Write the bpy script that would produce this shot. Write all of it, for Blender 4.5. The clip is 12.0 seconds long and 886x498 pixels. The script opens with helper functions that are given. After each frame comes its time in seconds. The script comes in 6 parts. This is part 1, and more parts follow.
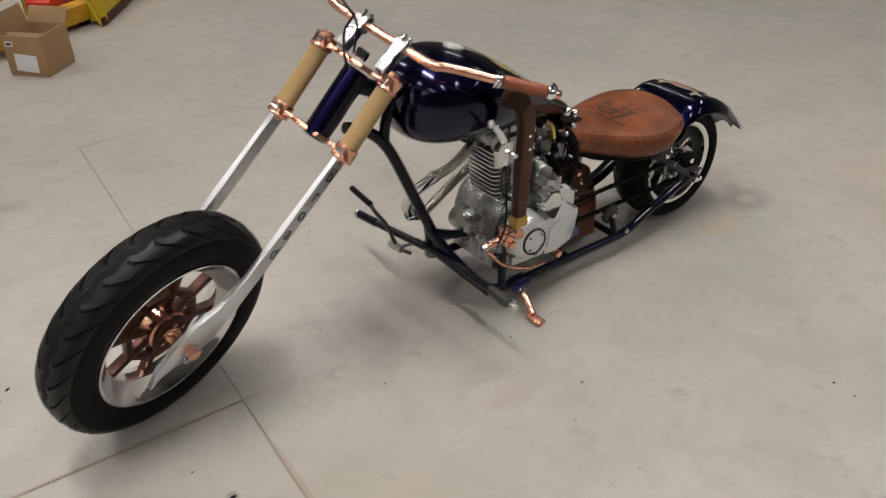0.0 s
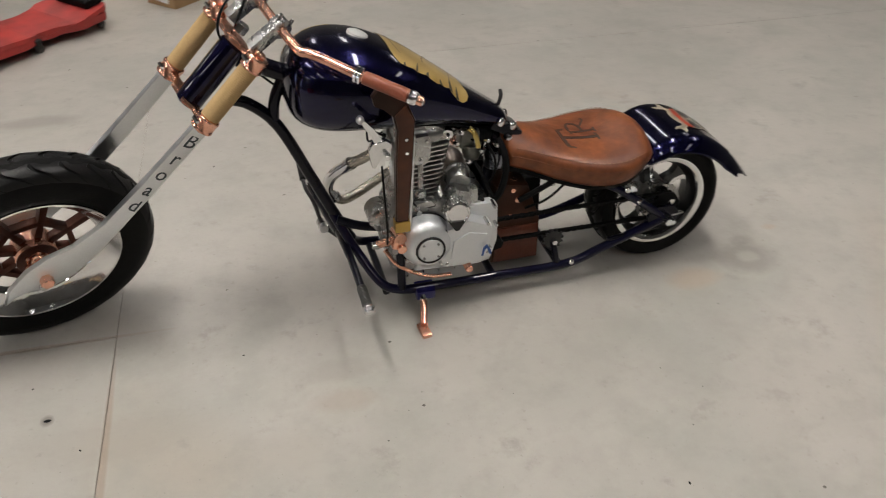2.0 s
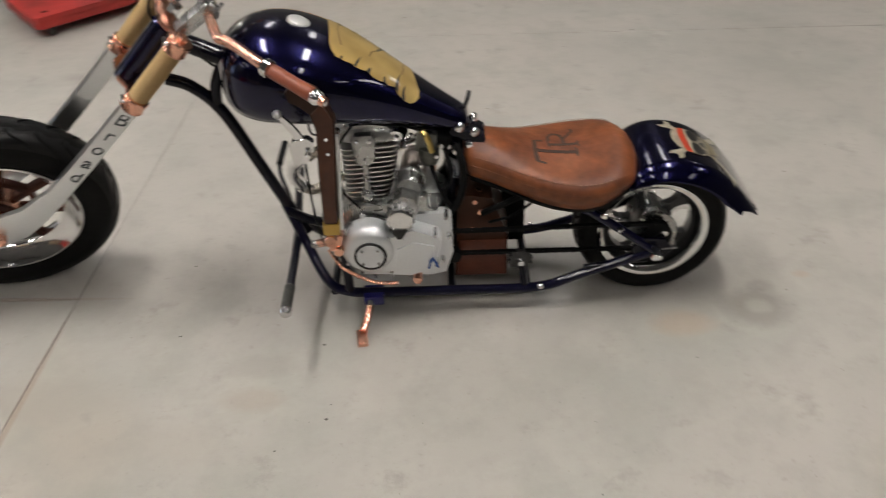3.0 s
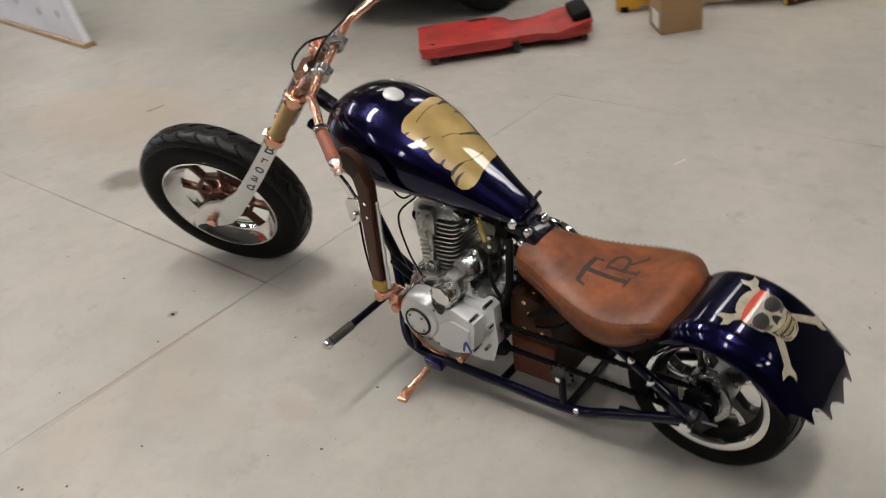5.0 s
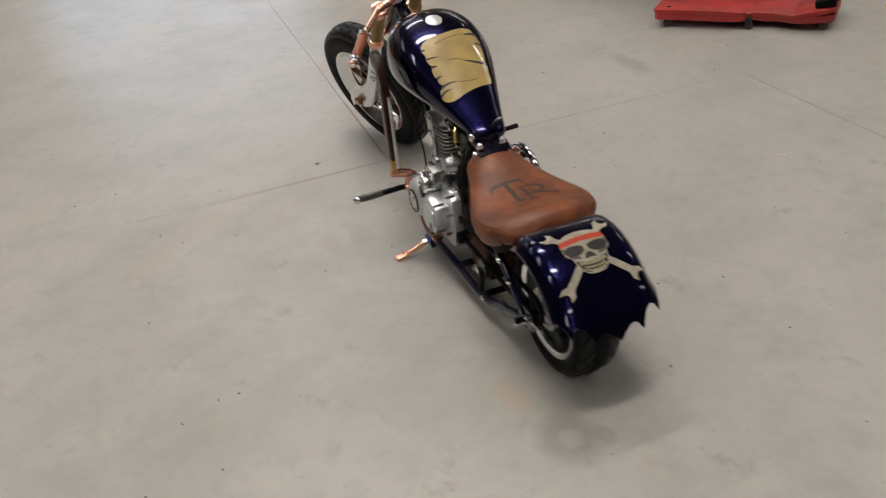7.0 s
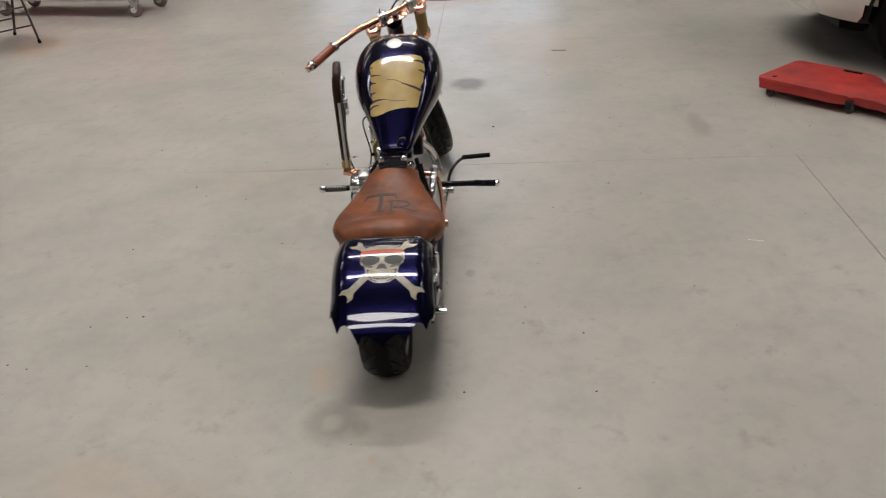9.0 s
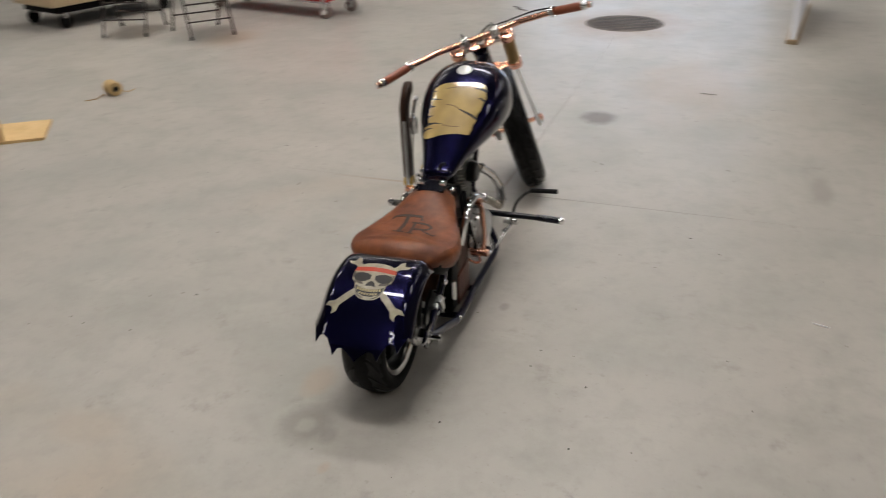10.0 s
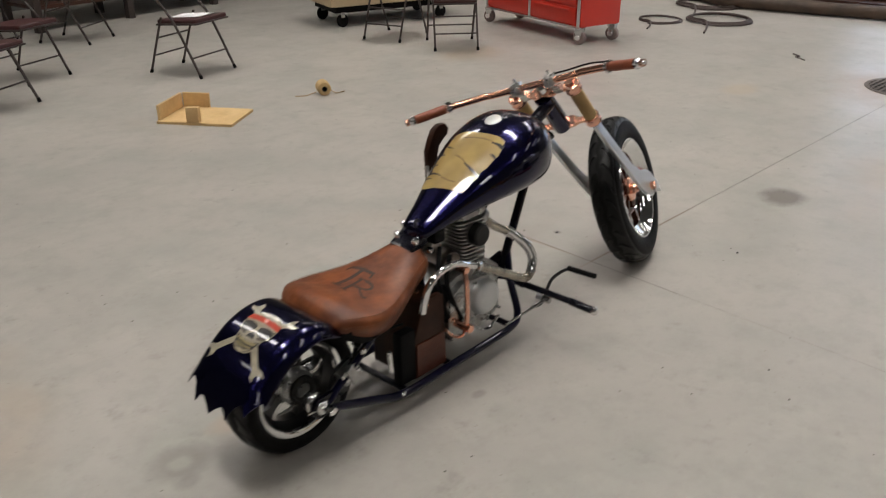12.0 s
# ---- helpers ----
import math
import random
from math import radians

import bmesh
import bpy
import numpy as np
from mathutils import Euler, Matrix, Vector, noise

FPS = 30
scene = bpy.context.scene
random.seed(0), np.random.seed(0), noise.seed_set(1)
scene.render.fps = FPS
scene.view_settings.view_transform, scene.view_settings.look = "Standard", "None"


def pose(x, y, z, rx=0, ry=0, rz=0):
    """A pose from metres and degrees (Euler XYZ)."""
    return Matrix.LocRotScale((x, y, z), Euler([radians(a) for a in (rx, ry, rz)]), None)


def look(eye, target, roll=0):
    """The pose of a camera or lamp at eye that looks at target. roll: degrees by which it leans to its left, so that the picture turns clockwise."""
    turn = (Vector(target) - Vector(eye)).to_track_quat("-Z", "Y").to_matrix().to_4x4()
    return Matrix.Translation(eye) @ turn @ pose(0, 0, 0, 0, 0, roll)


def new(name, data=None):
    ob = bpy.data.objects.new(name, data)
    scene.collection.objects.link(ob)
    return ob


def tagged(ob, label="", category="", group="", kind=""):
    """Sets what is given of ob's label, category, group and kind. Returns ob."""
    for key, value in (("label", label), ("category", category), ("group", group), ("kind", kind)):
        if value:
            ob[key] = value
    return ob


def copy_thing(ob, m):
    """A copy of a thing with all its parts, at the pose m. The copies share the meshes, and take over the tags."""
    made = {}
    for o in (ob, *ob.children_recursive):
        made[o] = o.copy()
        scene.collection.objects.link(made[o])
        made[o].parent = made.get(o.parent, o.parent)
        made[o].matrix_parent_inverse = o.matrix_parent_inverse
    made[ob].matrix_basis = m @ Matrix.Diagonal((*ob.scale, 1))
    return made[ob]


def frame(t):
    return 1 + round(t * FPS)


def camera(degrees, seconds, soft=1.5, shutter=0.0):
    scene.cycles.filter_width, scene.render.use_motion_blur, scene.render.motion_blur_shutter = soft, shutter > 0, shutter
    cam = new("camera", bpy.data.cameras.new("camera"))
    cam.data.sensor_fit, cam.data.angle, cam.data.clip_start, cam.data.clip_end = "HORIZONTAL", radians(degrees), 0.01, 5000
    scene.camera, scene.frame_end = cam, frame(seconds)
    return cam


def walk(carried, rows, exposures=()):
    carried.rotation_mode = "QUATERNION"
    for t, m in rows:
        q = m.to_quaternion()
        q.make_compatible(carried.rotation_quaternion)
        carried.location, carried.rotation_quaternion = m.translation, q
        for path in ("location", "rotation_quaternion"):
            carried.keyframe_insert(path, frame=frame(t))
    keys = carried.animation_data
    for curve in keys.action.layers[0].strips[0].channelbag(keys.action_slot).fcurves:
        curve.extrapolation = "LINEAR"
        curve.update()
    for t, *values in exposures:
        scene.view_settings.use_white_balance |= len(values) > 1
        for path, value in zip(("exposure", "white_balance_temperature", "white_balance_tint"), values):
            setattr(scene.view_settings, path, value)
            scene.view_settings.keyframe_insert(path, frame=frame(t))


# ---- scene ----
cam = camera(55.0, 12.0, soft=1.0, shutter=0.5)
PATH = [
    (0, (-0.486, -1.803, 1.651), (0.425, -0.399, 0.557), -1.5),
    (0.5, (-0.257, -1.845, 1.668), (0.597, -0.403, 0.577), -2.5),
    (1, (0.013, -1.984, 1.657), (0.751, -0.480, 0.564), -1.4),
    (1.5, (0.278, -2.114, 1.660), (0.856, -0.560, 0.542), -1.2),
    (2, (0.493, -2.098, 1.661), (0.876, -0.503, 0.515), -0.1),
    (2.5, (0.805, -2.033, 1.677), (0.946, -0.415, 0.510), -3.0),
    (3, (1.209, -1.961, 1.651), (1.137, -0.365, 0.447), -2.4),
    (3.2, (1.309, -1.935, 1.655), (1.011, -0.350, 0.474), -5.6),
    (4, (1.790, -1.760, 1.664), (1.095, -0.300, 0.535), -7.6),
    (4.8, (2.259, -1.548, 1.672), (1.184, -0.249, 0.596), -9.3),
    (5, (2.373, -1.474, 1.674), (1.183, -0.248, 0.634), -9.0),
    (5.5, (2.693, -1.349, 1.691), (1.358, -0.259, 0.674), -9.3),
    (6, (3.026, -1.190, 1.744), (1.644, -0.267, 0.635), -9.2),
    (6.5, (3.291, -1.037, 1.683), (1.734, -0.300, 0.666), -8.1),
    (7, (3.610, -0.795, 1.680), (1.957, -0.335, 0.654), -7.7),
    (7.2, (3.696, -0.724, 1.706), (2.044, -0.248, 0.685), -6.7),
    (8.8, (4.059, 0.385, 1.678), (2.303, 0.255, 0.729), -4.7),
    (9, (4.067, 0.471, 1.680), (2.306, 0.329, 0.740), -3.8),
    (9.5, (3.983, 0.775, 1.686), (2.206, 0.510, 0.808), -2.8),
    (10, (3.940, 1.102, 1.694), (2.254, 0.492, 0.809), -1.6),
    (10.5, (3.711, 1.342, 1.681), (2.118, 0.491, 0.819), -2.4),
    (11, (3.494, 1.529, 1.677), (1.952, 0.614, 0.791), -2.8),
    (11.5, (3.228, 1.795, 1.675), (1.888, 0.616, 0.774), -0.9),
    (12, (2.954, 1.952, 1.673), (1.657, 0.682, 0.833), -0.2),
]
walk(cam, [(t, look(e, g, r)) for t, e, g, r in PATH], [(0, 0.02), (1, 0.06), (3, 0.06), (5.5, 0.05), (6.3, -0.06), (7.2, -0.16), (8.8, -0.17), (12, -0.16)])

# ---- light ----
world = bpy.data.worlds.new("world")
scene.world = world
world.use_nodes = True
sky = world.node_tree.nodes.new("ShaderNodeTexSky")
sky.sky_type, sky.sun_disc = "NISHITA", False
sky.sun_elevation, sky.sun_rotation = radians(35), radians(80)
world.node_tree.links.new(sky.outputs[0], world.node_tree.nodes["Background"].inputs[0])
world.node_tree.nodes["Background"].inputs[1].default_value = 0.1
LAMP_POWER = 43.0          # watts of one fixture
ROOM = (-9.5, 9.5, -9.0, 8.5, 5.4)      # x0, x1, y0, y1, ceiling height


# ---- materials ----
def material(name, color, rough=0.5, metal=0.0, coat=0.0, vary=0.12, scale=6.0, bump=0.0, bump_scale=60.0,
             second=None, stain_scale=2.5, rough_vary=0.08, emit=0.0, spec=0.5):
    m = bpy.data.materials.new(name)
    m.use_nodes = True
    nt = m.node_tree
    b = nt.nodes["Principled BSDF"]
    tc = nt.nodes.new("ShaderNodeTexCoord")
    n1 = nt.nodes.new("ShaderNodeTexNoise")
    n1.inputs["Scale"].default_value, n1.inputs["Detail"].default_value = scale * 8, 6
    n2 = nt.nodes.new("ShaderNodeTexNoise")
    n2.inputs["Scale"].default_value, n2.inputs["Detail"].default_value = stain_scale, 4
    nt.links.new(tc.outputs["Object"], n1.inputs["Vector"])
    nt.links.new(tc.outputs["Object"], n2.inputs["Vector"])
    c = Vector(color)
    other = Vector(second) if second else c * (1 - 2 * vary)
    mix = nt.nodes.new("ShaderNodeMix")
    mix.data_type = "RGBA"
    mix.inputs["A"].default_value = (*c, 1)
    mix.inputs["B"].default_value = (*other, 1)
    ramp = nt.nodes.new("ShaderNodeMapRange")
    ramp.inputs["From Min"].default_value, ramp.inputs["From Max"].default_value = 0.35, 0.7
    nt.links.new(n2.outputs["Fac"], ramp.inputs["Value"])
    nt.links.new(ramp.outputs["Result"], mix.inputs["Factor"])
    mix2 = nt.nodes.new("ShaderNodeMix")
    mix2.data_type, mix2.blend_type = "RGBA", "MULTIPLY"
    mix2.inputs["Factor"].default_value = 1.0
    grain = nt.nodes.new("ShaderNodeMapRange")
    grain.inputs["To Min"].default_value, grain.inputs["To Max"].default_value = 1 - vary, 1 + vary
    nt.links.new(n1.outputs["Fac"], grain.inputs["Value"])
    nt.links.new(mix.outputs["Result"], mix2.inputs["A"])
    nt.links.new(grain.outputs["Result"], mix2.inputs["B"])
    nt.links.new(mix2.outputs["Result"], b.inputs["Base Color"])
    rr = nt.nodes.new("ShaderNodeMapRange")
    rr.inputs["To Min"].default_value, rr.inputs["To Max"].default_value = max(0.02, rough - rough_vary), min(1, rough + rough_vary)
    nt.links.new(n2.outputs["Fac"], rr.inputs["Value"])
    nt.links.new(rr.outputs["Result"], b.inputs["Roughness"])
    b.inputs["Metallic"].default_value = metal
    b.inputs["Specular IOR Level"].default_value = spec
    b.inputs["Coat Weight"].default_value = coat
    b.inputs["Coat Roughness"].default_value = 0.012
    b.inputs["Coat IOR"].default_value = 1.38
    if bump:
        n3 = nt.nodes.new("ShaderNodeTexNoise")
        n3.inputs["Scale"].default_value, n3.inputs["Detail"].default_value = bump_scale, 5
        nt.links.new(tc.outputs["Object"], n3.inputs["Vector"])
        bp = nt.nodes.new("ShaderNodeBump")
        bp.inputs["Strength"].default_value, bp.inputs["Distance"].default_value = bump, 0.01
        nt.links.new(n3.outputs["Fac"], bp.inputs["Height"])
        nt.links.new(bp.outputs["Normal"], b.inputs["Normal"])
    if emit:
        b.inputs["Emission Color"].default_value = (*color, 1)
        b.inputs["Emission Strength"].default_value = emit
    return m


blue_paint = material("blue_paint", (0.0030, 0.0028, 0.031), 0.25, 0.92, 1.0, vary=0.2, scale=90, second=(0.0022, 0.0020, 0.019))
frame_blue = material("frame_blue_paint", (0.0022, 0.0021, 0.017), 0.3, 0.3, 0.8, vary=0.15, scale=60, spec=0.1)
black_frame = material("black_frame_paint", (0.003, 0.003, 0.008), 0.28, 0.1, 0.5, spec=0.1, vary=0.1)
black_gloss = material("black_gloss", (0.006, 0.006, 0.0065), 0.3, 0.0, 0.3)
black_dull = material("black_dull", (0.006, 0.006, 0.0063), 0.5, spec=0.08)
tread_rubber = material("tread_rubber", (0.0045, 0.0045, 0.0048), 0.36, vary=0.2, second=(0.008, 0.0078, 0.0075), bump=0.1, bump_scale=180, spec=0.2)
rubber = material("rubber", (0.004, 0.004, 0.0042), 0.6, vary=0.25, second=(0.010, 0.0097, 0.0093), bump=0.15, bump_scale=180, spec=0.1)
chrome = material("chrome", (0.85, 0.85, 0.86), 0.08, 1.0, vary=0.02, rough_vary=0.03)
polished = material("polished_alloy", (0.8, 0.8, 0.8), 0.2, 1.0, vary=0.04, scale=12)
rim_polish = material("rim_polish", (0.82, 0.82, 0.82), 0.11, 1.0, vary=0.04, scale=12, bump=0.08, bump_scale=26, rough_vary=0.05)
brushed = material("brushed_alloy", (0.72, 0.73, 0.74), 0.3, 1.0, vary=0.06, scale=20, bump=0.05, bump_scale=220)
cast_alloy = material("cast_alloy", (0.52, 0.52, 0.51), 0.28, 1.0, vary=0.18, scale=20, second=(0.26, 0.26, 0.255), stain_scale=16, bump=0.14, bump_scale=160)
silver_paint = material("silver_paint", (0.72, 0.73, 0.74), 0.30, 0.6, vary=0.05, scale=16, second=(0.6, 0.61, 0.62))
cap_satin = material("satin_alloy", (0.66, 0.66, 0.65), 0.38, 0.5, vary=0.08, scale=40)
worn_steel = material("worn_steel", (0.20, 0.20, 0.19), 0.4, 0.9, vary=0.2, scale=20)
copper = material("copper", (0.88, 0.49, 0.36), 0.25, 1.0, vary=0.08, scale=10, second=(0.76, 0.38, 0.26), stain_scale=14)
copper_dark = material("copper_brown", (0.075, 0.021, 0.010), 0.3, 0.6, vary=0.12, scale=10, second=(0.04, 0.013, 0.008), stain_scale=12)
rope = material("rope_wrap", (0.52, 0.36, 0.17), 0.85, vary=0.2, scale=30, second=(0.42, 0.28, 0.12), bump=0.4, bump_scale=260)
leather = material("seat_leather", (0.205, 0.062, 0.021), 0.42, vary=0.35, scale=6, second=(0.098, 0.028, 0.011), stain_scale=14, bump=0.16, bump_scale=34, rough_vary=0.12, spec=0.35)
leather_dark = material("dark_leather", (0.06, 0.020, 0.010), 0.4, vary=0.2, scale=10, second=(0.028, 0.011, 0.007), stain_scale=9, bump=0.2, bump_scale=120)
leather_red = material("red_brown_leather", (0.105, 0.022, 0.007), 0.45, vary=0.2, scale=10, second=(0.06, 0.015, 0.007), stain_scale=11, bump=0.2, bump_scale=120)
leather_grip = material("grip_leather", (0.28, 0.075, 0.035), 0.4, vary=0.15, scale=12, second=(0.2, 0.05, 0.025), bump=0.2, bump_scale=150)
bone_white = material("bone_paint", (0.36, 0.32, 0.235), 0.35, coat=1.0, vary=0.2, scale=14, second=(0.24, 0.21, 0.165), stain_scale=42)
band_red = material("red_band_paint", (0.5, 0.045, 0.015), 0.35, coat=1.0, vary=0.1)
dark_paint = material("dark_paint", (0.012, 0.010, 0.010), 0.35, coat=1.0)
gold_paint = material("gold_map_paint", (0.42, 0.29, 0.10), 0.35, coat=1.0, vary=0.15, scale=8, second=(0.30, 0.20, 0.065), stain_scale=16)
letter_ink = material("letter_ink", (0.03, 0.04, 0.05), 0.5)
red_plastic = material("red_plastic", (0.46, 0.034, 0.028), 0.45, vary=0.14, scale=6, second=(0.24, 0.024, 0.021), stain_scale=6)
dark_caster = material("dark_caster", (0.05, 0.042, 0.04), 0.5, vary=0.15)
red_paint = material("red_steel_paint", (0.58, 0.028, 0.016), 0.35, coat=0.3, vary=0.06)
yellow_paint = material("yellow_steel_paint", (0.62, 0.33, 0.02), 0.45, vary=0.15, second=(0.40, 0.20, 0.02), stain_scale=8)
cardboard = material("cardboard", (0.36, 0.225, 0.115), 0.8, vary=0.08, scale=8, second=(0.30, 0.185, 0.09))
paper = material("paper", (0.75, 0.75, 0.76), 0.7, vary=0.03)
sill_wood = material("dusty_pine", (0.42, 0.31, 0.19), 0.7, vary=0.15, scale=5, second=(0.30, 0.22, 0.14), stain_scale=6)
pine = material("pine_board", (0.62, 0.43, 0.2), 0.6, vary=0.12, scale=5, second=(0.52, 0.34, 0.15), stain_scale=6)
beige = material("beige_laminate", (0.55, 0.43, 0.27), 0.5, vary=0.06)
brown_steel = material("brown_steel", (0.055, 0.042, 0.038), 0.45, 0.2, vary=0.1)
seat_pad_vinyl = material("dark_red_vinyl", (0.055, 0.016, 0.016), 0.45, vary=0.15)
white_car_paint = material("white_car_paint", (0.72, 0.70, 0.64), 0.3, coat=1.0, vary=0.03)
foam_white = material("white_board", (0.72, 0.72, 0.76), 0.6, vary=0.05, second=(0.62, 0.62, 0.68))
grey_rubber = material("grey_rubber", (0.21, 0.155, 0.14), 0.6, vary=0.15)
hose_black = material("dark_hose", (0.055, 0.035, 0.03), 0.5)
pipe_brown = material("rusty_pipe", (0.10, 0.065, 0.045), 0.55, 0.3, vary=0.25, scale=4, second=(0.05, 0.036, 0.028), stain_scale=4)
glass_dark = material("dark_glass", (0.02, 0.025, 0.03), 0.05, coat=1.0)
wall_paint = material("wall_paint", (0.16, 0.157, 0.148), 0.8, vary=0.06, scale=2, second=(0.13, 0.127, 0.12), stain_scale=0.6)
ceiling_paint = material("ceiling_steel", (0.07, 0.07, 0.068), 0.7, vary=0.06)
door_panel = material("door_panel", (0.6, 0.6, 0.58), 0.5, vary=0.05)
lamp_glow = material("lamp_diffuser", (1.0, 0.955, 0.9), 0.5, emit=9.0, vary=0)
day_glow = material("daylight_pane", (0.62, 0.76, 1.0), 0.5, emit=3.5, vary=0)
wrap_grey = material("heat_wrap", (0.62, 0.58, 0.50), 0.22, 1.0, vary=0.2, scale=14, second=(0.34, 0.31, 0.27), stain_scale=20, bump=0.3, bump_scale=200)
fin_alloy = material("fin_alloy", (0.70, 0.70, 0.69), 0.3, 1.0, vary=0.12, scale=18, second=(0.5, 0.5, 0.49), stain_scale=14)
carb_grey = material("carburettor_alloy", (0.20, 0.20, 0.18), 0.4, 0.8, vary=0.2, scale=14, second=(0.10, 0.105, 0.09), stain_scale=20)
core_dark = material("dark_cast_iron", (0.035, 0.034, 0.033), 0.5, 0.6, vary=0.2)
# one lever wood in two tones: shaded body, and a left face coloured as lit
lever_wood_shaded = material("lever_wood_shaded", (0.035, 0.013, 0.007), 0.35, vary=0.2, scale=8, second=(0.018, 0.008, 0.005), stain_scale=9, spec=0.2)
lever_face_lit = material("lever_face_lit_wood", (0.082, 0.023, 0.007), 0.38, vary=0.25, scale=8, second=(0.045, 0.015, 0.008), stain_scale=9, coat=0.25, spec=0.3)
bolt_steel = material("bolt_steel", (0.6, 0.6, 0.6), 0.25, 1.0)
grate_steel = material("grate_steel", (0.16, 0.13, 0.11), 0.6, 0.5, vary=0.2)
hole_black = material("drain_black", (0.006, 0.006, 0.006), 0.9)


# sealed concrete: warm grey with large soft clouds, fine speckle, rust-coloured patches and a worn gloss
def concrete():
    m = bpy.data.materials.new("sealed_concrete")
    m.use_nodes = True
    nt = m.node_tree
    N, L = nt.nodes.new, nt.links.new
    b = nt.nodes["Principled BSDF"]
    tc = N("ShaderNodeTexCoord")

    def noise_at(scale, detail=6, rough=0.55):
        n = N("ShaderNodeTexNoise")
        n.inputs["Scale"].default_value, n.inputs["Detail"].default_value, n.inputs["Roughness"].default_value = scale, detail, rough
        L(tc.outputs["Object"], n.inputs["Vector"])
        return n.outputs["Fac"]

    def span(v, a, z, lo, hi):
        r = N("ShaderNodeMapRange")
        for k, x in zip(("From Min", "From Max", "To Min", "To Max"), (a, z, lo, hi)):
            r.inputs[k].default_value = x
        L(v, r.inputs["Value"])
        return r.outputs["Result"]

    def blend(a, c, f, kind="MIX"):
        x = N("ShaderNodeMix")
        x.data_type, x.blend_type = "RGBA", kind
        for sock, v in (("A", a), ("B", c)):
            if isinstance(v, tuple):
                x.inputs[sock].default_value = (*v, 1)
            else:
                L(v, x.inputs[sock])
        if isinstance(f, float):
            x.inputs["Factor"].default_value = f
        else:
            L(f, x.inputs["Factor"])
        return x.outputs["Result"]

    col = blend((0.39, 0.362, 0.33), (0.328, 0.312, 0.284), span(noise_at(0.9), 0.35, 0.68, 0, 1))
    col = blend(col, (0.315, 0.312, 0.285), span(noise_at(1.7, 5), 0.52, 0.72, 0, 0.6))
    col = blend(col, (0.41, 0.385, 0.35), span(noise_at(2.7), 0.5, 0.75, 0, 0.8))
    col = blend(col, (0.36, 0.27, 0.195), span(noise_at(0.55, 3), 0.6, 0.78, 0, 0.55))
    col = blend(col, (0.2, 0.185, 0.165), span(noise_at(34, 2), 0.66, 0.77, 0, 0.35))
    col = blend(col, (0.285, 0.268, 0.242), span(noise_at(11, 6, 0.65), 0.48, 0.75, 0, 0.5))
    col = blend(col, (0.275, 0.268, 0.238), span(noise_at(3.6, 7, 0.68), 0.50, 0.72, 0, 0.55))
    col = blend(col, (0.22, 0.2, 0.175), span(noise_at(5.5, 8, 0.7), 0.60, 0.76, 0, 0.6))
    col = blend(col, (0.17, 0.155, 0.135), span(noise_at(95, 2, 0.5), 0.70, 0.78, 0, 0.45))
    # old spills and other darker or browner patches with ragged edges: centre, radii, colour, weight
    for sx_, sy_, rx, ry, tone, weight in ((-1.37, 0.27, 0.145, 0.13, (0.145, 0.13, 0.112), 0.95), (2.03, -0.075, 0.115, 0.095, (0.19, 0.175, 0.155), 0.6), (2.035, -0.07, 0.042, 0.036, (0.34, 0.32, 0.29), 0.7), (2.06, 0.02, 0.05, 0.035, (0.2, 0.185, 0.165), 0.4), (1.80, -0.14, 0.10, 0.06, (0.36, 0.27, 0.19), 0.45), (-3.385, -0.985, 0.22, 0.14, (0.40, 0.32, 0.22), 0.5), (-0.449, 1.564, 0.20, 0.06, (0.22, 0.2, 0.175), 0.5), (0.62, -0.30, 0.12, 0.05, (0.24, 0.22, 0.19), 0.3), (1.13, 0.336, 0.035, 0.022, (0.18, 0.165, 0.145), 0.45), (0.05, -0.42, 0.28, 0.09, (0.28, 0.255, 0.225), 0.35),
                                           (-2.3, 0.75, 0.75, 0.45, (0.36, 0.28, 0.21), 0.45), (-4.33, 0.0, 0.75, 0.6, (0.3, 0.2, 0.13), 0.65), (-0.6, 1.52, 0.42, 0.05, (0.24, 0.22, 0.195), 0.2), (0.62, -0.42, 0.1, 0.05, (0.3, 0.25, 0.2), 0.4), (2.25, -0.75, 0.1, 0.14, (0.38, 0.30, 0.23), 0.25), (2.2, 0.076, 0.03, 0.02, (0.36, 0.28, 0.21), 0.5), (0.0, -0.5, 0.012, 0.5, (0.25, 0.18, 0.13), 0.5), (-0.45, 0.0, 0.6, 0.011, (0.25, 0.18, 0.13), 0.5),
                                           (-0.157, -0.31, 0.018, 0.022, (0.14, 0.125, 0.11), 0.7), (-2.9, -3.4, 0.4, 0.25, (0.36, 0.27, 0.18), 0.4)):
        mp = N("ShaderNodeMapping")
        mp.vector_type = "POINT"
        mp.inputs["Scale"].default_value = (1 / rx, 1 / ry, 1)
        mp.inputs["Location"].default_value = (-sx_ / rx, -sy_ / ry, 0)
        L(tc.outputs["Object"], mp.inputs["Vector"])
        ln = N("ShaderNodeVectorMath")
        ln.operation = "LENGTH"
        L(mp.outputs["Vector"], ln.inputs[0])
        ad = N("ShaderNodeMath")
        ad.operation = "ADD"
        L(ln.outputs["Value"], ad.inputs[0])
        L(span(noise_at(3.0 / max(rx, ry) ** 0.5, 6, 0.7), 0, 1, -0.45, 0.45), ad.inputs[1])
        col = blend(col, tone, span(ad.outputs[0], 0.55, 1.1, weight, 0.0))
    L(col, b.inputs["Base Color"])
    L(span(noise_at(1.6), 0.3, 0.7, 0.3, 0.46), b.inputs["Roughness"])
    bp = N("ShaderNodeBump")
    bp.inputs["Strength"].default_value, bp.inputs["Distance"].default_value = 0.12, 0.004
    L(noise_at(55, 4), bp.inputs["Height"])
    L(bp.outputs["Normal"], b.inputs["Normal"])
    return m


floor_mat = concrete()


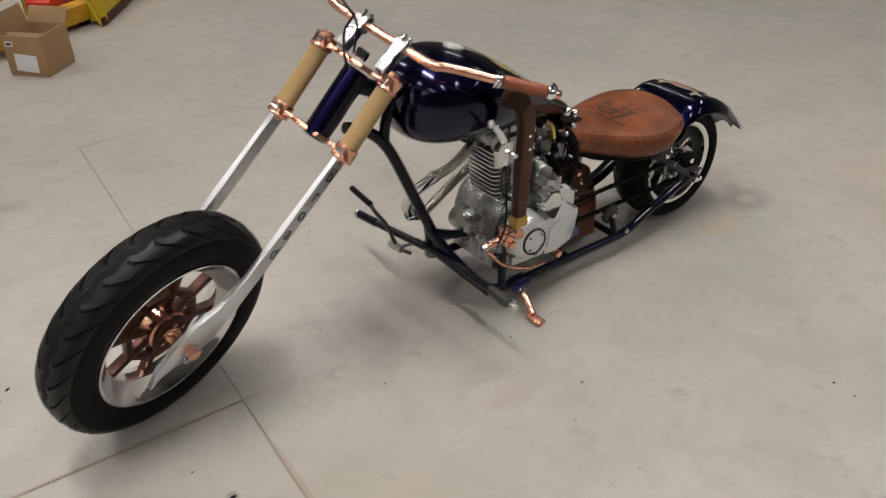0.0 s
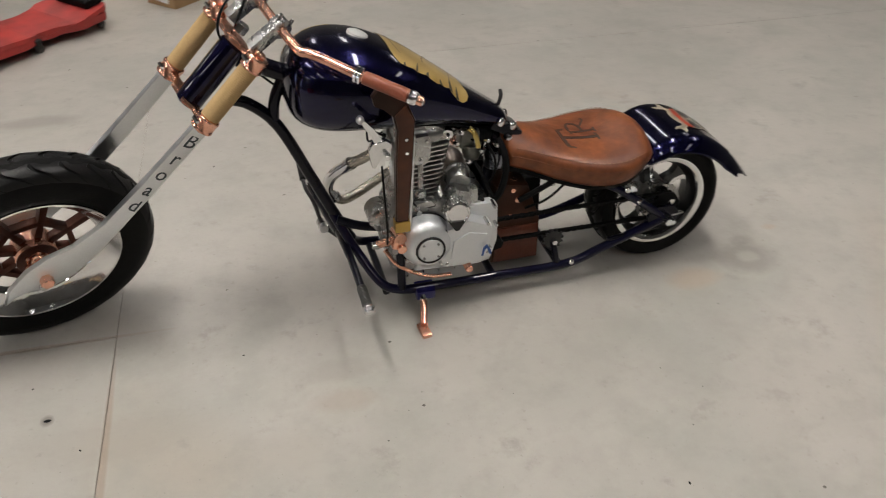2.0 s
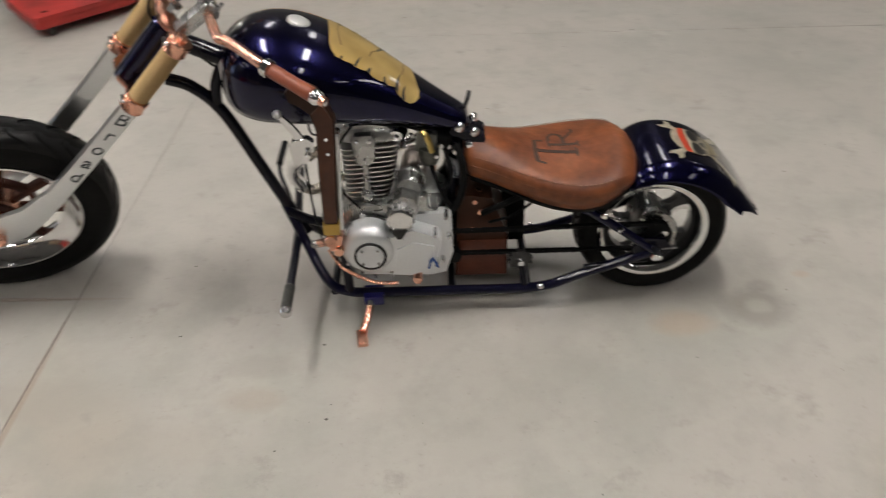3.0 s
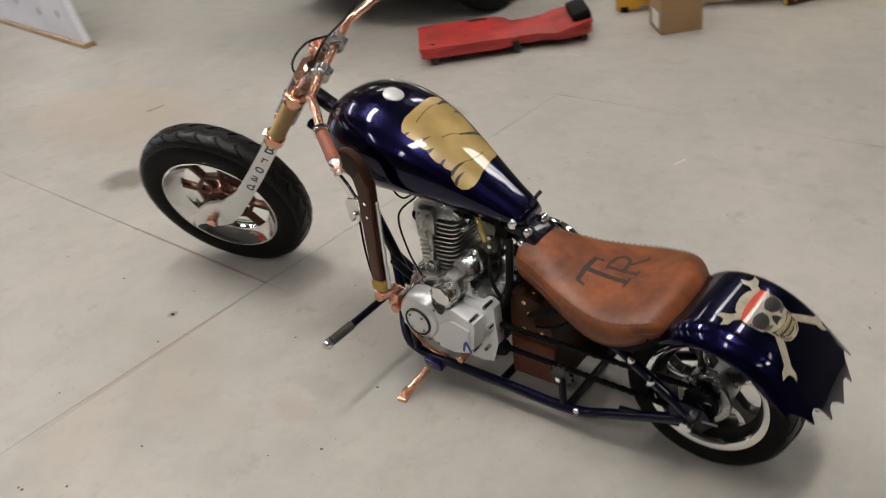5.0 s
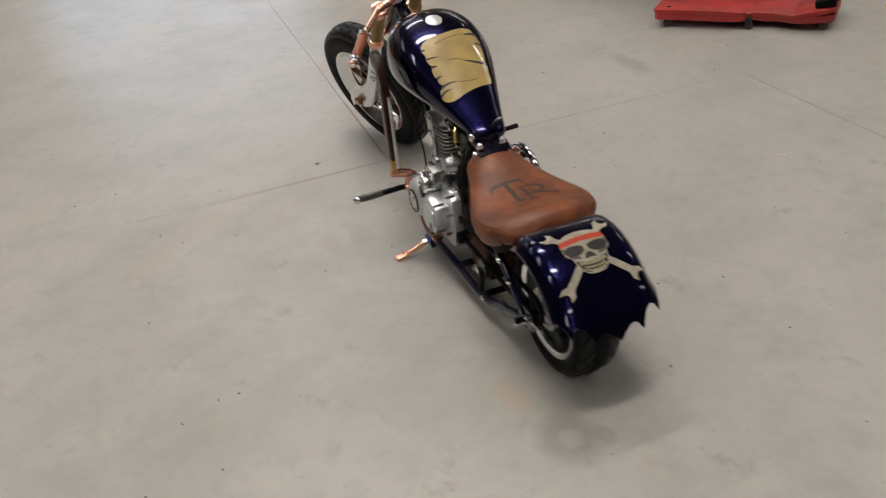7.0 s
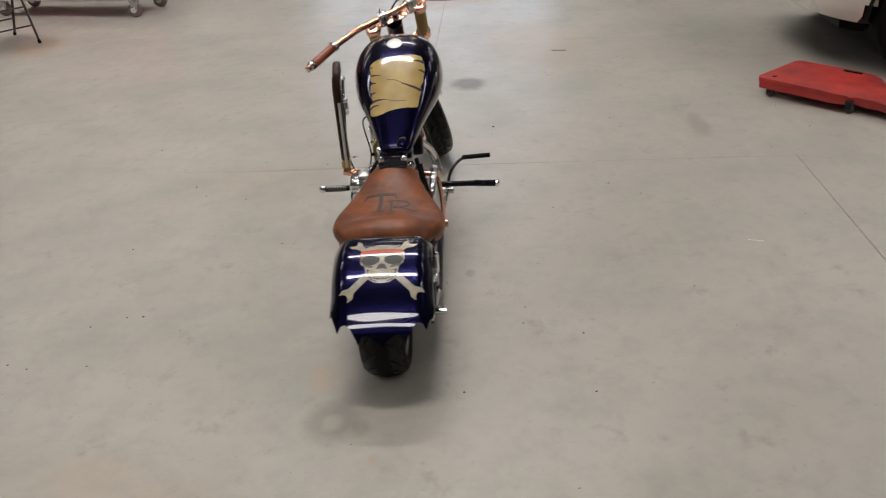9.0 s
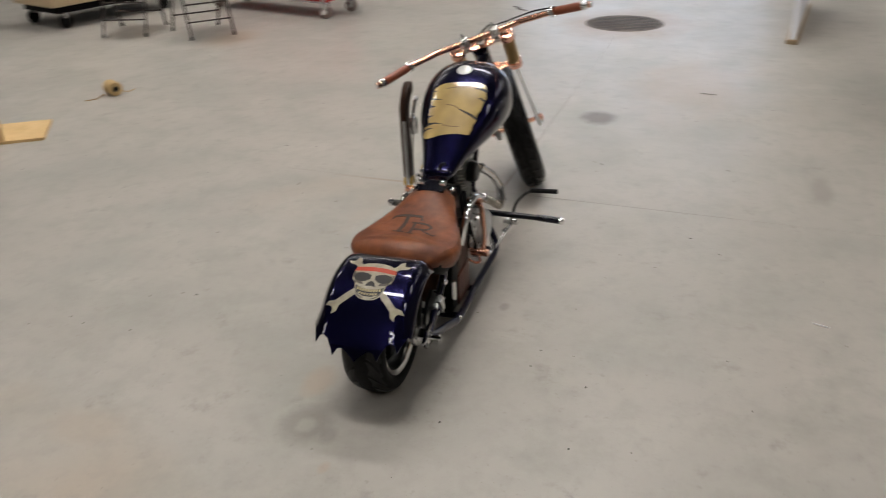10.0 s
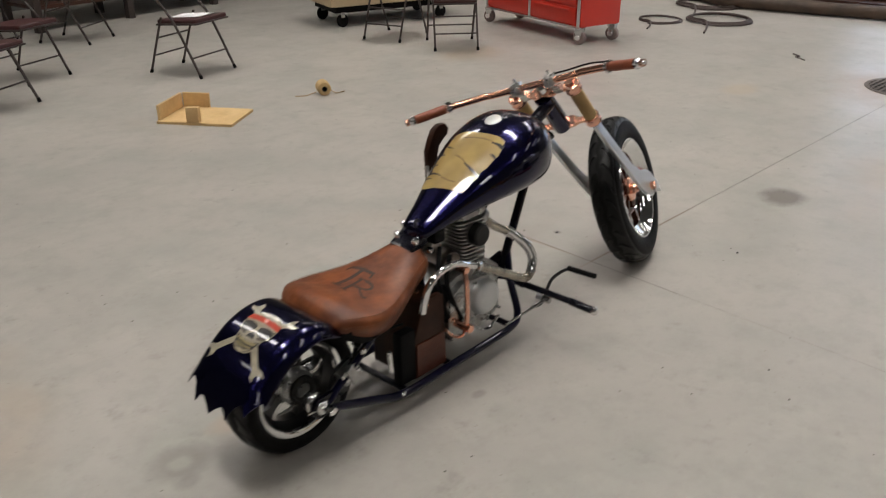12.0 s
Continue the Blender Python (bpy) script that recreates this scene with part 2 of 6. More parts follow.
# ---- mesh helpers ----
def part(name, bm, mat, parent=None, label="", smooth=True, sharp=35):
    me = bpy.data.meshes.new(name)
    bmesh.ops.recalc_face_normals(bm, faces=bm.faces)
    for f in bm.faces:
        f.smooth = smooth
    for e in bm.edges:
        if len(e.link_faces) == 2 and e.calc_face_angle(0) > radians(sharp):
            e.smooth = False
    bm.to_mesh(me)
    bm.free()
    me.materials.append(mat)
    ob = new(name, me)
    if parent:
        ob.parent = parent
    if label:
        ob["label"] = label
    return ob


def thing(name, label, category, m=None, group="", kind=""):
    ob = new(name)
    ob.empty_display_size = 0.1
    if m is not None:
        ob.matrix_world = m
    return tagged(ob, label, category, group, kind)


def V(*a):
    return Vector(a)


def smooth_path(pts, n=6):
    """Catmull-Rom through the points."""
    P = [Vector(p) for p in pts]
    P = [2 * P[0] - P[1], *P, 2 * P[-1] - P[-2]]
    out = []
    for i in range(1, len(P) - 2):
        a, b, c, d = P[i - 1:i + 3]
        for k in range(n):
            t = k / n
            out.append(0.5 * (2 * b + (c - a) * t + (2 * a - 5 * b + 4 * c - d) * t * t + (3 * b - a - 3 * c + d) * t ** 3))
    out.append(P[-2])
    return out


def tube(pts, r, seg=12, n=6, bm=None, closed=False):
    """A round tube along a smooth path; r may be a number or one radius a point."""
    bm = bm or bmesh.new()
    path = smooth_path(pts, n) if n > 1 else [Vector(p) for p in pts]
    if closed:
        path = path[:-1]
    m = len(path)
    radii = [r] * m if isinstance(r, (int, float)) else [r[min(len(r) - 2, int(i / (m - 1) * (len(r) - 1)))] * (1 - (i / (m - 1) * (len(r) - 1)) % 1 if i < m - 1 else 0)
                                                        + r[min(len(r) - 1, int(i / (m - 1) * (len(r) - 1)) + 1)] * ((i / (m - 1) * (len(r) - 1)) % 1 if i < m - 1 else 1) for i in range(m)]
    up, rings = None, []
    for i, p in enumerate(path):
        if closed:
            t = path[(i + 1) % m] - path[i - 1]
        else:
            t = path[min(i + 1, m - 1)] - path[max(i - 1, 0)]
        t.normalize()
        if up is None:
            up = t.orthogonal()
        up = (up - t * up.dot(t)).normalized()
        side = t.cross(up)
        rings.append([bm.verts.new(p + radii[i] * (math.cos(a) * up + math.sin(a) * side)) for a in (2 * math.pi * k / seg for k in range(seg))])
    for i in range(m if closed else m - 1):
        a, b = rings[i], rings[(i + 1) % m]
        for k in range(seg):
            bm.faces.new((a[k], a[(k + 1) % seg], b[(k + 1) % seg], b[k]))
    if not closed:
        bm.faces.new(rings[0]), bm.faces.new(rings[-1])
    return bm


def axis_matrix(p, d):
    """Local z along d, at p."""
    d = Vector(d).normalized()
    return Matrix.Translation(p) @ d.to_track_quat("Z", "Y").to_matrix().to_4x4()


def lathe(profile, m=None, seg=32, bm=None, closed=False):
    """Turns (radius, height) pairs about local z."""
    bm = bm or bmesh.new()
    m = m or Matrix()
    rings = []
    for r, h in profile:
        if r < 1e-6:
            rings.append([bm.verts.new(m @ Vector((0, 0, h)))])
        else:
            rings.append([bm.verts.new(m @ Vector((r * math.cos(a), r * math.sin(a), h))) for a in (2 * math.pi * k / seg for k in range(seg))])
    pairs = list(zip(rings, rings[1:])) + ([(rings[-1], rings[0])] if closed else [])
    for a, b in pairs:
        for k in range(seg):
            j = (k + 1) % seg
            if len(a) == 1 and len(b) == 1:
                break
            if len(a) == 1:
                bm.faces.new((a[0], b[j], b[k]))
            elif len(b) == 1:
                bm.faces.new((a[k], a[j], b[0]))
            else:
                bm.faces.new((a[k], a[j], b[j], b[k]))
    if not closed:
        for ring in (rings[0], rings[-1]):
            if len(ring) > 2:
                bm.faces.new(ring)
    return bm


def rod(p, q, r, seg=14, bm=None, bevel=0.0):
    p, q = Vector(p), Vector(q)
    h = (q - p).length
    b = min(bevel or r * 0.15, h * 0.3)
    return lathe([(0, 0), (r - b, 0), (r, b), (r, h - b), (r - b, h), (0, h)], axis_matrix(p, q - p), seg, bm)


def block(size, m=None, bevel=0.004, bm=None, segments=2):
    """A box centred on the origin of m with bevelled edges."""
    tmp = bmesh.new()
    bmesh.ops.create_cube(tmp, size=1, matrix=(m or Matrix()) @ Matrix.Diagonal((*size, 1)))
    if bevel:
        bmesh.ops.bevel(tmp, geom=tmp.edges[:], offset=bevel, segments=segments, affect="EDGES", profile=0.7)
    return join(bm, tmp)


def join(bm, tmp):
    if bm is None:
        return tmp
    me = bpy.data.meshes.new("join")
    tmp.to_mesh(me)
    tmp.free()
    bm.from_mesh(me)
    bpy.data.meshes.remove(me)
    return bm


def loft(rings, caps=True, bm=None, close=True):
    bm = bm or bmesh.new()
    R = [[bm.verts.new(v) for v in ring] for ring in rings]
    for a, b in zip(R, R[1:]):
        n = len(a)
        for k in range(n if close else n - 1):
            bm.faces.new((a[k], a[(k + 1) % n], b[(k + 1) % n], b[k]))
    if caps:
        bm.faces.new(R[0]), bm.faces.new(R[-1])
    return bm


def plate(outline, thick, m=None, bevel=0.003, bm=None):
    """A flat outline of (x, y) pairs in m's xy plane, extruded to both sides."""
    tmp = bmesh.new()
    m = m or Matrix()
    vs = [tmp.verts.new(m @ Vector((x, y, -thick / 2))) for x, y in outline]
    f = tmp.faces.new(vs)
    ex = bmesh.ops.extrude_face_region(tmp, geom=[f])
    d = m.to_3x3() @ Vector((0, 0, thick))
    for v in ex["geom"]:
        if isinstance(v, bmesh.types.BMVert):
            v.co += d
    if bevel:
        edges = [e for e in tmp.edges if len(e.link_faces) == 2 and e.calc_face_angle(0) > radians(25)]
        bmesh.ops.bevel(tmp, geom=edges, offset=bevel, segments=2, affect="EDGES", profile=0.7)
    return join(bm, tmp)


def lerp_table(rows, x):
    """Smooth values between rows of (x, a, b, ...)."""
    xs = [r[0] for r in rows]
    x = min(max(x, xs[0]), xs[-1])
    i = max(0, min(len(rows) - 2, sum(1 for v in xs if v <= x) - 1))
    out = []
    t = (x - xs[i]) / (xs[i + 1] - xs[i])
    for k in range(1, len(rows[0])):
        p1, p2 = rows[i][k], rows[i + 1][k]
        m1 = (p2 - rows[i - 1][k]) / (xs[i + 1] - xs[i - 1]) if i > 0 else (p2 - p1) / (xs[i + 1] - xs[i])
        m2 = (rows[i + 2][k] - p1) / (xs[i + 2] - xs[i]) if i + 2 < len(rows) else (p2 - p1) / (xs[i + 1] - xs[i])
        h = xs[i + 1] - xs[i]
        out.append((2 * t ** 3 - 3 * t ** 2 + 1) * p1 + (t ** 3 - 2 * t ** 2 + t) * h * m1 + (3 * t ** 2 - 2 * t ** 3) * p2 + (t ** 3 - t ** 2) * h * m2)
    return out


# ---- the room ----
x0, x1, y0, y1, H = ROOM
floor = tagged(new("floor"), "grey sealed concrete workshop floor with saw-cut joints", "floor", kind="structure")
bed = block((x1 - x0 + 2, y1 - y0 + 2, 0.1), pose((x0 + x1) / 2, (y0 + y1) / 2, -0.054), 0)
part("joint_filler", bed, material("joint_filler", (0.22, 0.18, 0.145), 0.8, vary=0.2, scale=4), floor)
GAP, SKEW = 0.0014, 0.018          # the long joint runs a little askew


def slab(corners):
    bm = bmesh.new()
    top = [bm.verts.new((x + SKEW * y if abs(x) < 0.1 else x, y, 0)) for x, y in corners]
    f = bm.faces.new(top)
    ex = bmesh.ops.extrude_face_region(bm, geom=[f])
    for v in ex["geom"]:
        if isinstance(v, bmesh.types.BMVert):
            v.co.z -= 0.06
    near = [e for e in bm.edges if all(v.co.z > -0.01 for v in e.verts) and (all(abs(v.co.x - SKEW * v.co.y) < 0.01 for v in e.verts) or all(abs(v.co.y) < 0.01 for v in e.verts) or all(abs(v.co.y - CUT) < 0.01 for v in e.verts))]
    if near:
        bmesh.ops.bevel(bm, geom=near, offset=0.0012, segments=1, affect="EDGES")
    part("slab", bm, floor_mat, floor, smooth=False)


END, CUT = -1.25, 1.94
for corners in (((x0 - 1, END), (-0.0008, END), (-0.0008, -GAP), (x0 - 1, -GAP)), ((0.0009, END), (x1 + 1, END), (x1 + 1, CUT - GAP), (0.0009, CUT - GAP)), ((x0 - 1, y0 - 1), (x1 + 1, y0 - 1), (x1 + 1, END), (x0 - 1, END)),
                ((x0 - 1, GAP), (-0.0007, GAP), (-0.0007, CUT + GAP), (x1 + 1, CUT + GAP), (x1 + 1, y1 + 1), (x0 - 1, y1 + 1))):
    slab(corners)

T = 0.25
for name, cx, cy, sx, sy, mat in (("wall_south", (x0 + x1) / 2, y0 - T / 2, x1 - x0 + 2 * T, T, wall_paint), ("wall_north", (x0 + x1) / 2, y1 + T / 2, x1 - x0 + 2 * T, T, wall_paint),
                                  ("wall_east", x1 + T / 2, (y0 + y1) / 2, T, y1 - y0, wall_paint)):
    tagged(part(name, block((sx, sy, H), pose(cx, cy, H / 2), 0), mat, smooth=False), "plain painted workshop wall", "wall", kind="structure")
# west wall with the opening of an overhead door
DY0, DY1, DH = -2.4, 1.4, 3.4
bm = block((T, DY0 - y0, H), pose(x0 - T / 2, (y0 + DY0) / 2, H / 2), 0)
block((T, y1 - DY1, H), pose(x0 - T / 2, (y1 + DY1) / 2, H / 2), 0, bm)
block((T, DY1 - DY0, H - DH), pose(x0 - T / 2, (DY0 + DY1) / 2, (H + DH) / 2), 0, bm)
tagged(part("wall_west", bm, wall_paint, smooth=False), "plain painted workshop wall with a door opening", "wall", kind="structure")
door = thing("door_1", "pale overhead sectional door with frosted daylight panes", "door", kind="structure")
for k in range(5):
    z = 0.34 + 0.68 * k
    if k in (1, 2, 3):
        for j in range(4):
            y = DY0 + 0.475 + 0.95 * j
            bm = block((0.05, 0.95, 0.14), pose(x0 - 0.1, y, z - 0.27), 0.004)
            block((0.05, 0.95, 0.14), pose(x0 - 0.1, y, z + 0.27), 0.004, bm)
            for s in (-0.44, 0.44):
                block((0.05, 0.07, 0.40), pose(x0 - 0.1, y + s, z), 0.004, bm)
            fr = part("door_panel", bm, door_panel, door)
            part("pane", block((0.01, 0.81, 0.40), pose(x0 - 0.1, y, z), 0), day_glow, fr)
    else:
        part("door_panel", block((0.05, DY1 - DY0, 0.68), pose(x0 - 0.1, (DY0 + DY1) / 2, z), 0.01), door_panel, door)
tagged(part("ceiling", block((x1 - x0 + 2 * T, y1 - y0 + 2 * T, 0.2), pose((x0 + x1) / 2, (y0 + y1) / 2, H + 0.1), 0), ceiling_paint, smooth=False), "pale steel deck ceiling", "ceiling", kind="structure")


tube_data = bpy.data.lights.new("tube_light", "AREA")
tube_data.shape, tube_data.size, tube_data.size_y = "RECTANGLE", 0.30, 2.36
tube_data.energy, tube_data.color, tube_data.spread = LAMP_POWER, (1.0, 0.955, 0.9), radians(110)


def ceiling_light(x, y):
    t = thing("ceiling_light", "long white fluorescent fixture hanging from the ceiling", "lamp", pose(x, y, H - 0.45), "ceiling lights")
    part("housing", block((0.40, 2.44, 0.05), pose(0, 0, 0.04), 0.006), door_panel, t)
    for s in (-0.09, 0.09):
        part("diffuser", block((0.14, 2.36, 0.012), pose(s, 0, 0.008), 0), lamp_glow, t)
    tube_light = new("tube_light", tube_data)
    tube_light.parent = t
    tube_light.matrix_local = pose(0, 0, -0.004)
    for s in (-1.0, 1.0):
        part("hanger", rod((0, s, 0.06), (0, s, 0.45), 0.006), bolt_steel, t)
    return t


# the column at x = -8.95 is unseen, added to brighten the far floor
LIGHTS = [(lx, ly) for ly in (-0.1, -4.9, 5.6) for lx in (-8.95, -6.1, -3.25, -0.4, 2.45, 6.6)]
first_light = ceiling_light(*LIGHTS[0])
for lx, ly in LIGHTS[1:]:
    copy_thing(first_light, pose(lx, ly, H - 0.45))


# ---- the motorcycle ----
BIKE = Matrix.Translation((0, 0.035, 0)) @ Matrix.Rotation(math.atan(0.037), 4, "Z")
bike = thing("motorcycle", "dark blue custom chopper with copper trim and brown leather seat", "motorcycle", BIKE)

# steering axis, turned to the left
UP = Vector((0.69, -0.025, 0.723)).normalized()
lat = (Vector((0, 1, 0)) - UP * UP.y).normalized()
fwd = UP.cross(lat)
STEER = radians(27)
AX = math.cos(STEER) * lat + math.sin(STEER) * fwd
FX = UP.cross(AX)
HEAD = Vector((0.325, 0.0, 0.72))
FORK = Matrix.Translation(HEAD) @ Matrix((AX, FX, UP)).transposed().to_4x4()


def F(a, f, u):
    return FORK @ Vector((a - 0.055 * min(u, 0), f, u))


def tyre(R, width, rim_r, m, name_parent, treads, label, deep=0.0055):
    """A fat tyre about local z of m, with a grooved tread."""
    w = width / 2
    prof = [(rim_r, -w * 0.62), (rim_r + 0.006, -w * 0.82), (rim_r + 0.3 * (R - rim_r), -w * 0.97), (rim_r + 0.55 * (R - rim_r), -w), (rim_r + 0.75 * (R - rim_r), -w * 0.93),
            (R - 0.10 * (R - rim_r), -w * 0.72), (R - 0.03 * (R - rim_r), -w * 0.42), (R + 0.003, -w * 0.22), (R + 0.005, 0), (R + 0.003, w * 0.22), (R - 0.03 * (R - rim_r), w * 0.42), (R - 0.10 * (R - rim_r), w * 0.72),
            (rim_r + 0.75 * (R - rim_r), w * 0.93), (rim_r + 0.55 * (R - rim_r), w), (rim_r + 0.3 * (R - rim_r), w * 0.97), (rim_r + 0.006, w * 0.82), (rim_r, w * 0.62)]
    t = part("tyre", lathe(prof, m, 72, closed=True), rubber, name_parent, label, sharp=60)

    def crown(h):
        q = abs(h) / w
        return R - (R - rim_r) * (0.0 if q < 1e-3 else lerp_table([(0, 0), (0.42, 0.03), (0.72, 0.10), (0.93, 0.25)], q)[0])
    # shoulder blocks parted by narrow curved grooves that stop short of the smooth centre
    bm = bmesh.new()
    step = 2 * math.pi / treads
    for k in range(treads):
        for s in (-1, 1):
            base = step * (k + (0.5 if s > 0 else 0))
            rows_ = []
            for i in range(9):
                q = 0.10 + 0.80 * i / 8
                ang = base + step * (0.95 * (i / 8) ** 1.6 - 0.22 * math.sin(math.pi * i / 8))
                gap = 0.0 if i < 1 else 0.075 * min(1, i / 2) * (0.35 if i == 8 else 1)
                half = step * (0.5 - gap)
                r = crown(q * w)
                top = deep if i < 8 else 0.001
                rows_.append([m @ Vector(((r + dr) * math.cos(ang + da), (r + dr) * math.sin(ang + da), s * q * w)) for dr, da in ((-0.005, -half), (top * 0.6, -half), (top, -half * 0.95), (top, half * 0.95), (top * 0.6, half), (-0.005, half))])
            loft(rows_, True, bm)
    tagged(part("tread", bm, tread_rubber, name_parent, sharp=25), kind="stuff")
    return t


# front wheel
WHEEL_AX = Vector((-0.283, 0.904, 0.322)).normalized()
WHEEL_F = (FX - WHEEL_AX * FX.dot(WHEEL_AX)).normalized()
FW = Matrix.Translation((-0.156, 0.015, 0.316)) @ Matrix((WHEEL_F, WHEEL_AX.cross(WHEEL_F), WHEEL_AX)).transposed().to_4x4()
front_wheel = new("front_wheel")
front_wheel.parent = bike
tyre(0.324, 0.125, 0.212, FW, front_wheel, 28, "worn black rubber tyre with curved grooves")


def rim(R, width, m, parent):
    w = width / 2
    prof = [(R, -w), (R + 0.006, -w), (R + 0.008, -w + 0.006), (R - 0.004, -w + 0.012), (R - 0.012, -w * 0.55), (R - 0.030, -w * 0.3), (R - 0.034, 0), (R - 0.030, w * 0.3), (R - 0.012, w * 0.55),
            (R - 0.004, w - 0.012), (R + 0.008, w - 0.006), (R + 0.006, w), (R, w), (R - 0.006, w - 0.008), (R - 0.022, w * 0.5), (R - 0.044, w * 0.25), (R - 0.046, 0), (R - 0.044, -w * 0.25), (R - 0.022, -w * 0.5), (R - 0.006, -w + 0.008)]
    return part("rim", lathe(prof, m, 72, closed=True), rim_polish, parent, "polished alloy rim with a wide lip")


front_rim = rim(0.216, 0.115, FW, front_wheel)
bm = bmesh.new()
for k in range(8):
    a = math.pi * (k + 0.5) / 4
    b = a + math.pi / 4
    M = FW @ Matrix.Rotation((a + b) / 2, 4, "Z")
    block((0.017, 0.086, 0.024), M @ pose(0.100, 0, 0), 0.003, bm)
part("spoke_ring", bm, copper_dark, front_wheel, "copper-brown eight-sided ring between the spokes")
for k in range(8):
    M = FW @ Matrix.Rotation(math.pi * (k + 0.5) / 4, 4, "Z")
    part("spoke", plate([(0.03, -0.012), (0.10, -0.009), (0.178, -0.0105), (0.184, -0.014), (0.184, 0.014), (0.178, 0.0105), (0.10, 0.009), (0.03, 0.012)], 0.026, M, 0.003), copper_dark, front_wheel, "copper-brown spoke")
part("hub", lathe([(0, -0.058), (0.02, -0.058), (0.024, -0.05), (0.024, -0.036), (0.050, -0.034), (0.056, -0.028), (0.056, 0.028), (0.050, 0.034), (0.024, 0.036), (0.024, 0.05), (0.02, 0.058), (0, 0.058)], FW, 28), copper, front_wheel, "bright copper hub")
part("brake_disc", lathe([(0.03, -0.044), (0.056, -0.044), (0.056, -0.040), (0.03, -0.040)], FW, 36, closed=True), copper_dark, front_wheel)
for k in range(6):
    a = 2 * math.pi * k / 6
    part("hub_bolt", rod(FW @ Vector((0.034 * math.cos(a), 0.034 * math.sin(a), -0.034)), FW @ Vector((0.034 * math.cos(a), 0.034 * math.sin(a), -0.052)), 0.006, 6), copper, front_wheel)
part("axle", rod(FW @ Vector((0, 0, -0.125)), FW @ Vector((0, 0, 0.125)), 0.011), copper, front_wheel)
for s in (-1, 1):
    part("axle_nut", rod(FW @ Vector((0, 0, s * 0.112)), FW @ Vector((0, 0, s * 0.138)), 0.018, 6), copper, front_wheel)

# fork: copper clamps, rope-wrapped tubes and flat alloy blades
fork = new("front_fork")
fork.parent = bike
for s, side in ((-1, "left"), (1, "right")):
    bm = bmesh.new()
    turns = 32
    path = []
    part("wrapped_tube", rod(F(s * 0.11, 0, 0.015), F(s * 0.11, 0, 0.20), 0.0235, 20), rope, fork, "fork tube wrapped in tan cord")
    for k in range(turns * 10 + 1):
        a = 2 * math.pi * k / 10
        path.append(F(s * 0.11 + 0.0236 * math.cos(a), 0.0236 * math.sin(a), 0.020 + 0.176 * k / (turns * 10)))
    tube(path, 0.0026, 5, 1, bm)
    part("cord", bm, rope, fork)
    # flat blade: narrow under the clamp, wide at the axle
    M = FORK @ Matrix(((1, 0, -0.055, 0), (0, 1, 0, 0), (0, 0, 1, 0), (0, 0, 0, 1))) @ Matrix.Translation((s * 0.108, 0, 0)) @ Matrix(((0, 0, 1, 0), (1, 0, 0, 0), (0, 1, 0, 0), (0, 0, 0, 1)))
    out = [(-0.024, -0.012), (0.024, -0.012), (0.027, -0.25), (0.034, -0.40), (0.062, -0.50), (0.105, -0.56), (0.125, -0.62), (0.128, -0.70), (0.105, -0.755), (0.10, -0.72), (0.070, -0.68), (0.03, -0.66), (-0.004, -0.60), (-0.018, -0.52), (-0.022, -0.40), (-0.026, -0.25)]
    part("fork_blade", plate(out, 0.016, M, 0.003), brushed, fork, "flat brushed alloy fork blade")
    part("bolt_cover", lathe([(0, 0.012), (0.010, 0.011), (0.013, 0.006), (0.013, 0)], FORK @ pose(s * 0.116 + 0.035, 0.055, -0.655, 0, s * 90, 0), 16), bolt_steel, fork)
for u, h in ((0.0, 0.021), (0.205, 0.021)):
    bm = bmesh.new()
    for s in (-1, 1):
        lathe([(0.022, -h), (0.0295, -h + 0.002), (0.0315, -h + 0.006), (0.0295, -h + 0.011), (0.0295, h - 0.011), (0.0315, h - 0.006), (0.0295, h - 0.002), (0.022, h)], FORK @ pose(s * 0.11, 0, u), 24, bm)
    out = [(-0.09, -0.016), (-0.06, -0.011), (-0.035, -0.022), (0.035, -0.022), (0.06, -0.011), (0.09, -0.016), (0.09, 0.014), (0.06, 0.011), (0.035, 0.03), (-0.035, 0.03), (-0.06, 0.011), (-0.09, 0.014)]
    plate(out, 0.013, FORK @ pose(0, 0.004, u), 0.003, bm)
    part("fork_clamp", bm, copper, fork, "copper fork clamp")
    for s in (-1, 1):
        part("cap_bolt", rod(F(s * 0.11, 0, u + (h if u else -h)), F(s * 0.11, 0, u + (h + 0.010 if u else -h - 0.006)), 0.016, 6), copper, fork)
        part("pinch_bolt", rod(F(s * 0.11 - 0.012, 0.032, u), F(s * 0.11 + 0.012, 0.032, u), 0.0055, 6), chrome, fork)
part("steering_nut", rod(F(0, 0, 0.218), F(0, 0, 0.245), 0.018, 6), chrome, fork)
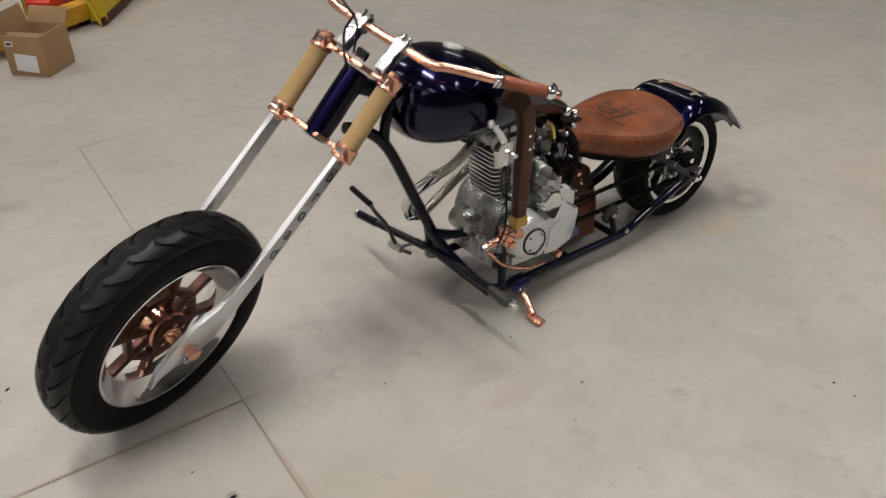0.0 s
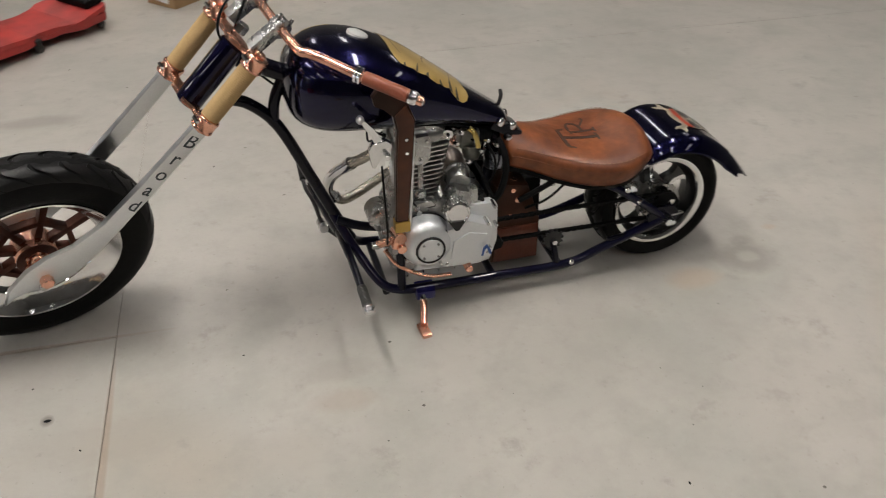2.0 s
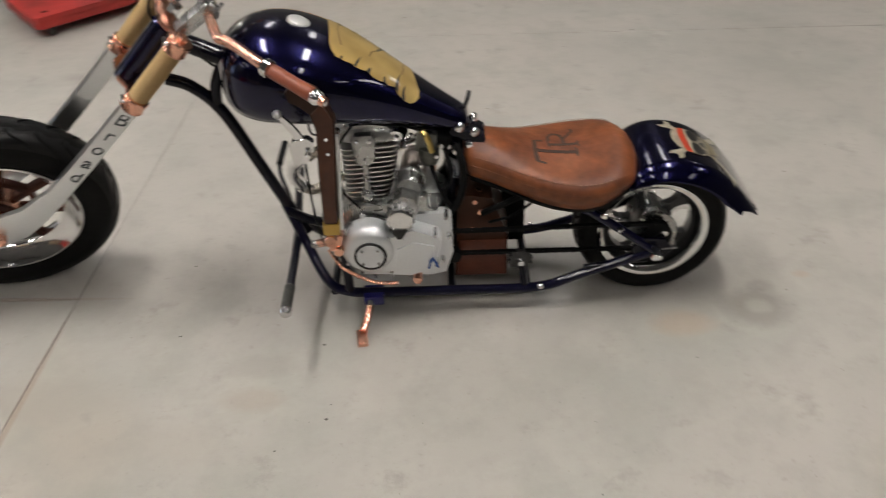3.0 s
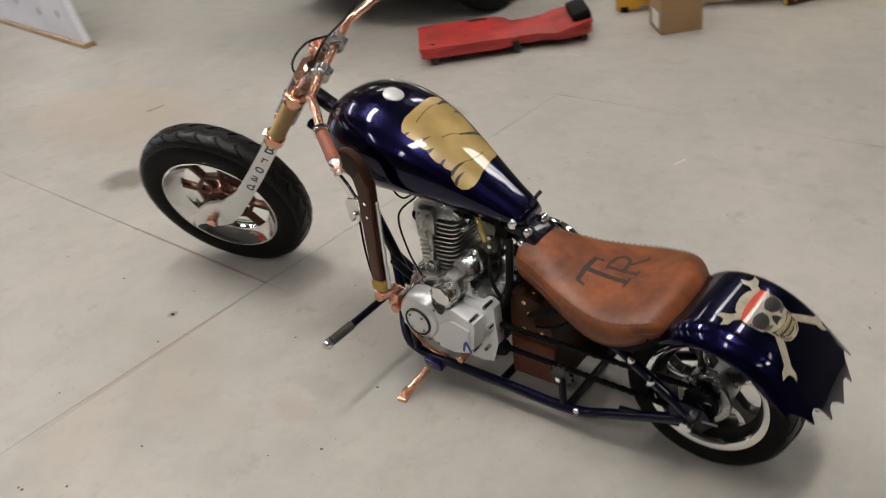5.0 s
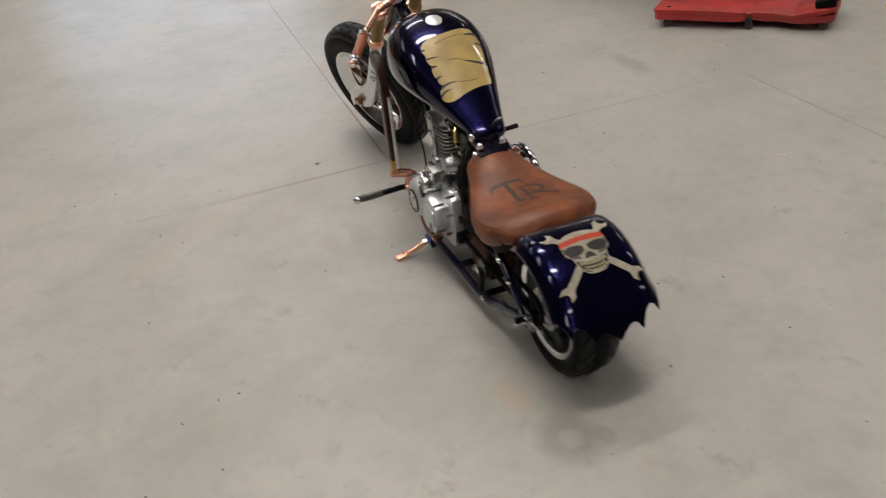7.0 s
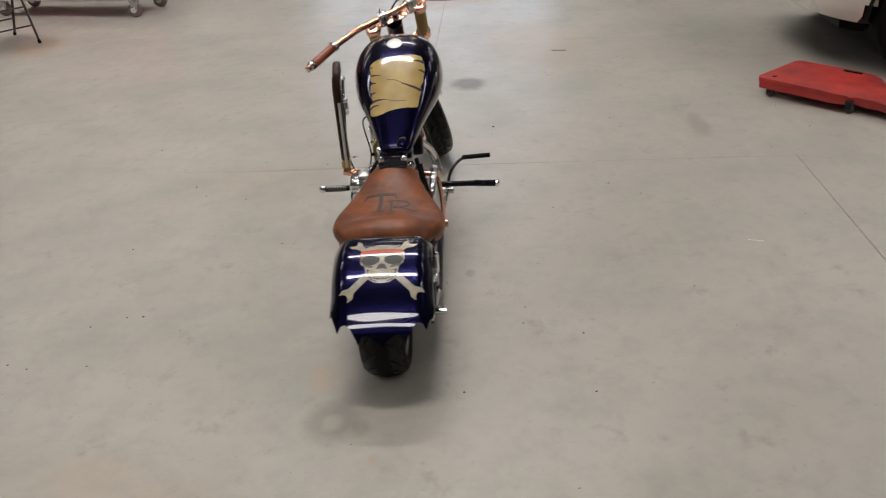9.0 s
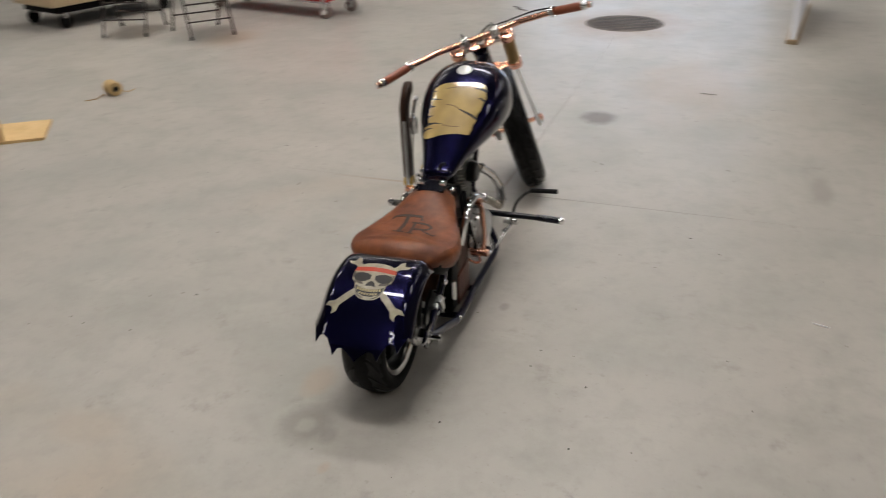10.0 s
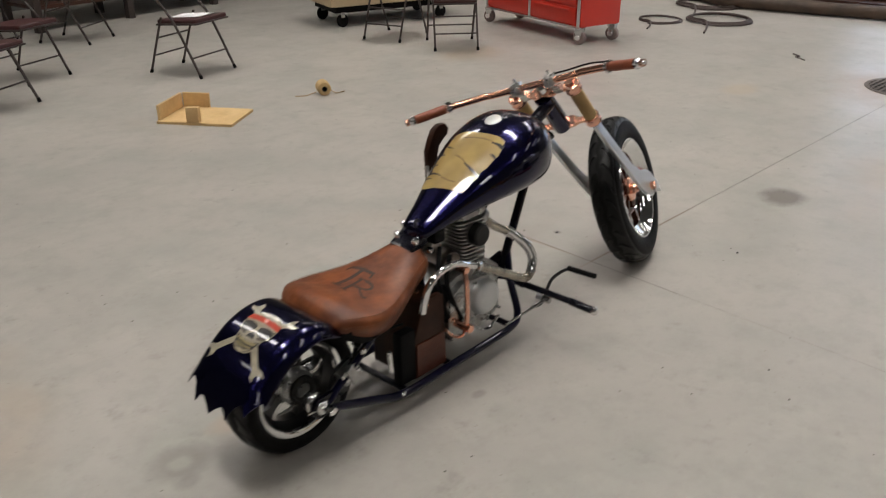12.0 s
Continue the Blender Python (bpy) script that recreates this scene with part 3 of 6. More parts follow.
# handlebar
bar = new("handlebar")
bar.parent = bike
BARS = [(-0.445, -0.172, 0.43), (-0.315, -0.100, 0.372), (-0.225, -0.062, 0.336), (-0.185, -0.044, 0.318), (-0.14, -0.034, 0.304), (0.14, -0.034, 0.304), (0.185, -0.044, 0.318), (0.225, -0.062, 0.336), (0.315, -0.100, 0.372), (0.445, -0.172, 0.43)]
part("bar", tube([F(*p) for p in BARS], 0.0125, 16, 5), copper, bar, "polished copper handlebar")
for s in (-1, 1):
    e, c = Vector((s * 0.437, -0.168, 0.4265)), Vector((s * 0.317, -0.101, 0.373))
    d = (e - c).normalized()
    M = FORK @ axis_matrix(c, d)
    part("grip", lathe([(0.013, 0), (0.017, 0.002), (0.0175, 0.03), (0.0168, 0.06), (0.0175, 0.10), (0.017, 0.118), (0.013, 0.12)], M, 20), leather_grip, bar, "stitched brown leather grip")
    for h in (-0.022, -0.012):
        part("collar", lathe([(0.012, h), (0.021, h + 0.001), (0.0225, h + 0.005), (0.021, h + 0.009), (0.012, h + 0.010)], M, 20), chrome, bar)
    part("bar_end", lathe([(0.013, 0.12), (0.0175, 0.122), (0.019, 0.132), (0.016, 0.140), (0.010, 0.146), (0.011, 0.152), (0.007, 0.160), (0, 0.163)], M, 20), chrome, bar, "turned chrome bar end")
    # risers that hold the bar on the upper clamp
    bm = block((0.03, 0.036, 0.09), FORK @ pose(s * 0.065, -0.018, 0.262, 14, 0, 0), 0.006)
    lathe([(0.013, -0.019), (0.025, -0.017), (0.026, 0), (0.025, 0.017), (0.013, 0.019)], FORK @ pose(s * 0.065, -0.034, 0.304, 0, 90, 0), 20, bm)
    part("riser", bm, cast_alloy, bar, "grey alloy handlebar riser")
    for q in (-0.02, 0.02):
        part("bolt", rod(F(s * 0.065, -0.034 + q, 0.30), F(s * 0.065, -0.034 + q, 0.336), 0.005, 8), bolt_steel, bar)
cable = part("cable", tube([F(0.02, 0.0, 0.22), F(0.06, 0.0, 0.29), F(0.14, -0.022, 0.322), F(0.24, -0.048, 0.354), F(0.33, -0.098, 0.388)], 0.0035, 8), black_dull, bar, "thin black control cable")
part("cable", tube([F(0.08, 0.0, 0.295), F(0.05, 0.045, 0.25), F(0.0, 0.045, 0.19), F(-0.02, -0.06, 0.16), (0.60, 0.03, 0.66)], 0.0035, 8), black_dull, bar)


# frame
frame_parts = new("frame")
frame_parts.parent = bike
part("head_tube", rod(F(-0.014, 0, -0.012), F(-0.014, 0, 0.193), 0.036, 24), blue_paint, frame_parts, "thick dark blue head tube")
hm = HEAD + UP * 0.15
part("backbone", tube([hm, (0.62, 0, 0.735), (0.95, 0, 0.60), (1.2, 0, 0.475)], 0.024, 16), black_frame, frame_parts)
part("down_tube", tube([(0.42, 0, 0.70), (0.48, 0, 0.675), (0.548, 0, 0.60), (0.626, 0, 0.42), (0.692, 0, 0.265), (0.724, 0, 0.20)], 0.0165, 16), black_frame, frame_parts)
part("gusset", tube([(0.535, 0, 0.61), (0.545, 0, 0.68), (0.575, 0, 0.745)], 0.0155, 12), black_frame, frame_parts)
for s in (-1, 1):
    part("cradle_tube", tube([(0.672, 0, 0.30), (0.716 - 0.006 * s, s * 0.05, 0.20), (0.767 - 0.015 * s, s * 0.12, 0.108), (0.825 - 0.015 * s, s * 0.14, 0.080), (0.94, s * 0.142, 0.074), (1.15, s * 0.142, 0.072), (1.38, s * 0.142, 0.072), (1.50, s * 0.135, 0.105), (1.70, s * 0.135, 0.180)], 0.0145, 14), frame_blue, frame_parts, "dark blue lower frame rail")
    part("seat_stay", tube([(1.20, s * 0.03, 0.42), (1.32, s * 0.05, 0.352), (1.43, s * 0.10, 0.345), (1.51, s * 0.13, 0.33), (1.58, s * 0.135, 0.285), (1.705, s * 0.135, 0.19)], 0.013, 12), frame_blue, frame_parts)
    part("axle_plate", plate([(1.66, 0.155), (1.74, 0.16), (1.765, 0.19), (1.74, 0.225), (1.68, 0.23), (1.65, 0.2)], 0.012, Matrix.Translation((0, s * 0.135, 0)) @ Matrix.Rotation(radians(90), 4, "X"), 0.003), black_frame, frame_parts)
    part("axle_nut", rod((1.708, s * 0.135, 0.19), (1.708, s * 0.178, 0.19), 0.014, 6), chrome, frame_parts)
# added chrome rod: draws the bright highlight seen along the right stay
part("stay_highlight_rod", rod((1.449, 0.146, 0.262), (1.442, 0.146, 0.185), 0.008, 12), chrome, frame_parts, "slim chrome rod standing in for a highlight on the stay")
part("engine_mount_tube", tube([(0.682, -0.02, 0.285), (0.75, -0.03, 0.258), (0.83, -0.03, 0.24)], 0.014, 12), black_frame, frame_parts)
part("seat_tube", tube([(1.17, 0, 0.49), (1.155, 0, 0.34), (1.13, 0, 0.10)], 0.018, 12), black_frame, frame_parts)
for x, z in ((0.80, 0.074), (1.14, 0.066), (1.36, 0.068)):
    part("cross_tube", rod((x, -0.135, z), (x, 0.135, z), 0.012), black_frame, frame_parts)


# tank: teardrop, full at the front, narrow at the tail
TANK = [  # x, top z, bottom z, half width, level of the widest line
    (0.566, 0.745, 0.69, 0.020, 0.715), (0.578, 0.790, 0.648, 0.078, 0.712), (0.608, 0.824, 0.618, 0.126, 0.708), (0.665, 0.848, 0.600, 0.160, 0.705), (0.74, 0.848, 0.595, 0.174, 0.700),
    (0.82, 0.824, 0.590, 0.171, 0.690), (0.90, 0.782, 0.584, 0.154, 0.672), (0.98, 0.727, 0.572, 0.126, 0.645), (1.06, 0.668, 0.556, 0.097, 0.612), (1.13, 0.618, 0.540, 0.073, 0.578), (1.185, 0.580, 0.530, 0.056, 0.553), (1.20, 0.566, 0.535, 0.044, 0.549)]
TANK_Y = 0.012


def tank_point(x, ang, lift=0.0):
    top, bot, w, mid = lerp_table(TANK, x)
    c, s = math.cos(ang), math.sin(ang)
    y = (w + lift) * math.copysign(abs(c) ** 0.80, c)
    z = mid + ((top - mid + lift) * abs(s) ** 0.85 if s > 0 else -(mid - bot) * abs(s) ** 0.75)
    return Vector((x, y + TANK_Y, z))


xs = [0.566, 0.570, 0.578, 0.59, 0.605] + [0.62 + 0.02 * k for k in range(28)] + [1.18, 1.19, 1.20]
tank = part("tank", loft([[tank_point(x, 2 * math.pi * k / 48) for k in range(48)] for x in xs]), blue_paint, bike, "glossy dark blue teardrop fuel tank", sharp=50)
part("filler_cap", lathe([(0, 0.011), (0.024, 0.010), (0.029, 0.007), (0.030, 0.0), (0.033, -0.006)], Matrix.Translation((0.780, 0.006, 0.834)) @ pose(0, 0, 0, 0, 22, 0), 28), cap_satin, tank, "round satin alloy filler cap")


def painted_patch(name, surf, outline, mat, parent, lift, n=14, label=""):
    """A thin painted shape of (s, t) outline laid on a surface: filled, cut fine and pressed on."""
    bm = bmesh.new()
    vs = [bm.verts.new((s, t, 0)) for s, t in outline]
    f = bm.faces.new(vs)
    bmesh.ops.triangulate(bm, faces=[f])
    lo = [min(p[i] for p in outline) for i in (0, 1)]
    hi = [max(p[i] for p in outline) for i in (0, 1)]
    for i in (0, 1):
        for k in range(1, n):
            co, no = Vector((0, 0, 0)), Vector((0, 0, 0))
            co[i], no[i] = lo[i] + (hi[i] - lo[i]) * k / n, 1
            bmesh.ops.bisect_plane(bm, geom=bm.verts[:] + bm.edges[:] + bm.faces[:], plane_co=co, plane_no=no)
    for v in bm.verts:
        v.co = surf(v.co.x, v.co.y, lift)
    return part(name, bm, mat, parent, label, sharp=80)


def on_tank(x, y, lift):
    top, bot, w, mid = lerp_table(TANK, x)
    q = max(-0.97, min(0.97, y / w))
    c = abs(q) ** (1 / 0.80)
    return tank_point(x, math.acos(math.copysign(c, q)), lift)


MAP = [(0.846, 0.098), (0.843, 0.070), (0.847, 0.045), (0.852, 0.010), (0.856, -0.030), (0.858, -0.060), (0.864, -0.082), (0.874, -0.097), (0.890, -0.099), (0.912, -0.094), (0.920, -0.098), (0.936, -0.095), (0.948, -0.089), (0.958, -0.094), (0.976, -0.095), (0.988, -0.089),
       (1.000, -0.090), (1.014, -0.083), (1.020, -0.094), (1.034, -0.098), (1.050, -0.094), (1.064, -0.084), (1.073, -0.068), (1.074, -0.048), (1.068, -0.026), (1.064, -0.004), (1.060, 0.018), (1.056, 0.040), (1.052, 0.062), (1.044, 0.080), (1.026, 0.086), (1.004, 0.089), (0.984, 0.096), (0.966, 0.094), (0.946, 0.103), (0.920, 0.106), (0.896, 0.111), (0.870, 0.106)]
painted_patch("treasure_map", on_tank, MAP, gold_paint, tank, 0.0012, 18, "painted golden parchment map with dark cracks")
for crack in (((0.966, 0.022), (0.972, 0.052), (0.977, 0.095), (0.987, 0.095), (0.981, 0.056), (0.970, 0.022)), ((0.917, -0.096), (0.924, -0.076), (0.934, -0.050), (0.929, -0.076), (0.923, -0.097)), ((0.946, -0.091), (0.951, -0.080), (0.958, -0.070), (0.957, -0.080), (0.955, -0.093)),
              ((0.986, -0.090), (0.987, -0.078), (0.992, -0.070), (0.992, -0.080), (0.994, -0.090)), ((1.014, -0.084), (1.018, -0.060), (1.028, -0.022), (1.024, -0.060), (1.022, -0.093)), ((1.030, -0.097), (1.032, -0.080), (1.040, -0.056), (1.038, -0.080), (1.038, -0.097)),
              ((0.862, 0.108), (0.864, 0.088), (0.872, 0.064), (0.877, 0.062), (0.874, 0.086), (0.876, 0.108)), ((0.905, 0.109), (0.904, 0.094), (0.910, 0.082), (0.911, 0.094), (0.914, 0.108)), ((0.884, -0.099), (0.886, -0.090), (0.892, -0.084), (0.891, -0.092), (0.890, -0.099))):
    painted_patch("crack_line", on_tank, crack, dark_paint, tank, 0.0022, 4)
map_shading = material("map_shading", (0.2, 0.12, 0.04), 0.4, coat=1.0)
for fold in ([(0.884, -0.048), (0.876, -0.010), (0.870, 0.030), (0.868, 0.070), (0.871, 0.070), (0.874, 0.030), (0.880, -0.010), (0.888, -0.048)], [(0.950, -0.030), (0.954, 0.000), (0.964, 0.024), (0.967, 0.022), (0.958, 0.000), (0.954, -0.030)], [(1.028, -0.024), (1.032, 0.010), (1.030, 0.040), (1.033, 0.040), (1.036, 0.010), (1.032, -0.024)]):
    painted_patch("map_fold", on_tank, fold, map_shading, tank, 0.002, 5)
# tail mount with chrome bolts
mount = part("tank_mount", block((0.10, 0.10, 0.03), pose(1.195, 0, 0.522, 0, 28, 0), 0.008), black_frame, bike)
for dx, dy in ((-0.02, -0.048), (-0.02, 0.048), (0.02, -0.04), (0.02, 0.04)):
    p = Vector((1.195 + dx, dy, 0.541 - dx * 0.5))
    part("acorn_bolt", lathe([(0.013, -0.006), (0.013, 0.002), (0.010, 0.010), (0.005, 0.015), (0, 0.016)], axis_matrix(p, (0.3, dy * 6, 0.9)), 12), chrome, mount)

# seat
SEAT = [  # x, half width, crown z, edge z, bottom z
    (1.185, 0.060, 0.502, 0.470, 0.420), (1.20, 0.084, 0.516, 0.482, 0.410), (1.26, 0.104, 0.506, 0.470, 0.392), (1.34, 0.136, 0.477, 0.450, 0.364), (1.42, 0.170, 0.459, 0.439, 0.344),
    (1.48, 0.188, 0.456, 0.438, 0.340), (1.53, 0.190, 0.461, 0.441, 0.347), (1.575, 0.179, 0.474, 0.447, 0.364), (1.61, 0.158, 0.480, 0.448, 0.384), (1.64, 0.124, 0.468, 0.434, 0.396), (1.655, 0.085, 0.446, 0.420, 0.402)]
SEAT_Y = -0.002


def seat_ring(x):
    w, top, edge, bot = lerp_table(SEAT, x)
    ring = []
    for k in range(17):
        q = -1 + 2 * k / 16
        ring.append(Vector((x, q * w * 0.90, edge + (top - edge) * (1 - abs(q) ** 2.4))))
    h = edge - bot
    side = [(0.965, -0.08), (1.0, -0.26), (0.985, -0.50), (0.91, -0.80), (0.74, -1.0)]
    ring += [Vector((x, w * a, edge + h * b)) for a, b in side]
    ring += [Vector((x, -w * a, edge + h * b)) for a, b in reversed(side)]
    return [v + Vector((0, SEAT_Y, 0)) for v in ring]


sx = [1.185, 1.19, 1.20] + [1.215 + 0.02 * k for k in range(20)] + [1.61, 1.625, 1.64, 1.65, 1.655]
seat = part("seat", loft([seat_ring(x) for x in sx]), leather, bike, "hand-tooled brown leather solo seat", sharp=70)


def letters(text, size, m, mat, parent, name="lettering", thick=0.0006, surf=None, cuts=0, bold=0.0):
    """Raised letters from the built-in font, in m's xy plane or laid on a surface."""
    cu = bpy.data.curves.new(name, "FONT")
    cu.body, cu.size, cu.align_x, cu.align_y, cu.resolution_u = text, size, "CENTER", "CENTER", 3
    cu.offset = bold
    cu.extrude = thick
    tmp = bpy.data.objects.new(name, cu)
    me = bpy.data.meshes.new_from_object(tmp)
    bm = bmesh.new()
    bm.from_mesh(me)
    bpy.data.objects.remove(tmp), bpy.data.curves.remove(cu), bpy.data.meshes.remove(me)
    bmesh.ops.transform(bm, matrix=m, verts=bm.verts[:])
    if surf:
        for i in (0, 1):
            lo, hi = min(v.co[i] for v in bm.verts), max(v.co[i] for v in bm.verts)
            for k in range(1, cuts):
                co, no = Vector((0, 0, 0)), Vector((0, 0, 0))
                co[i], no[i] = lo + (hi - lo) * k / cuts, 1
                bmesh.ops.bisect_plane(bm, geom=bm.verts[:] + bm.edges[:] + bm.faces[:], plane_co=co, plane_no=no)
        for v in bm.verts:
            v.co = surf(v.co.x, v.co.y, v.co.z)
    return part(name, bm, mat, parent)


# tooled letters on the seat, stitching round its edge
def on_seat(x, y, lift):
    w, top, edge, bot = lerp_table(SEAT, x)
    q = max(-1, min(1, y / (w * 0.90)))
    return Vector((x, y + SEAT_Y, edge + (top - edge) * (1 - abs(q) ** 2.4) + lift))


burnt = material("burnt_leather", (0.030, 0.011, 0.007), 0.45, vary=0.2, scale=12)
# strokes of the burnt-in T and R: width, then (x, y) along the seat
STROKES = ((0.017, ((1.398, -0.096), (1.394, -0.04), (1.396, 0.022))), (0.009, ((1.396, -0.094), (1.424, -0.102))), (0.009, ((1.396, 0.020), (1.422, 0.026))), (0.019, ((1.396, -0.038), (1.45, -0.036), (1.525, -0.040))), (0.009, ((1.526, -0.064), (1.528, -0.040), (1.526, -0.016))),
           (0.014, ((1.444, 0.006), (1.49, 0.008), (1.534, 0.010))), (0.008, ((1.443, -0.008), (1.441, 0.008), (1.440, 0.034))), (0.008, ((1.536, -0.006), (1.536, 0.026))), (0.013, ((1.442, 0.030), (1.446, 0.060), (1.462, 0.079), (1.482, 0.070), (1.490, 0.044), (1.490, 0.014))), (0.010, ((1.490, 0.042), (1.508, 0.068), (1.526, 0.098), (1.522, 0.114))))
for wide, pts in STROKES:
    line = smooth_path([(1.445 + 0.86 * (x - 1.47), 0.86 * y, 0) for x, y in pts], 5)
    across = [(line[min(i + 1, len(line) - 1)] - line[max(i - 1, 0)]).normalized().cross(Vector((0, 0, 1))) * wide * 0.45 for i in range(len(line))]
    bm = loft([[on_seat(p.x + o.x * q, p.y + o.y * q, h) for q, h in ((-1, -0.002), (-0.8, 0.0009), (0.0, 0.0004), (0.8, 0.0009), (1, -0.002))] for p, o in zip(line, across)], close=False, caps=False)
    part("tooled_letter", bm, burnt, seat)
for s in (-1, 1):
    pts = []
    for k in range(24):
        x = 1.20 + 0.42 * k / 23
        w, top, edge, bot = lerp_table(SEAT, x)
        pts.append((x, SEAT_Y + s * w * 0.992, edge - 0.026))
    part("seam", tube(pts, 0.0016, 6, 2), leather, seat)
pale_thread = material("pale_thread", (0.20, 0.085, 0.04), 0.7)
for s in (-1, 1):
    bm = bmesh.new()
    for k in range(30):
        x = 1.215 + 0.40 * k / 30
        for a, b in ((x, x + 0.008),):
            p, q = [Vector((v, SEAT_Y + s * lerp_table(SEAT, v)[0] * 0.935, lerp_table(SEAT, v)[2] - 0.0005)) for v in (a, b)]
            rod(p, q, 0.0011, 5, bm)
    tagged(part("stitching", bm, pale_thread, seat), kind="stuff")
# the pan grows towards the rear, its black standing in for shade under the seat
pan = []
for x in [1.2 + 0.045 * k for k in range(11)]:
    grow = max(0.0, min(1.0, (x - 1.50) / 0.09))
    w, top, edge, bot = lerp_table(SEAT, x)
    pan.append([Vector((x, SEAT_Y + q * w * (0.80 + 0.15 * grow), bot + dz)) for q, dz in ((-1, 0.004 + 0.020 * grow), (1, 0.004 + 0.020 * grow), (0.9, -0.014), (-0.9, -0.014))])
part("seat_pan", loft(pan), black_dull, seat, "black seat pan, flared at the rear to draw the shade under the seat")
for k, (x, y) in enumerate(((1.215, -0.03), (1.215, 0.0), (1.215, 0.03))):
    part("stud", lathe([(0.006, 0), (0.005, 0.003), (0, 0.004)], Matrix.Translation(on_seat(x, y, 0)), 10), chrome, seat)

# ---- rear wheel ----
YZ0 = Matrix.Rotation(radians(90), 4, "X")
RC = Vector((1.718, -0.018, 0.212))
RW = Matrix.Translation(RC) @ Matrix(((1, 0, 0, 0), (0, 0, 1, 0), (0, -1, 0, 0), (0, 0, 0, 1)))
rear_wheel = new("rear_wheel")
rear_wheel.parent = bike
tyre(0.215, 0.145, 0.152, RW, rear_wheel, 20, "fat black rear tyre", 0.0028)
part("rim", lathe([(0.148, -0.050), (0.146, -0.030), (0.134, -0.020), (0.132, 0.0), (0.134, 0.020), (0.146, 0.030), (0.148, 0.050), (0.140, 0.050), (0.130, 0.026), (0.120, 0.018), (0.118, 0.0), (0.120, -0.018), (0.130, -0.026), (0.140, -0.050)], RW, 64, closed=True), black_gloss, rear_wheel, "black cast rim well")
for s in (-1, 1):
    part("rim_lip", lathe([(0.138, s * 0.044), (0.1405, s * 0.058), (0.149, s * 0.063), (0.157, s * 0.064), (0.160, s * 0.060), (0.157, s * 0.055), (0.150, s * 0.050), (0.149, s * 0.044)], RW, 72, closed=True), rim_polish, rear_wheel, "polished alloy rim lip")
for k in range(5):
    M = RW @ Matrix.Rotation(2 * math.pi * k / 5 + 0.4, 4, "Z")
    edge = [(0.030, -0.026), (0.060, -0.019), (0.085, -0.016), (0.105, -0.026), (0.120, -0.050), (0.128, -0.034), (0.1315, 0.0), (0.129, 0.032), (0.118, 0.030), (0.100, 0.018), (0.080, 0.015), (0.055, 0.024), (0.030, 0.030)]
    sweep = [(x * math.cos(2.6 * x) - y * math.sin(2.6 * x), x * math.sin(2.6 * x) + y * math.cos(2.6 * x)) for x, y in edge]
    part("spoke", plate(sweep, 0.030, M, 0.004), black_gloss, rear_wheel, "black cast spoke")
    tip = [(x * math.cos(2.6 * x) - y * math.sin(2.6 * x), x * math.sin(2.6 * x) + y * math.cos(2.6 * x)) for x, y in ((0.062, 0.018), (0.088, 0.014), (0.104, 0.019), (0.119, 0.030), (0.128, 0.032), (0.129, 0.008), (0.108, 0.002), (0.085, 0.002), (0.064, 0.008))]
    for s in (-1, 1):
        part("spoke_edge", plate(tip, 0.004, M @ Matrix.Translation((0, 0, s * 0.0165)), 0.001), polished, rear_wheel, "bright machined spoke edge")
part("hub", lathe([(0, -0.07), (0.022, -0.07), (0.026, -0.062), (0.05, -0.055), (0.058, -0.045), (0.058, 0.045), (0.05, 0.055), (0.026, 0.062), (0.022, 0.07), (0, 0.07)], RW, 28), cast_alloy, rear_wheel)
for s in (-1, 1):
    part("brake_drum" if s < 0 else "brake_disc", lathe([(0.02, 0), (0.064, 0), (0.068, s * 0.004), (0.066, s * 0.012), (0.050, s * 0.014), (0.046, s * 0.010), (0.02, s * 0.010)], RW @ pose(0, 0, s * 0.058) @ Matrix.Diagonal((1, 1, 1, 1) if s < 0 else (0.72, 0.72, 1, 1)), 32), cast_alloy if s < 0 else core_dark, rear_wheel)
part("axle", rod(RC + V(0, -0.165, -0.02), RC + V(0, 0.2, -0.02), 0.009), chrome, rear_wheel)
sprocket = bmesh.new()
N = 18
pts = [((0.044 if k % 2 else 0.038) * math.cos(math.pi * k / N), (0.062 if k % 2 else 0.055) * math.sin(math.pi * k / N)) for k in range(2 * N)]
plate(pts, 0.006, RW @ pose(0, 0, -0.095), 0, sprocket)
part("sprocket", sprocket, black_dull, rear_wheel)
part("brake_arm", plate([(-0.055, -0.006), (0.03, -0.010), (0.04, 0.0), (0.03, 0.010), (-0.055, 0.006)], 0.008, Matrix.Translation(RC + V(0, -0.098, 0)) @ Matrix.Rotation(radians(-35), 4, "Y") @ YZ0, 0.002), polished, rear_wheel)
part("torque_arm", rod(RC + V(-0.02, -0.115, -0.06), RC + V(-0.20, -0.12, -0.075), 0.007), black_frame, bike)
part("brake_bracket", plate([(1.550, 0.275), (1.585, 0.295), (1.640, 0.275), (1.670, 0.215), (1.655, 0.165), (1.600, 0.180)], 0.012, Matrix.Translation((0, 0.108, 0)) @ YZ0, 0.003), black_gloss, bike)
bm = block((0.070, 0.036, 0.050), pose(1.605, 0.128, 0.256, 0, 24, 0), 0.008)
block((0.030, 0.020, 0.062), pose(1.605, 0.146, 0.256, 0, 24, 0), 0.006, bm)
caliper = part("brake_caliper", bm, cast_alloy, bike, "grey cast brake caliper")
for dx in (-0.022, 0.022):
    part("caliper_bolt", rod((1.605 + dx, 0.145, 0.256 - 0.45 * dx), (1.605 + dx, 0.153, 0.256 - 0.45 * dx), 0.006, 6), chrome, caliper)
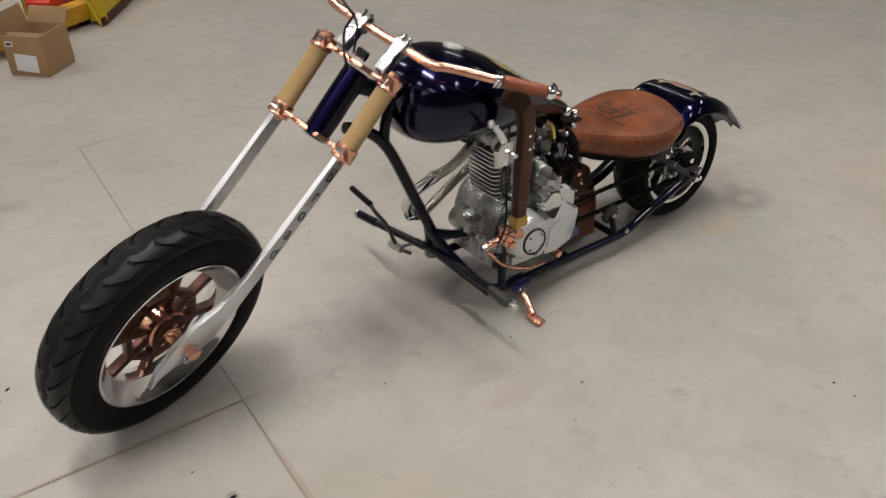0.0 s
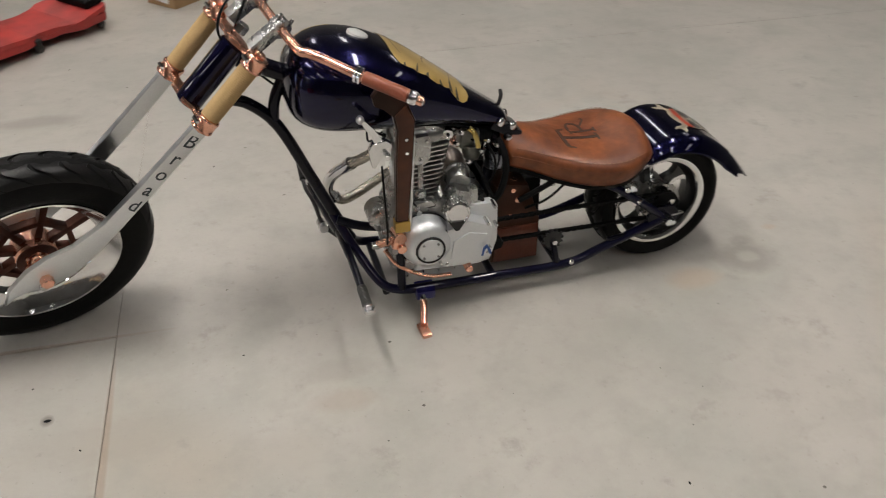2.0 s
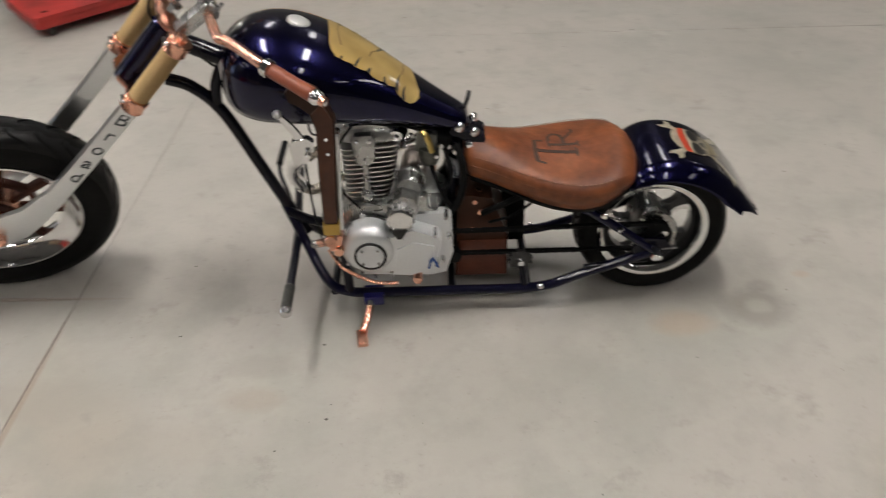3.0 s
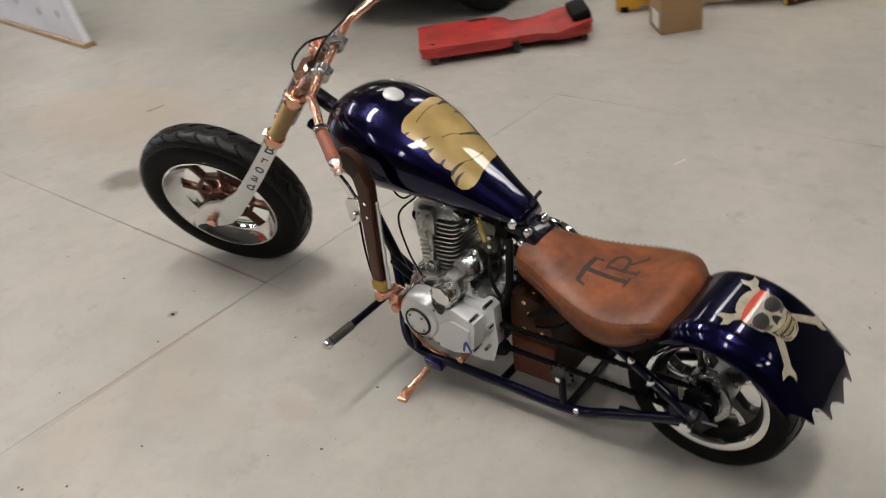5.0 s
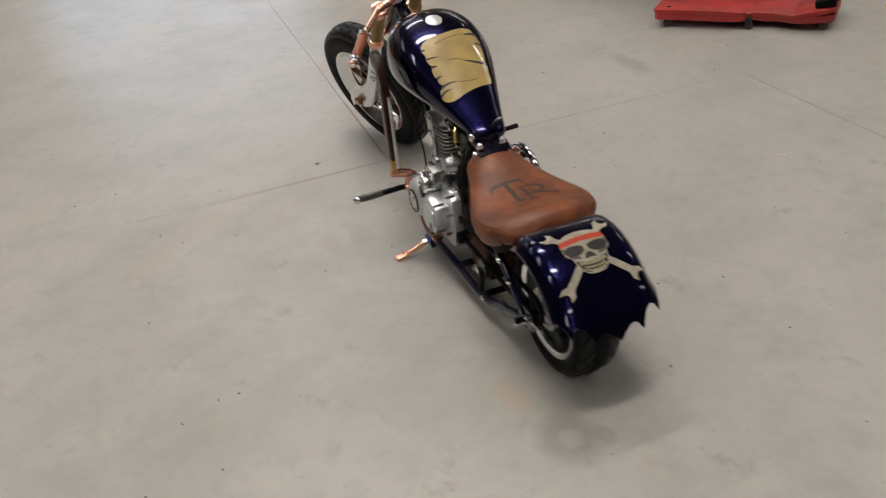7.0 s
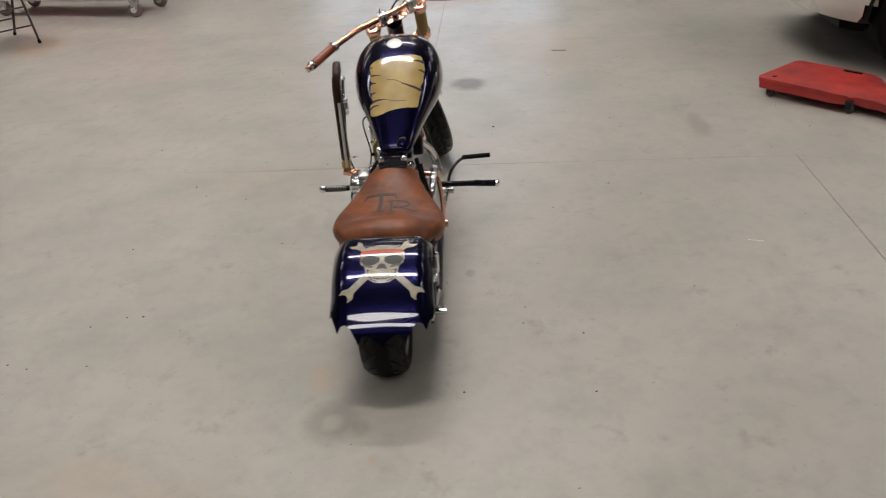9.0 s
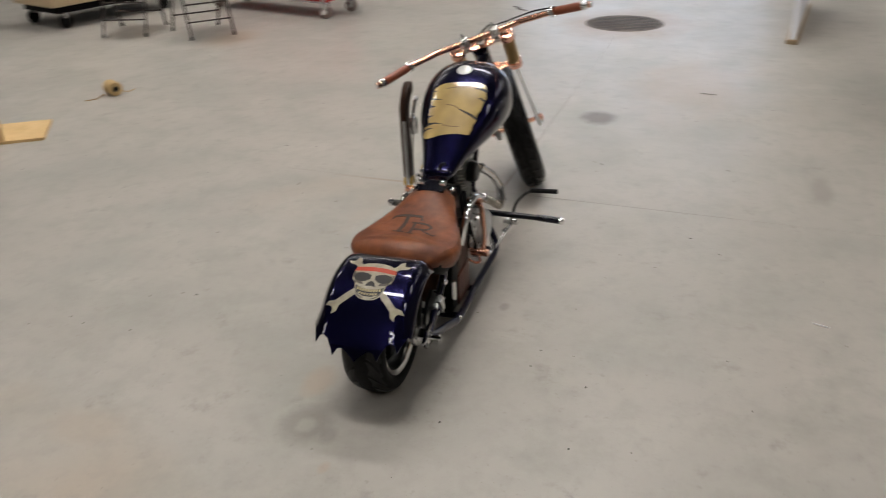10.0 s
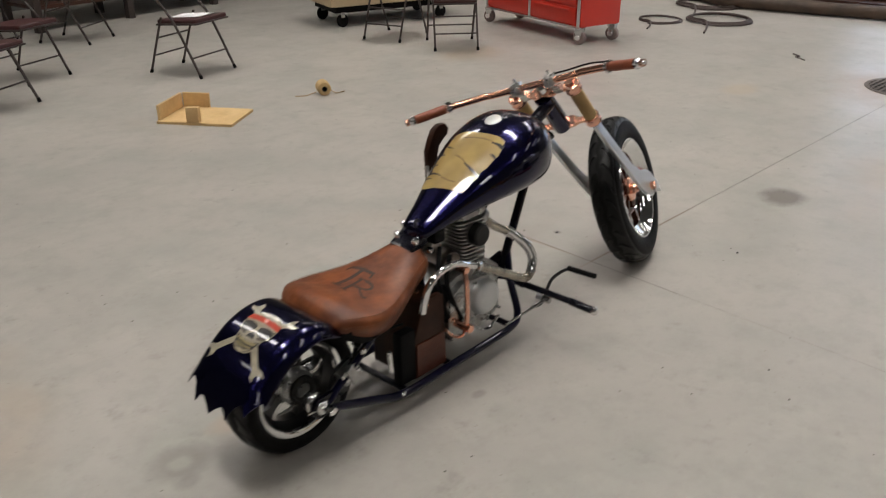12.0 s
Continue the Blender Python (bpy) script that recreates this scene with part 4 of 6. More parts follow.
part("brake_line", tube([(1.605, 0.135, 0.285), (1.58, 0.142, 0.315), (1.52, 0.135, 0.325), (1.44, 0.11, 0.32), (1.34, 0.10, 0.30)], 0.004, 8), black_dull, bike)
bm = rod(RC + V(0.0, 0.085, -0.02), RC + V(0.0, 0.16, -0.02), 0.026, 20)
rod(RC + V(0.0, 0.10, -0.02), RC + V(0.0, 0.125, -0.02), 0.034, 20, bm)
part("axle_cap", bm, polished, bike)


# chain: links as alternating plates along two runs
chain_path = []
cx0, cz0, cr0 = 1.115, 0.222, 0.038
cx1, cz1, cr1 = RC.x, RC.z + 0.008, 0.042
for k in range(9):
    a = math.pi / 2 + math.pi * k / 8
    chain_path.append(V(cx0 + cr0 * math.cos(a), -0.113, cz0 + cr0 * math.sin(a)))
for k in range(13):
    a = -math.pi / 2 + math.pi * k / 12
    chain_path.append(V(cx1 + cr1 * math.cos(a), -0.113, cz1 + cr1 * math.sin(a)))
chain_path.append(chain_path[0])
total = sum((b - a).length for a, b in zip(chain_path, chain_path[1:]))
bm, pitch = bmesh.new(), 0.0127
links = int(total / pitch)
ends = []
for k in range(links + 1):
    d = total * k / links
    acc = 0
    for a, b in zip(chain_path, chain_path[1:]):
        L = (b - a).length
        if acc + L >= d - 1e-9:
            ends.append(a + (b - a) * ((d - acc) / L))
            break
        acc += L
for k, (a, b) in enumerate(zip(ends, ends[1:])):
    d = b - a
    block((d.length * 1.25, 0.010 if k % 2 else 0.014, 0.009), Matrix.Translation((a + b) / 2) @ Matrix.Rotation(-math.atan2(d.z, d.x), 4, "Y"), 0.0, bm)
tagged(part("chain", bm, black_dull, bike, "black roller chain", smooth=False), kind="stuff")
pts = [((0.036 if k % 4 in (1, 2) else 0.029) * math.cos(math.pi * k / 24), (0.036 if k % 4 in (1, 2) else 0.029) * math.sin(math.pi * k / 24)) for k in range(48)]
bm = plate(pts, 0.012, Matrix.Translation((1.338, -0.118, 0.158)) @ YZ0, 0.001)
part("chain_guide", plate([(1.118, 0.168), (1.130, 0.158), (1.165, 0.166), (1.172, 0.184), (1.160, 0.202), (1.128, 0.206), (1.114, 0.192)], 0.03, Matrix.Translation((0, -0.118, 0)) @ YZ0, 0.006), black_dull, bike)
idler = part("chain_idler", bm, black_gloss, bike)
part("idler_bolt", rod((1.338, -0.122, 0.158), (1.338, -0.142, 0.158), 0.010, 6), chrome, idler)
part("idler_post", rod((1.338, -0.122, 0.158), (1.35, -0.14, 0.075), 0.010), black_frame, bike)


# ---- rear fender with a scalloped tail ----
FENDER_Y = -0.003


def on_fender(phi, y, lift):
    """phi: degrees round the wheel from the rear; y across."""
    r = lerp_table([(-5, 0.305), (5, 0.301), (15, 0.288), (27, 0.271), (45, 0.261), (90, 0.254), (104, 0.242), (125, 0.208)], phi)[0]
    q = abs(y - FENDER_Y) / 0.156
    drop = 0.004 * q ** 2 + 0.042 * max(0, (q - 0.70) / 0.30) ** 2
    a = radians(phi)
    r = r - drop * (1 if phi > 40 else max(0.25, phi / 40)) + lift
    return Vector((RC.x + r * math.cos(a), y, RC.z + r * math.sin(a)))


half = [(9, 0.0), (13, 0.020), (16, 0.042), (15.5, 0.058), (11, 0.072), (14.5, 0.079), (20, 0.094), (22.5, 0.110), (21.5, 0.122), (17, 0.133), (21, 0.140), (27, 0.153), (26, 0.161), (32, 0.159), (45, 0.156), (80, 0.154), (104, 0.150), (116, 0.140), (122, 0.120)]
outline = [(p, FENDER_Y + y) for p, y in half] + [(p, FENDER_Y - y) for p, y in reversed(half[1:])]
bm = bmesh.new()
f = bm.faces.new([bm.verts.new((p, y, 0)) for p, y in outline])
bmesh.ops.triangulate(bm, faces=[f])
for i, lo, hi, n in ((0, 2, 122, 46), (1, -0.165, 0.160, 30)):
    for k in range(1, n):
        co, no = Vector((0, 0, 0)), Vector((0, 0, 0))
        co[i], no[i] = lo + (hi - lo) * k / n, 1
        bmesh.ops.bisect_plane(bm, geom=bm.verts[:] + bm.edges[:] + bm.faces[:], plane_co=co, plane_no=no)
flat = {v: v.co.copy() for v in bm.verts}
rim_edges = [e for e in bm.edges if len(e.link_faces) == 1]
faces = bm.faces[:]
under = {v: bm.verts.new(on_fender(c.x, c.y, -0.004)) for v, c in flat.items()}
for v, c in flat.items():
    v.co = on_fender(c.x, c.y, 0)
for f in faces:
    bm.faces.new([under[v] for v in reversed(f.verts)])
for e in rim_edges:
    a, b = e.verts
    bm.faces.new((a, b, under[b], under[a]))
fender = part("rear_fender", bm, blue_paint, bike, "glossy dark blue fender with a bat-wing tail", sharp=50)


def fender_shape(name, pts, mat, lift, n=10, label=""):
    """Shape of (s, y) metres: s along the fender from the top towards the tail."""
    return painted_patch(name, lambda s, y, up: on_fender(90 - math.degrees((s + 0.022) / 0.255), y * 1.06, up), pts, mat, fender, lift, n, label)


def oval(cs, cy, rs, ry, n=16, tilt=0.0):
    c, s_ = math.cos(tilt), math.sin(tilt)
    return [(cs + rs * math.cos(a) * c - ry * math.sin(a) * s_, cy + rs * math.cos(a) * s_ + ry * math.sin(a) * c) for a in (2 * math.pi * k / n for k in range(n))]


for s in (-1, 1):
    # long bone from the far corner to the near corner
    a, b = Vector((0.014, -s * 0.078)), Vector((0.196, s * 0.100))
    d = (b - a).normalized()
    p = Vector((-d.y, d.x))
    pts = [a + p * 0.009 - d * 0.004, a + p * 0.017 - d * 0.014, a + p * 0.020 + d * 0.004, a + p * 0.010 + d * 0.02, b + p * 0.010 - d * 0.02, b + p * 0.020 - d * 0.004, b + p * 0.017 + d * 0.014, b + p * 0.009 + d * 0.004, b,
           b - p * 0.009 + d * 0.004, b - p * 0.017 + d * 0.014, b - p * 0.020 - d * 0.004, b - p * 0.010 - d * 0.02, a - p * 0.010 + d * 0.02, a - p * 0.020 + d * 0.004, a - p * 0.017 - d * 0.014, a - p * 0.009 - d * 0.004, a]
    fender_shape("painted_bone", [tuple(v) for v in pts], bone_white, 0.0012 + 0.0004 * (s > 0), 14, "off-white painted bone")
SKULL = [(0.026, -0.040), (0.020, -0.020), (0.018, 0.0), (0.020, 0.020), (0.026, 0.040), (0.042, 0.058), (0.062, 0.064), (0.084, 0.064), (0.098, 0.060), (0.106, 0.050), (0.120, 0.047), (0.136, 0.044), (0.150, 0.036), (0.160, 0.022), (0.163, 0.0), (0.160, -0.022), (0.150, -0.036), (0.136, -0.044), (0.120, -0.047), (0.106, -0.050), (0.098, -0.060), (0.084, -0.064), (0.062, -0.064), (0.042, -0.058)]
fender_shape("painted_skull", SKULL, bone_white, 0.0024, 14, "off-white painted skull shape")
fender_shape("painted_band", [(0.046, -0.0605), (0.041, -0.03), (0.040, 0.0), (0.041, 0.03), (0.046, 0.0605), (0.064, 0.0645), (0.060, 0.03), (0.058, 0.0), (0.060, -0.03), (0.064, -0.0645)], band_red, 0.0032, 10, "red painted head band")
for s in (-1, 1):
    # angry slanted sockets under a heavy brow
    fender_shape("painted_socket", [(0.076, s * 0.006), (0.070, s * 0.018), (0.067, s * 0.036), (0.071, s * 0.054), (0.083, s * 0.061), (0.097, s * 0.055), (0.104, s * 0.038), (0.100, s * 0.020), (0.090, s * 0.007)], dark_paint, 0.0032, 6)
fender_shape("painted_nose", [(0.096, 0.0), (0.104, 0.011), (0.117, 0.016), (0.115, 0.004), (0.115, -0.004), (0.117, -0.016), (0.104, -0.011)], dark_paint, 0.0032, 4)
fender_shape("painted_mouth", [(0.116, -0.044), (0.124, -0.024), (0.127, 0.0), (0.124, 0.024), (0.116, 0.044), (0.130, 0.042), (0.144, 0.030), (0.151, 0.012), (0.151, -0.012), (0.144, -0.030), (0.130, -0.042)], dark_paint, 0.0032, 8)
shade = material("bone_shading", (0.10, 0.08, 0.062), 0.35, coat=1.0, vary=0.2, scale=14)
for s in (-1, 1):
    fender_shape("painted_cheek", [(0.099, s * 0.057), (0.102, s * 0.030), (0.110, s * 0.022), (0.112, s * 0.030), (0.108, s * 0.046)], shade, 0.0032, 4)
    fender_shape("painted_temple", [(0.066, s * 0.0625), (0.070, s * 0.056), (0.090, s * 0.060), (0.096, s * 0.058), (0.086, s * 0.0635)], shade, 0.0034, 4)
    fender_shape("painted_jaw_line", [(0.136, s * 0.042), (0.152, s * 0.030), (0.159, s * 0.014), (0.156, s * 0.014), (0.149, s * 0.027), (0.135, s * 0.038)], shade, 0.0032, 4)
tooth_paint = material("tooth_paint", (0.42, 0.34, 0.17), 0.35, coat=1.0, vary=0.15)
for k in range(9):
    y = -0.034 + 0.0085 * k
    drop_ = 0.006 * (1 - (y / 0.04) ** 2)
    fender_shape("painted_tooth", [(0.121 + drop_, y - 0.0034), (0.121 + drop_, y + 0.0034), (0.130 + drop_, y + 0.0028), (0.130 + drop_, y - 0.0028)], tooth_paint, 0.0042, 2)
    if abs(y) < 0.028:
        fender_shape("painted_tooth", [(0.1335 + drop_ * 1.2, y - 0.0030), (0.1335 + drop_ * 1.2, y + 0.0030), (0.140 + drop_ * 1.2, y + 0.0026), (0.140 + drop_ * 1.2, y - 0.0026)], tooth_paint, 0.0042, 2)

for s in (-1, 1):
    part("chain_adjuster", rod((1.735, s * 0.137, 0.192), (1.775, s * 0.137, 0.196), 0.005, 8), chrome, bike)
    part("fender_bolt", lathe([(0.010, -0.004), (0.010, 0.002), (0.006, 0.007), (0, 0.008)], axis_matrix((1.56, s * 0.150, 0.318), (0, s, 0.1)), 12), chrome, bike)
    part("rail_bolt", lathe([(0.009, -0.004), (0.009, 0.002), (0.005, 0.006), (0, 0.007)], axis_matrix((1.395, s * 0.152, 0.082), (0, s, 0.2)), 12), chrome, bike)
    part("stay_clamp", rod((1.600, s * 0.125, 0.272), (1.612, s * 0.150, 0.264), 0.010, 10), chrome, bike)

# ---- engine ----
eng = new("engine")
eng.parent = bike
ECX = 0.925
YZ = Matrix.Rotation(radians(90), 4, "X")      # plate outlines lie in the xz plane


def side(y):
    return Matrix.Translation((0, y, 0)) @ YZ


case = plate([(0.825, 0.20), (0.83, 0.29), (0.85, 0.34), (0.88, 0.365), (1.00, 0.365), (1.06, 0.36), (1.13, 0.33), (1.15, 0.24), (1.12, 0.16), (1.04, 0.125), (0.88, 0.125), (0.82, 0.15)], 0.21, side(-0.02), 0.012)
part("crankcase", case, cast_alloy, eng, "cast alloy crankcase")
for k in range(5):
    part("case_rib", block((0.006, 0.19, 0.05), pose(0.87 + 0.05 * k, -0.02, 0.128), 0.002), cast_alloy, eng)
for x, z in ((0.845, 0.325), (0.835, 0.245), (0.845, 0.165)):
    part("case_bolt", rod((x - 0.012, -0.07, z), (x - 0.03, -0.07, z), 0.008, 6), bolt_steel, eng)
bm = lathe([(0, 0.066), (0.050, 0.066), (0.064, 0.060), (0.073, 0.048), (0.077, 0.030), (0.079, 0.0), (0, 0.0)], Matrix.Translation((0.918, -0.134, 0.256)) @ pose(0, 0, 0, 90, 0, 0), 44)
part("left_cover", bm, silver_paint, eng, "silver satin side cover with a round boss")
bm = plate([(0.955, 0.185), (0.962, 0.290), (1.000, 0.308), (1.040, 0.322), (1.112, 0.294), (1.116, 0.280), (1.102, 0.204), (1.090, 0.186), (1.030, 0.166), (0.980, 0.170)], 0.058, side(-0.160), 0.014)
part("sprocket_cover", bm, silver_paint, eng, "silver satin rear side cover")
part("cover_step", plate([(0.985, 0.200), (0.995, 0.262), (1.040, 0.284), (1.096, 0.270), (1.092, 0.216), (1.030, 0.190)], 0.010, side(-0.190), 0.0045), silver_paint, eng)
part("cover_seam", lathe([(0.0795, -0.004), (0.0795, 0.003), (0.0815, 0.003), (0.0815, -0.004)], Matrix.Translation((0.918, -0.134, 0.256)) @ pose(0, 0, 0, 90, 0, 0), 40, closed=True), core_dark, eng)
part("rear_cover", plate([(1.040, 0.318), (1.052, 0.338), (1.130, 0.338), (1.146, 0.325), (1.148, 0.205), (1.126, 0.135), (1.085, 0.125), (0.890, 0.135), (0.90, 0.19)], 0.034, side(-0.118), 0.005), silver_paint, eng, "silver cover flange")
part("gasket", plate([(1.043, 0.315), (1.055, 0.334), (1.128, 0.334), (1.143, 0.321), (1.145, 0.205), (1.124, 0.138), (1.085, 0.128), (0.895, 0.138), (0.905, 0.19)], 0.006, side(-0.099), 0.0), core_dark, eng)
ring = part("cover_ring", lathe([(0.0385, -0.004), (0.0385, 0.004), (0.040, 0.0055), (0.0435, 0.0055), (0.0445, 0.004), (0.0445, -0.004)], Matrix.Translation((0.922, -0.2005, 0.250)) @ pose(0, 0, 0, 90, 0, 0), 40, closed=True), core_dark, eng, "dark ring round the inspection cover")
cov = part("inspection_cover", lathe([(0, 0.005), (0.036, 0.005), (0.0385, 0.003), (0.0385, -0.004)], Matrix.Translation((0.922, -0.2005, 0.250)) @ pose(0, 0, 0, 90, 0, 0), 36), silver_paint, eng, "round silver inspection cover")
for k in range(4):
    a = math.pi / 4 + math.pi / 2 * k
    part("bolt", rod((0.922 + 0.030 * math.cos(a), -0.203, 0.250 + 0.030 * math.sin(a)), (0.922 + 0.030 * math.cos(a), -0.211, 0.250 + 0.030 * math.sin(a)), 0.0038, 6), bolt_steel, eng)
part("blue_mark", plate([(1.075, 0.222), (1.082, 0.252), (1.092, 0.262), (1.104, 0.24), (1.108, 0.224), (1.100, 0.226), (1.092, 0.248), (1.086, 0.24), (1.082, 0.222)], 0.0015, Matrix.Translation((0, 0, -0.02)) @ side(-0.2035), 0), material("blue_print", (0.03, 0.09, 0.3), 0.4), eng)
for k, (x, z) in enumerate(((0.857, 0.300), (0.872, 0.322), (0.98, 0.33), (1.02, 0.322), (1.13, 0.335), (1.137, 0.27), (1.118, 0.19), (1.03, 0.162), (0.965, 0.168), (0.875, 0.188))):
    part("case_screw", rod((x, -0.118, z), (x, -0.166 if 0.9 < x < 1.0 else -0.158, z), 0.006, 6), bolt_steel, eng)
part("oil_pipe", tube([(0.868, -0.10, 0.352), (0.90, -0.118, 0.346), (0.96, -0.122, 0.350), (0.985, -0.11, 0.372)], 0.0035, 8), chrome, eng)
part("sight_plug", rod((0.905, -0.11, 0.342), (0.905, -0.142, 0.342), 0.009, 10), bolt_steel, eng)
# barrel with separate fins, leaning back a little
def lean(z):
    return 0.921 + 0.13 * (z - 0.37)


def fin_outline(w, d, r):
    pts = []
    for cx_, cy_, a0 in ((w - r, d - r, 0), (-w + r, d - r, 90), (-w + r, -d + r, 180), (w - r, -d + r, 270)):
        for j in range(4):
            a = radians(a0 + 30 * j)
            pts.append((cx_ + r * math.cos(a), cy_ + r * math.sin(a)))
    return pts


part("barrel", loft([[Vector((lean(z) + x, -0.015 + y, z)) for x, y in fin_outline(0.050, 0.052, 0.03)] for z in (0.36, 0.54)]), core_dark, eng, "dark iron barrel")
for k in range(11):
    z = 0.371 + 0.0148 * k
    w = 0.060 + 0.020 * (k / 10) ** 0.8
    part("fin", plate(fin_outline(w, 0.072, 0.022), 0.0048, pose(lean(z) - 0.004 * k / 10, -0.015, z, 0, -4, 0), 0.0014), fin_alloy, eng)
part("barrel_base", plate(fin_outline(0.056, 0.078, 0.018), 0.030, pose(0.922, -0.015, 0.340), 0.004), cast_alloy, eng)
for dx, dy in ((-0.055, -0.088), (0.055, -0.088)):
    part("base_nut", rod((0.922 + dx * 0.8, dy + 0.006, 0.345), (0.922 + dx * 0.8, dy + 0.006, 0.362), 0.008, 6), bolt_steel, eng)
# rounded head with side lug
rings = []
for q in range(7):
    a = math.pi / 2 * q / 6
    sc = 0.35 + 0.65 * math.cos(a) ** 0.6 if q < 6 else 0.35
    rings.append([Vector((0.936 + x * sc, -0.015 + y * sc, 0.536 + 0.048 * math.sin(a))) for x, y in fin_outline(0.076, 0.070, 0.034)])
part("head", loft(rings), cast_alloy, eng, "rounded cast cylinder head")
for k in range(5):
    part("head_rib", plate([(0.856, 0.532), (0.862, 0.560), (0.885, 0.580), (0.965, 0.584), (0.995, 0.567), (1.012, 0.535)], 0.004, side(-0.072 + 0.028 * k), 0.001), cast_alloy, eng)
part("rocker_box", plate([(0.896, 0.486), (0.890, 0.548), (0.900, 0.566), (0.945, 0.568), (0.954, 0.548), (0.950, 0.498), (0.936, 0.478), (0.910, 0.476)], 0.026, side(-0.092), 0.007), cast_alloy, eng, "cast rocker feed on the barrel")
part("oil_gallery", rod((0.921, -0.094, 0.372), (0.923, -0.094, 0.480), 0.0085, 14), cast_alloy, eng)
part("stud_boss", lathe([(0, 0.020), (0.009, 0.020), (0.012, 0.016), (0.017, 0.014), (0.019, 0.006), (0.019, -0.01)], Matrix.Translation((0.920, -0.090, 0.381)) @ pose(0, 0, 0, 90, 0, 0), 20), cast_alloy, eng)
for x, z in ((0.906, 0.552), (0.938, 0.552), (0.922, 0.494)):
    part("rocker_bolt", rod((x, -0.103, z), (x, -0.112, z), 0.0055, 6), bolt_steel, eng)
part("plug_wire", tube([(0.900, -0.10, 0.330), (0.955, -0.112, 0.322), (0.990, -0.108, 0.345), (1.000, -0.09, 0.39)], 0.0032, 8), black_dull, eng)
part("mounting_lug", lathe([(0.008, -0.006), (0.017, -0.006), (0.018, 0), (0.017, 0.006), (0.008, 0.006)], axis_matrix((1.008, -0.070, 0.548), (0.1, 1, 0.2)), 20, closed=True), polished, eng, "bright ring-shaped mounting lug")
part("lug_arm", tube([(0.995, -0.068, 0.543), (0.975, -0.064, 0.538), (0.955, -0.055, 0.54)], 0.008, 10), cast_alloy, eng)
for dx, dy in ((-0.05, -0.045), (0.045, -0.045), (-0.05, 0.025), (0.045, 0.025)):
    part("head_nut", rod((0.945 + dx, dy - 0.01, 0.565), (0.945 + dx, dy - 0.01, 0.586), 0.008, 6), bolt_steel, eng)
part("spark_plug", tube([(0.885, 0.02, 0.50), (0.86, 0.02, 0.515), (0.84, 0.02, 0.52)], 0.010, 10), black_dull, eng)
part("plug_lead", tube([(0.845, 0.02, 0.52), (0.81, 0.015, 0.545), (0.80, 0.0, 0.59), (0.84, 0.0, 0.62)], 0.004, 8), black_dull, eng)
# starter motor and gear housing behind the barrel
part("starter_motor", lathe([(0, 0.0), (0.034, 0.0), (0.0365, 0.003), (0.0365, 0.020), (0.0375, 0.022), (0.0375, 0.028), (0.0365, 0.030), (0.0365, 0.118), (0, 0.118)], axis_matrix((1.052, 0.060, 0.405), (-0.10, -1, 0.02)), 30), material("brown_cast", (0.24, 0.205, 0.185), 0.32, 1.0, vary=0.15, second=(0.16, 0.14, 0.125)), eng, "brown-grey cast starter motor")
bm = lathe([(0, 0.0), (0.0395, 0.0), (0.041, 0.004), (0.041, 0.010), (0.037, 0.012), (0.0345, 0.016), (0.0345, 0.046), (0.030, 0.054), (0, 0.056)], axis_matrix((1.040, -0.058, 0.407), (-0.12, -1, -0.04)), 30)
plate([(0.985, 0.335), (0.990, 0.395), (1.015, 0.412), (1.050, 0.400), (1.060, 0.365), (1.045, 0.335)], 0.060, side(-0.128), 0.012, bm)
part("starter_housing", bm, cast_alloy, eng, "cast starter housing")
cap = part("starter_cap", lathe([(0.034, -0.05), (0.036, -0.02), (0.036, 0.0), (0.0345, 0.006), (0.030, 0.008), (0.028, 0.004), (0.0, 0.005)], axis_matrix((1.008, -0.185, 0.352), (-0.05, -1, 0.08)), 30), polished, eng, "round polished cap")
for k in range(14):
    a = 2 * math.pi * k / 14
    part("cap_rib", block((0.004, 0.030, 0.006), axis_matrix((1.008, -0.170, 0.352), (0, 0, 1)) @ Matrix.Rotation(a, 4, "Y") @ Matrix.Translation((0, 0, 0.0365)), 0.001), polished, cap)
part("cap_bracket", plate([(0.978, 0.33), (1.030, 0.33), (1.010, 0.298), (0.998, 0.298)], 0.02, side(-0.186), 0.004), core_dark, eng)
part("clamp_block", block((0.028, 0.04, 0.05), pose(1.068, -0.12, 0.372), 0.006), cast_alloy, eng)
for x, z in ((0.862, 0.318), (0.972, 0.296), (1.100, 0.300), (1.100, 0.200), (0.975, 0.182), (0.856, 0.215)):
    part("cover_bolt", rod((x, -0.15, z), (x, -0.189, z), 0.0055, 6), bolt_steel, eng)
# right side: clutch cover, kick lever, brackets
bm = plate([(0.875, 0.16), (0.870, 0.29), (0.905, 0.330), (1.06, 0.34), (1.14, 0.30), (1.13, 0.17), (1.03, 0.13)], 0.03, side(0.098), 0.01)
part("clutch_case", bm, cast_alloy, eng, "cast alloy clutch case")
bm = lathe([(0, 0.042), (0.040, 0.041), (0.054, 0.036), (0.063, 0.024), (0.067, 0.006), (0.070, -0.02)], Matrix.Translation((0.958, 0.112, 0.258)) @ pose(0, 0, 0, -90, 0, 0), 36)
part("clutch_cover", bm, silver_paint, eng, "smooth round alloy clutch cover")
for k in range(6):
    a = math.pi * k / 3
    part("cover_bolt", rod((0.958 + 0.072 * math.cos(a), 0.11, 0.258 + 0.072 * math.sin(a)), (0.958 + 0.072 * math.cos(a), 0.122, 0.258 + 0.072 * math.sin(a)), 0.005, 6), bolt_steel, eng)
bm = lathe([(0, 0.022), (0.035, 0.021), (0.046, 0.014), (0.050, -0.01)], Matrix.Translation((1.085, 0.105, 0.27)) @ pose(0, 0, 0, -90, 0, 0), 28)
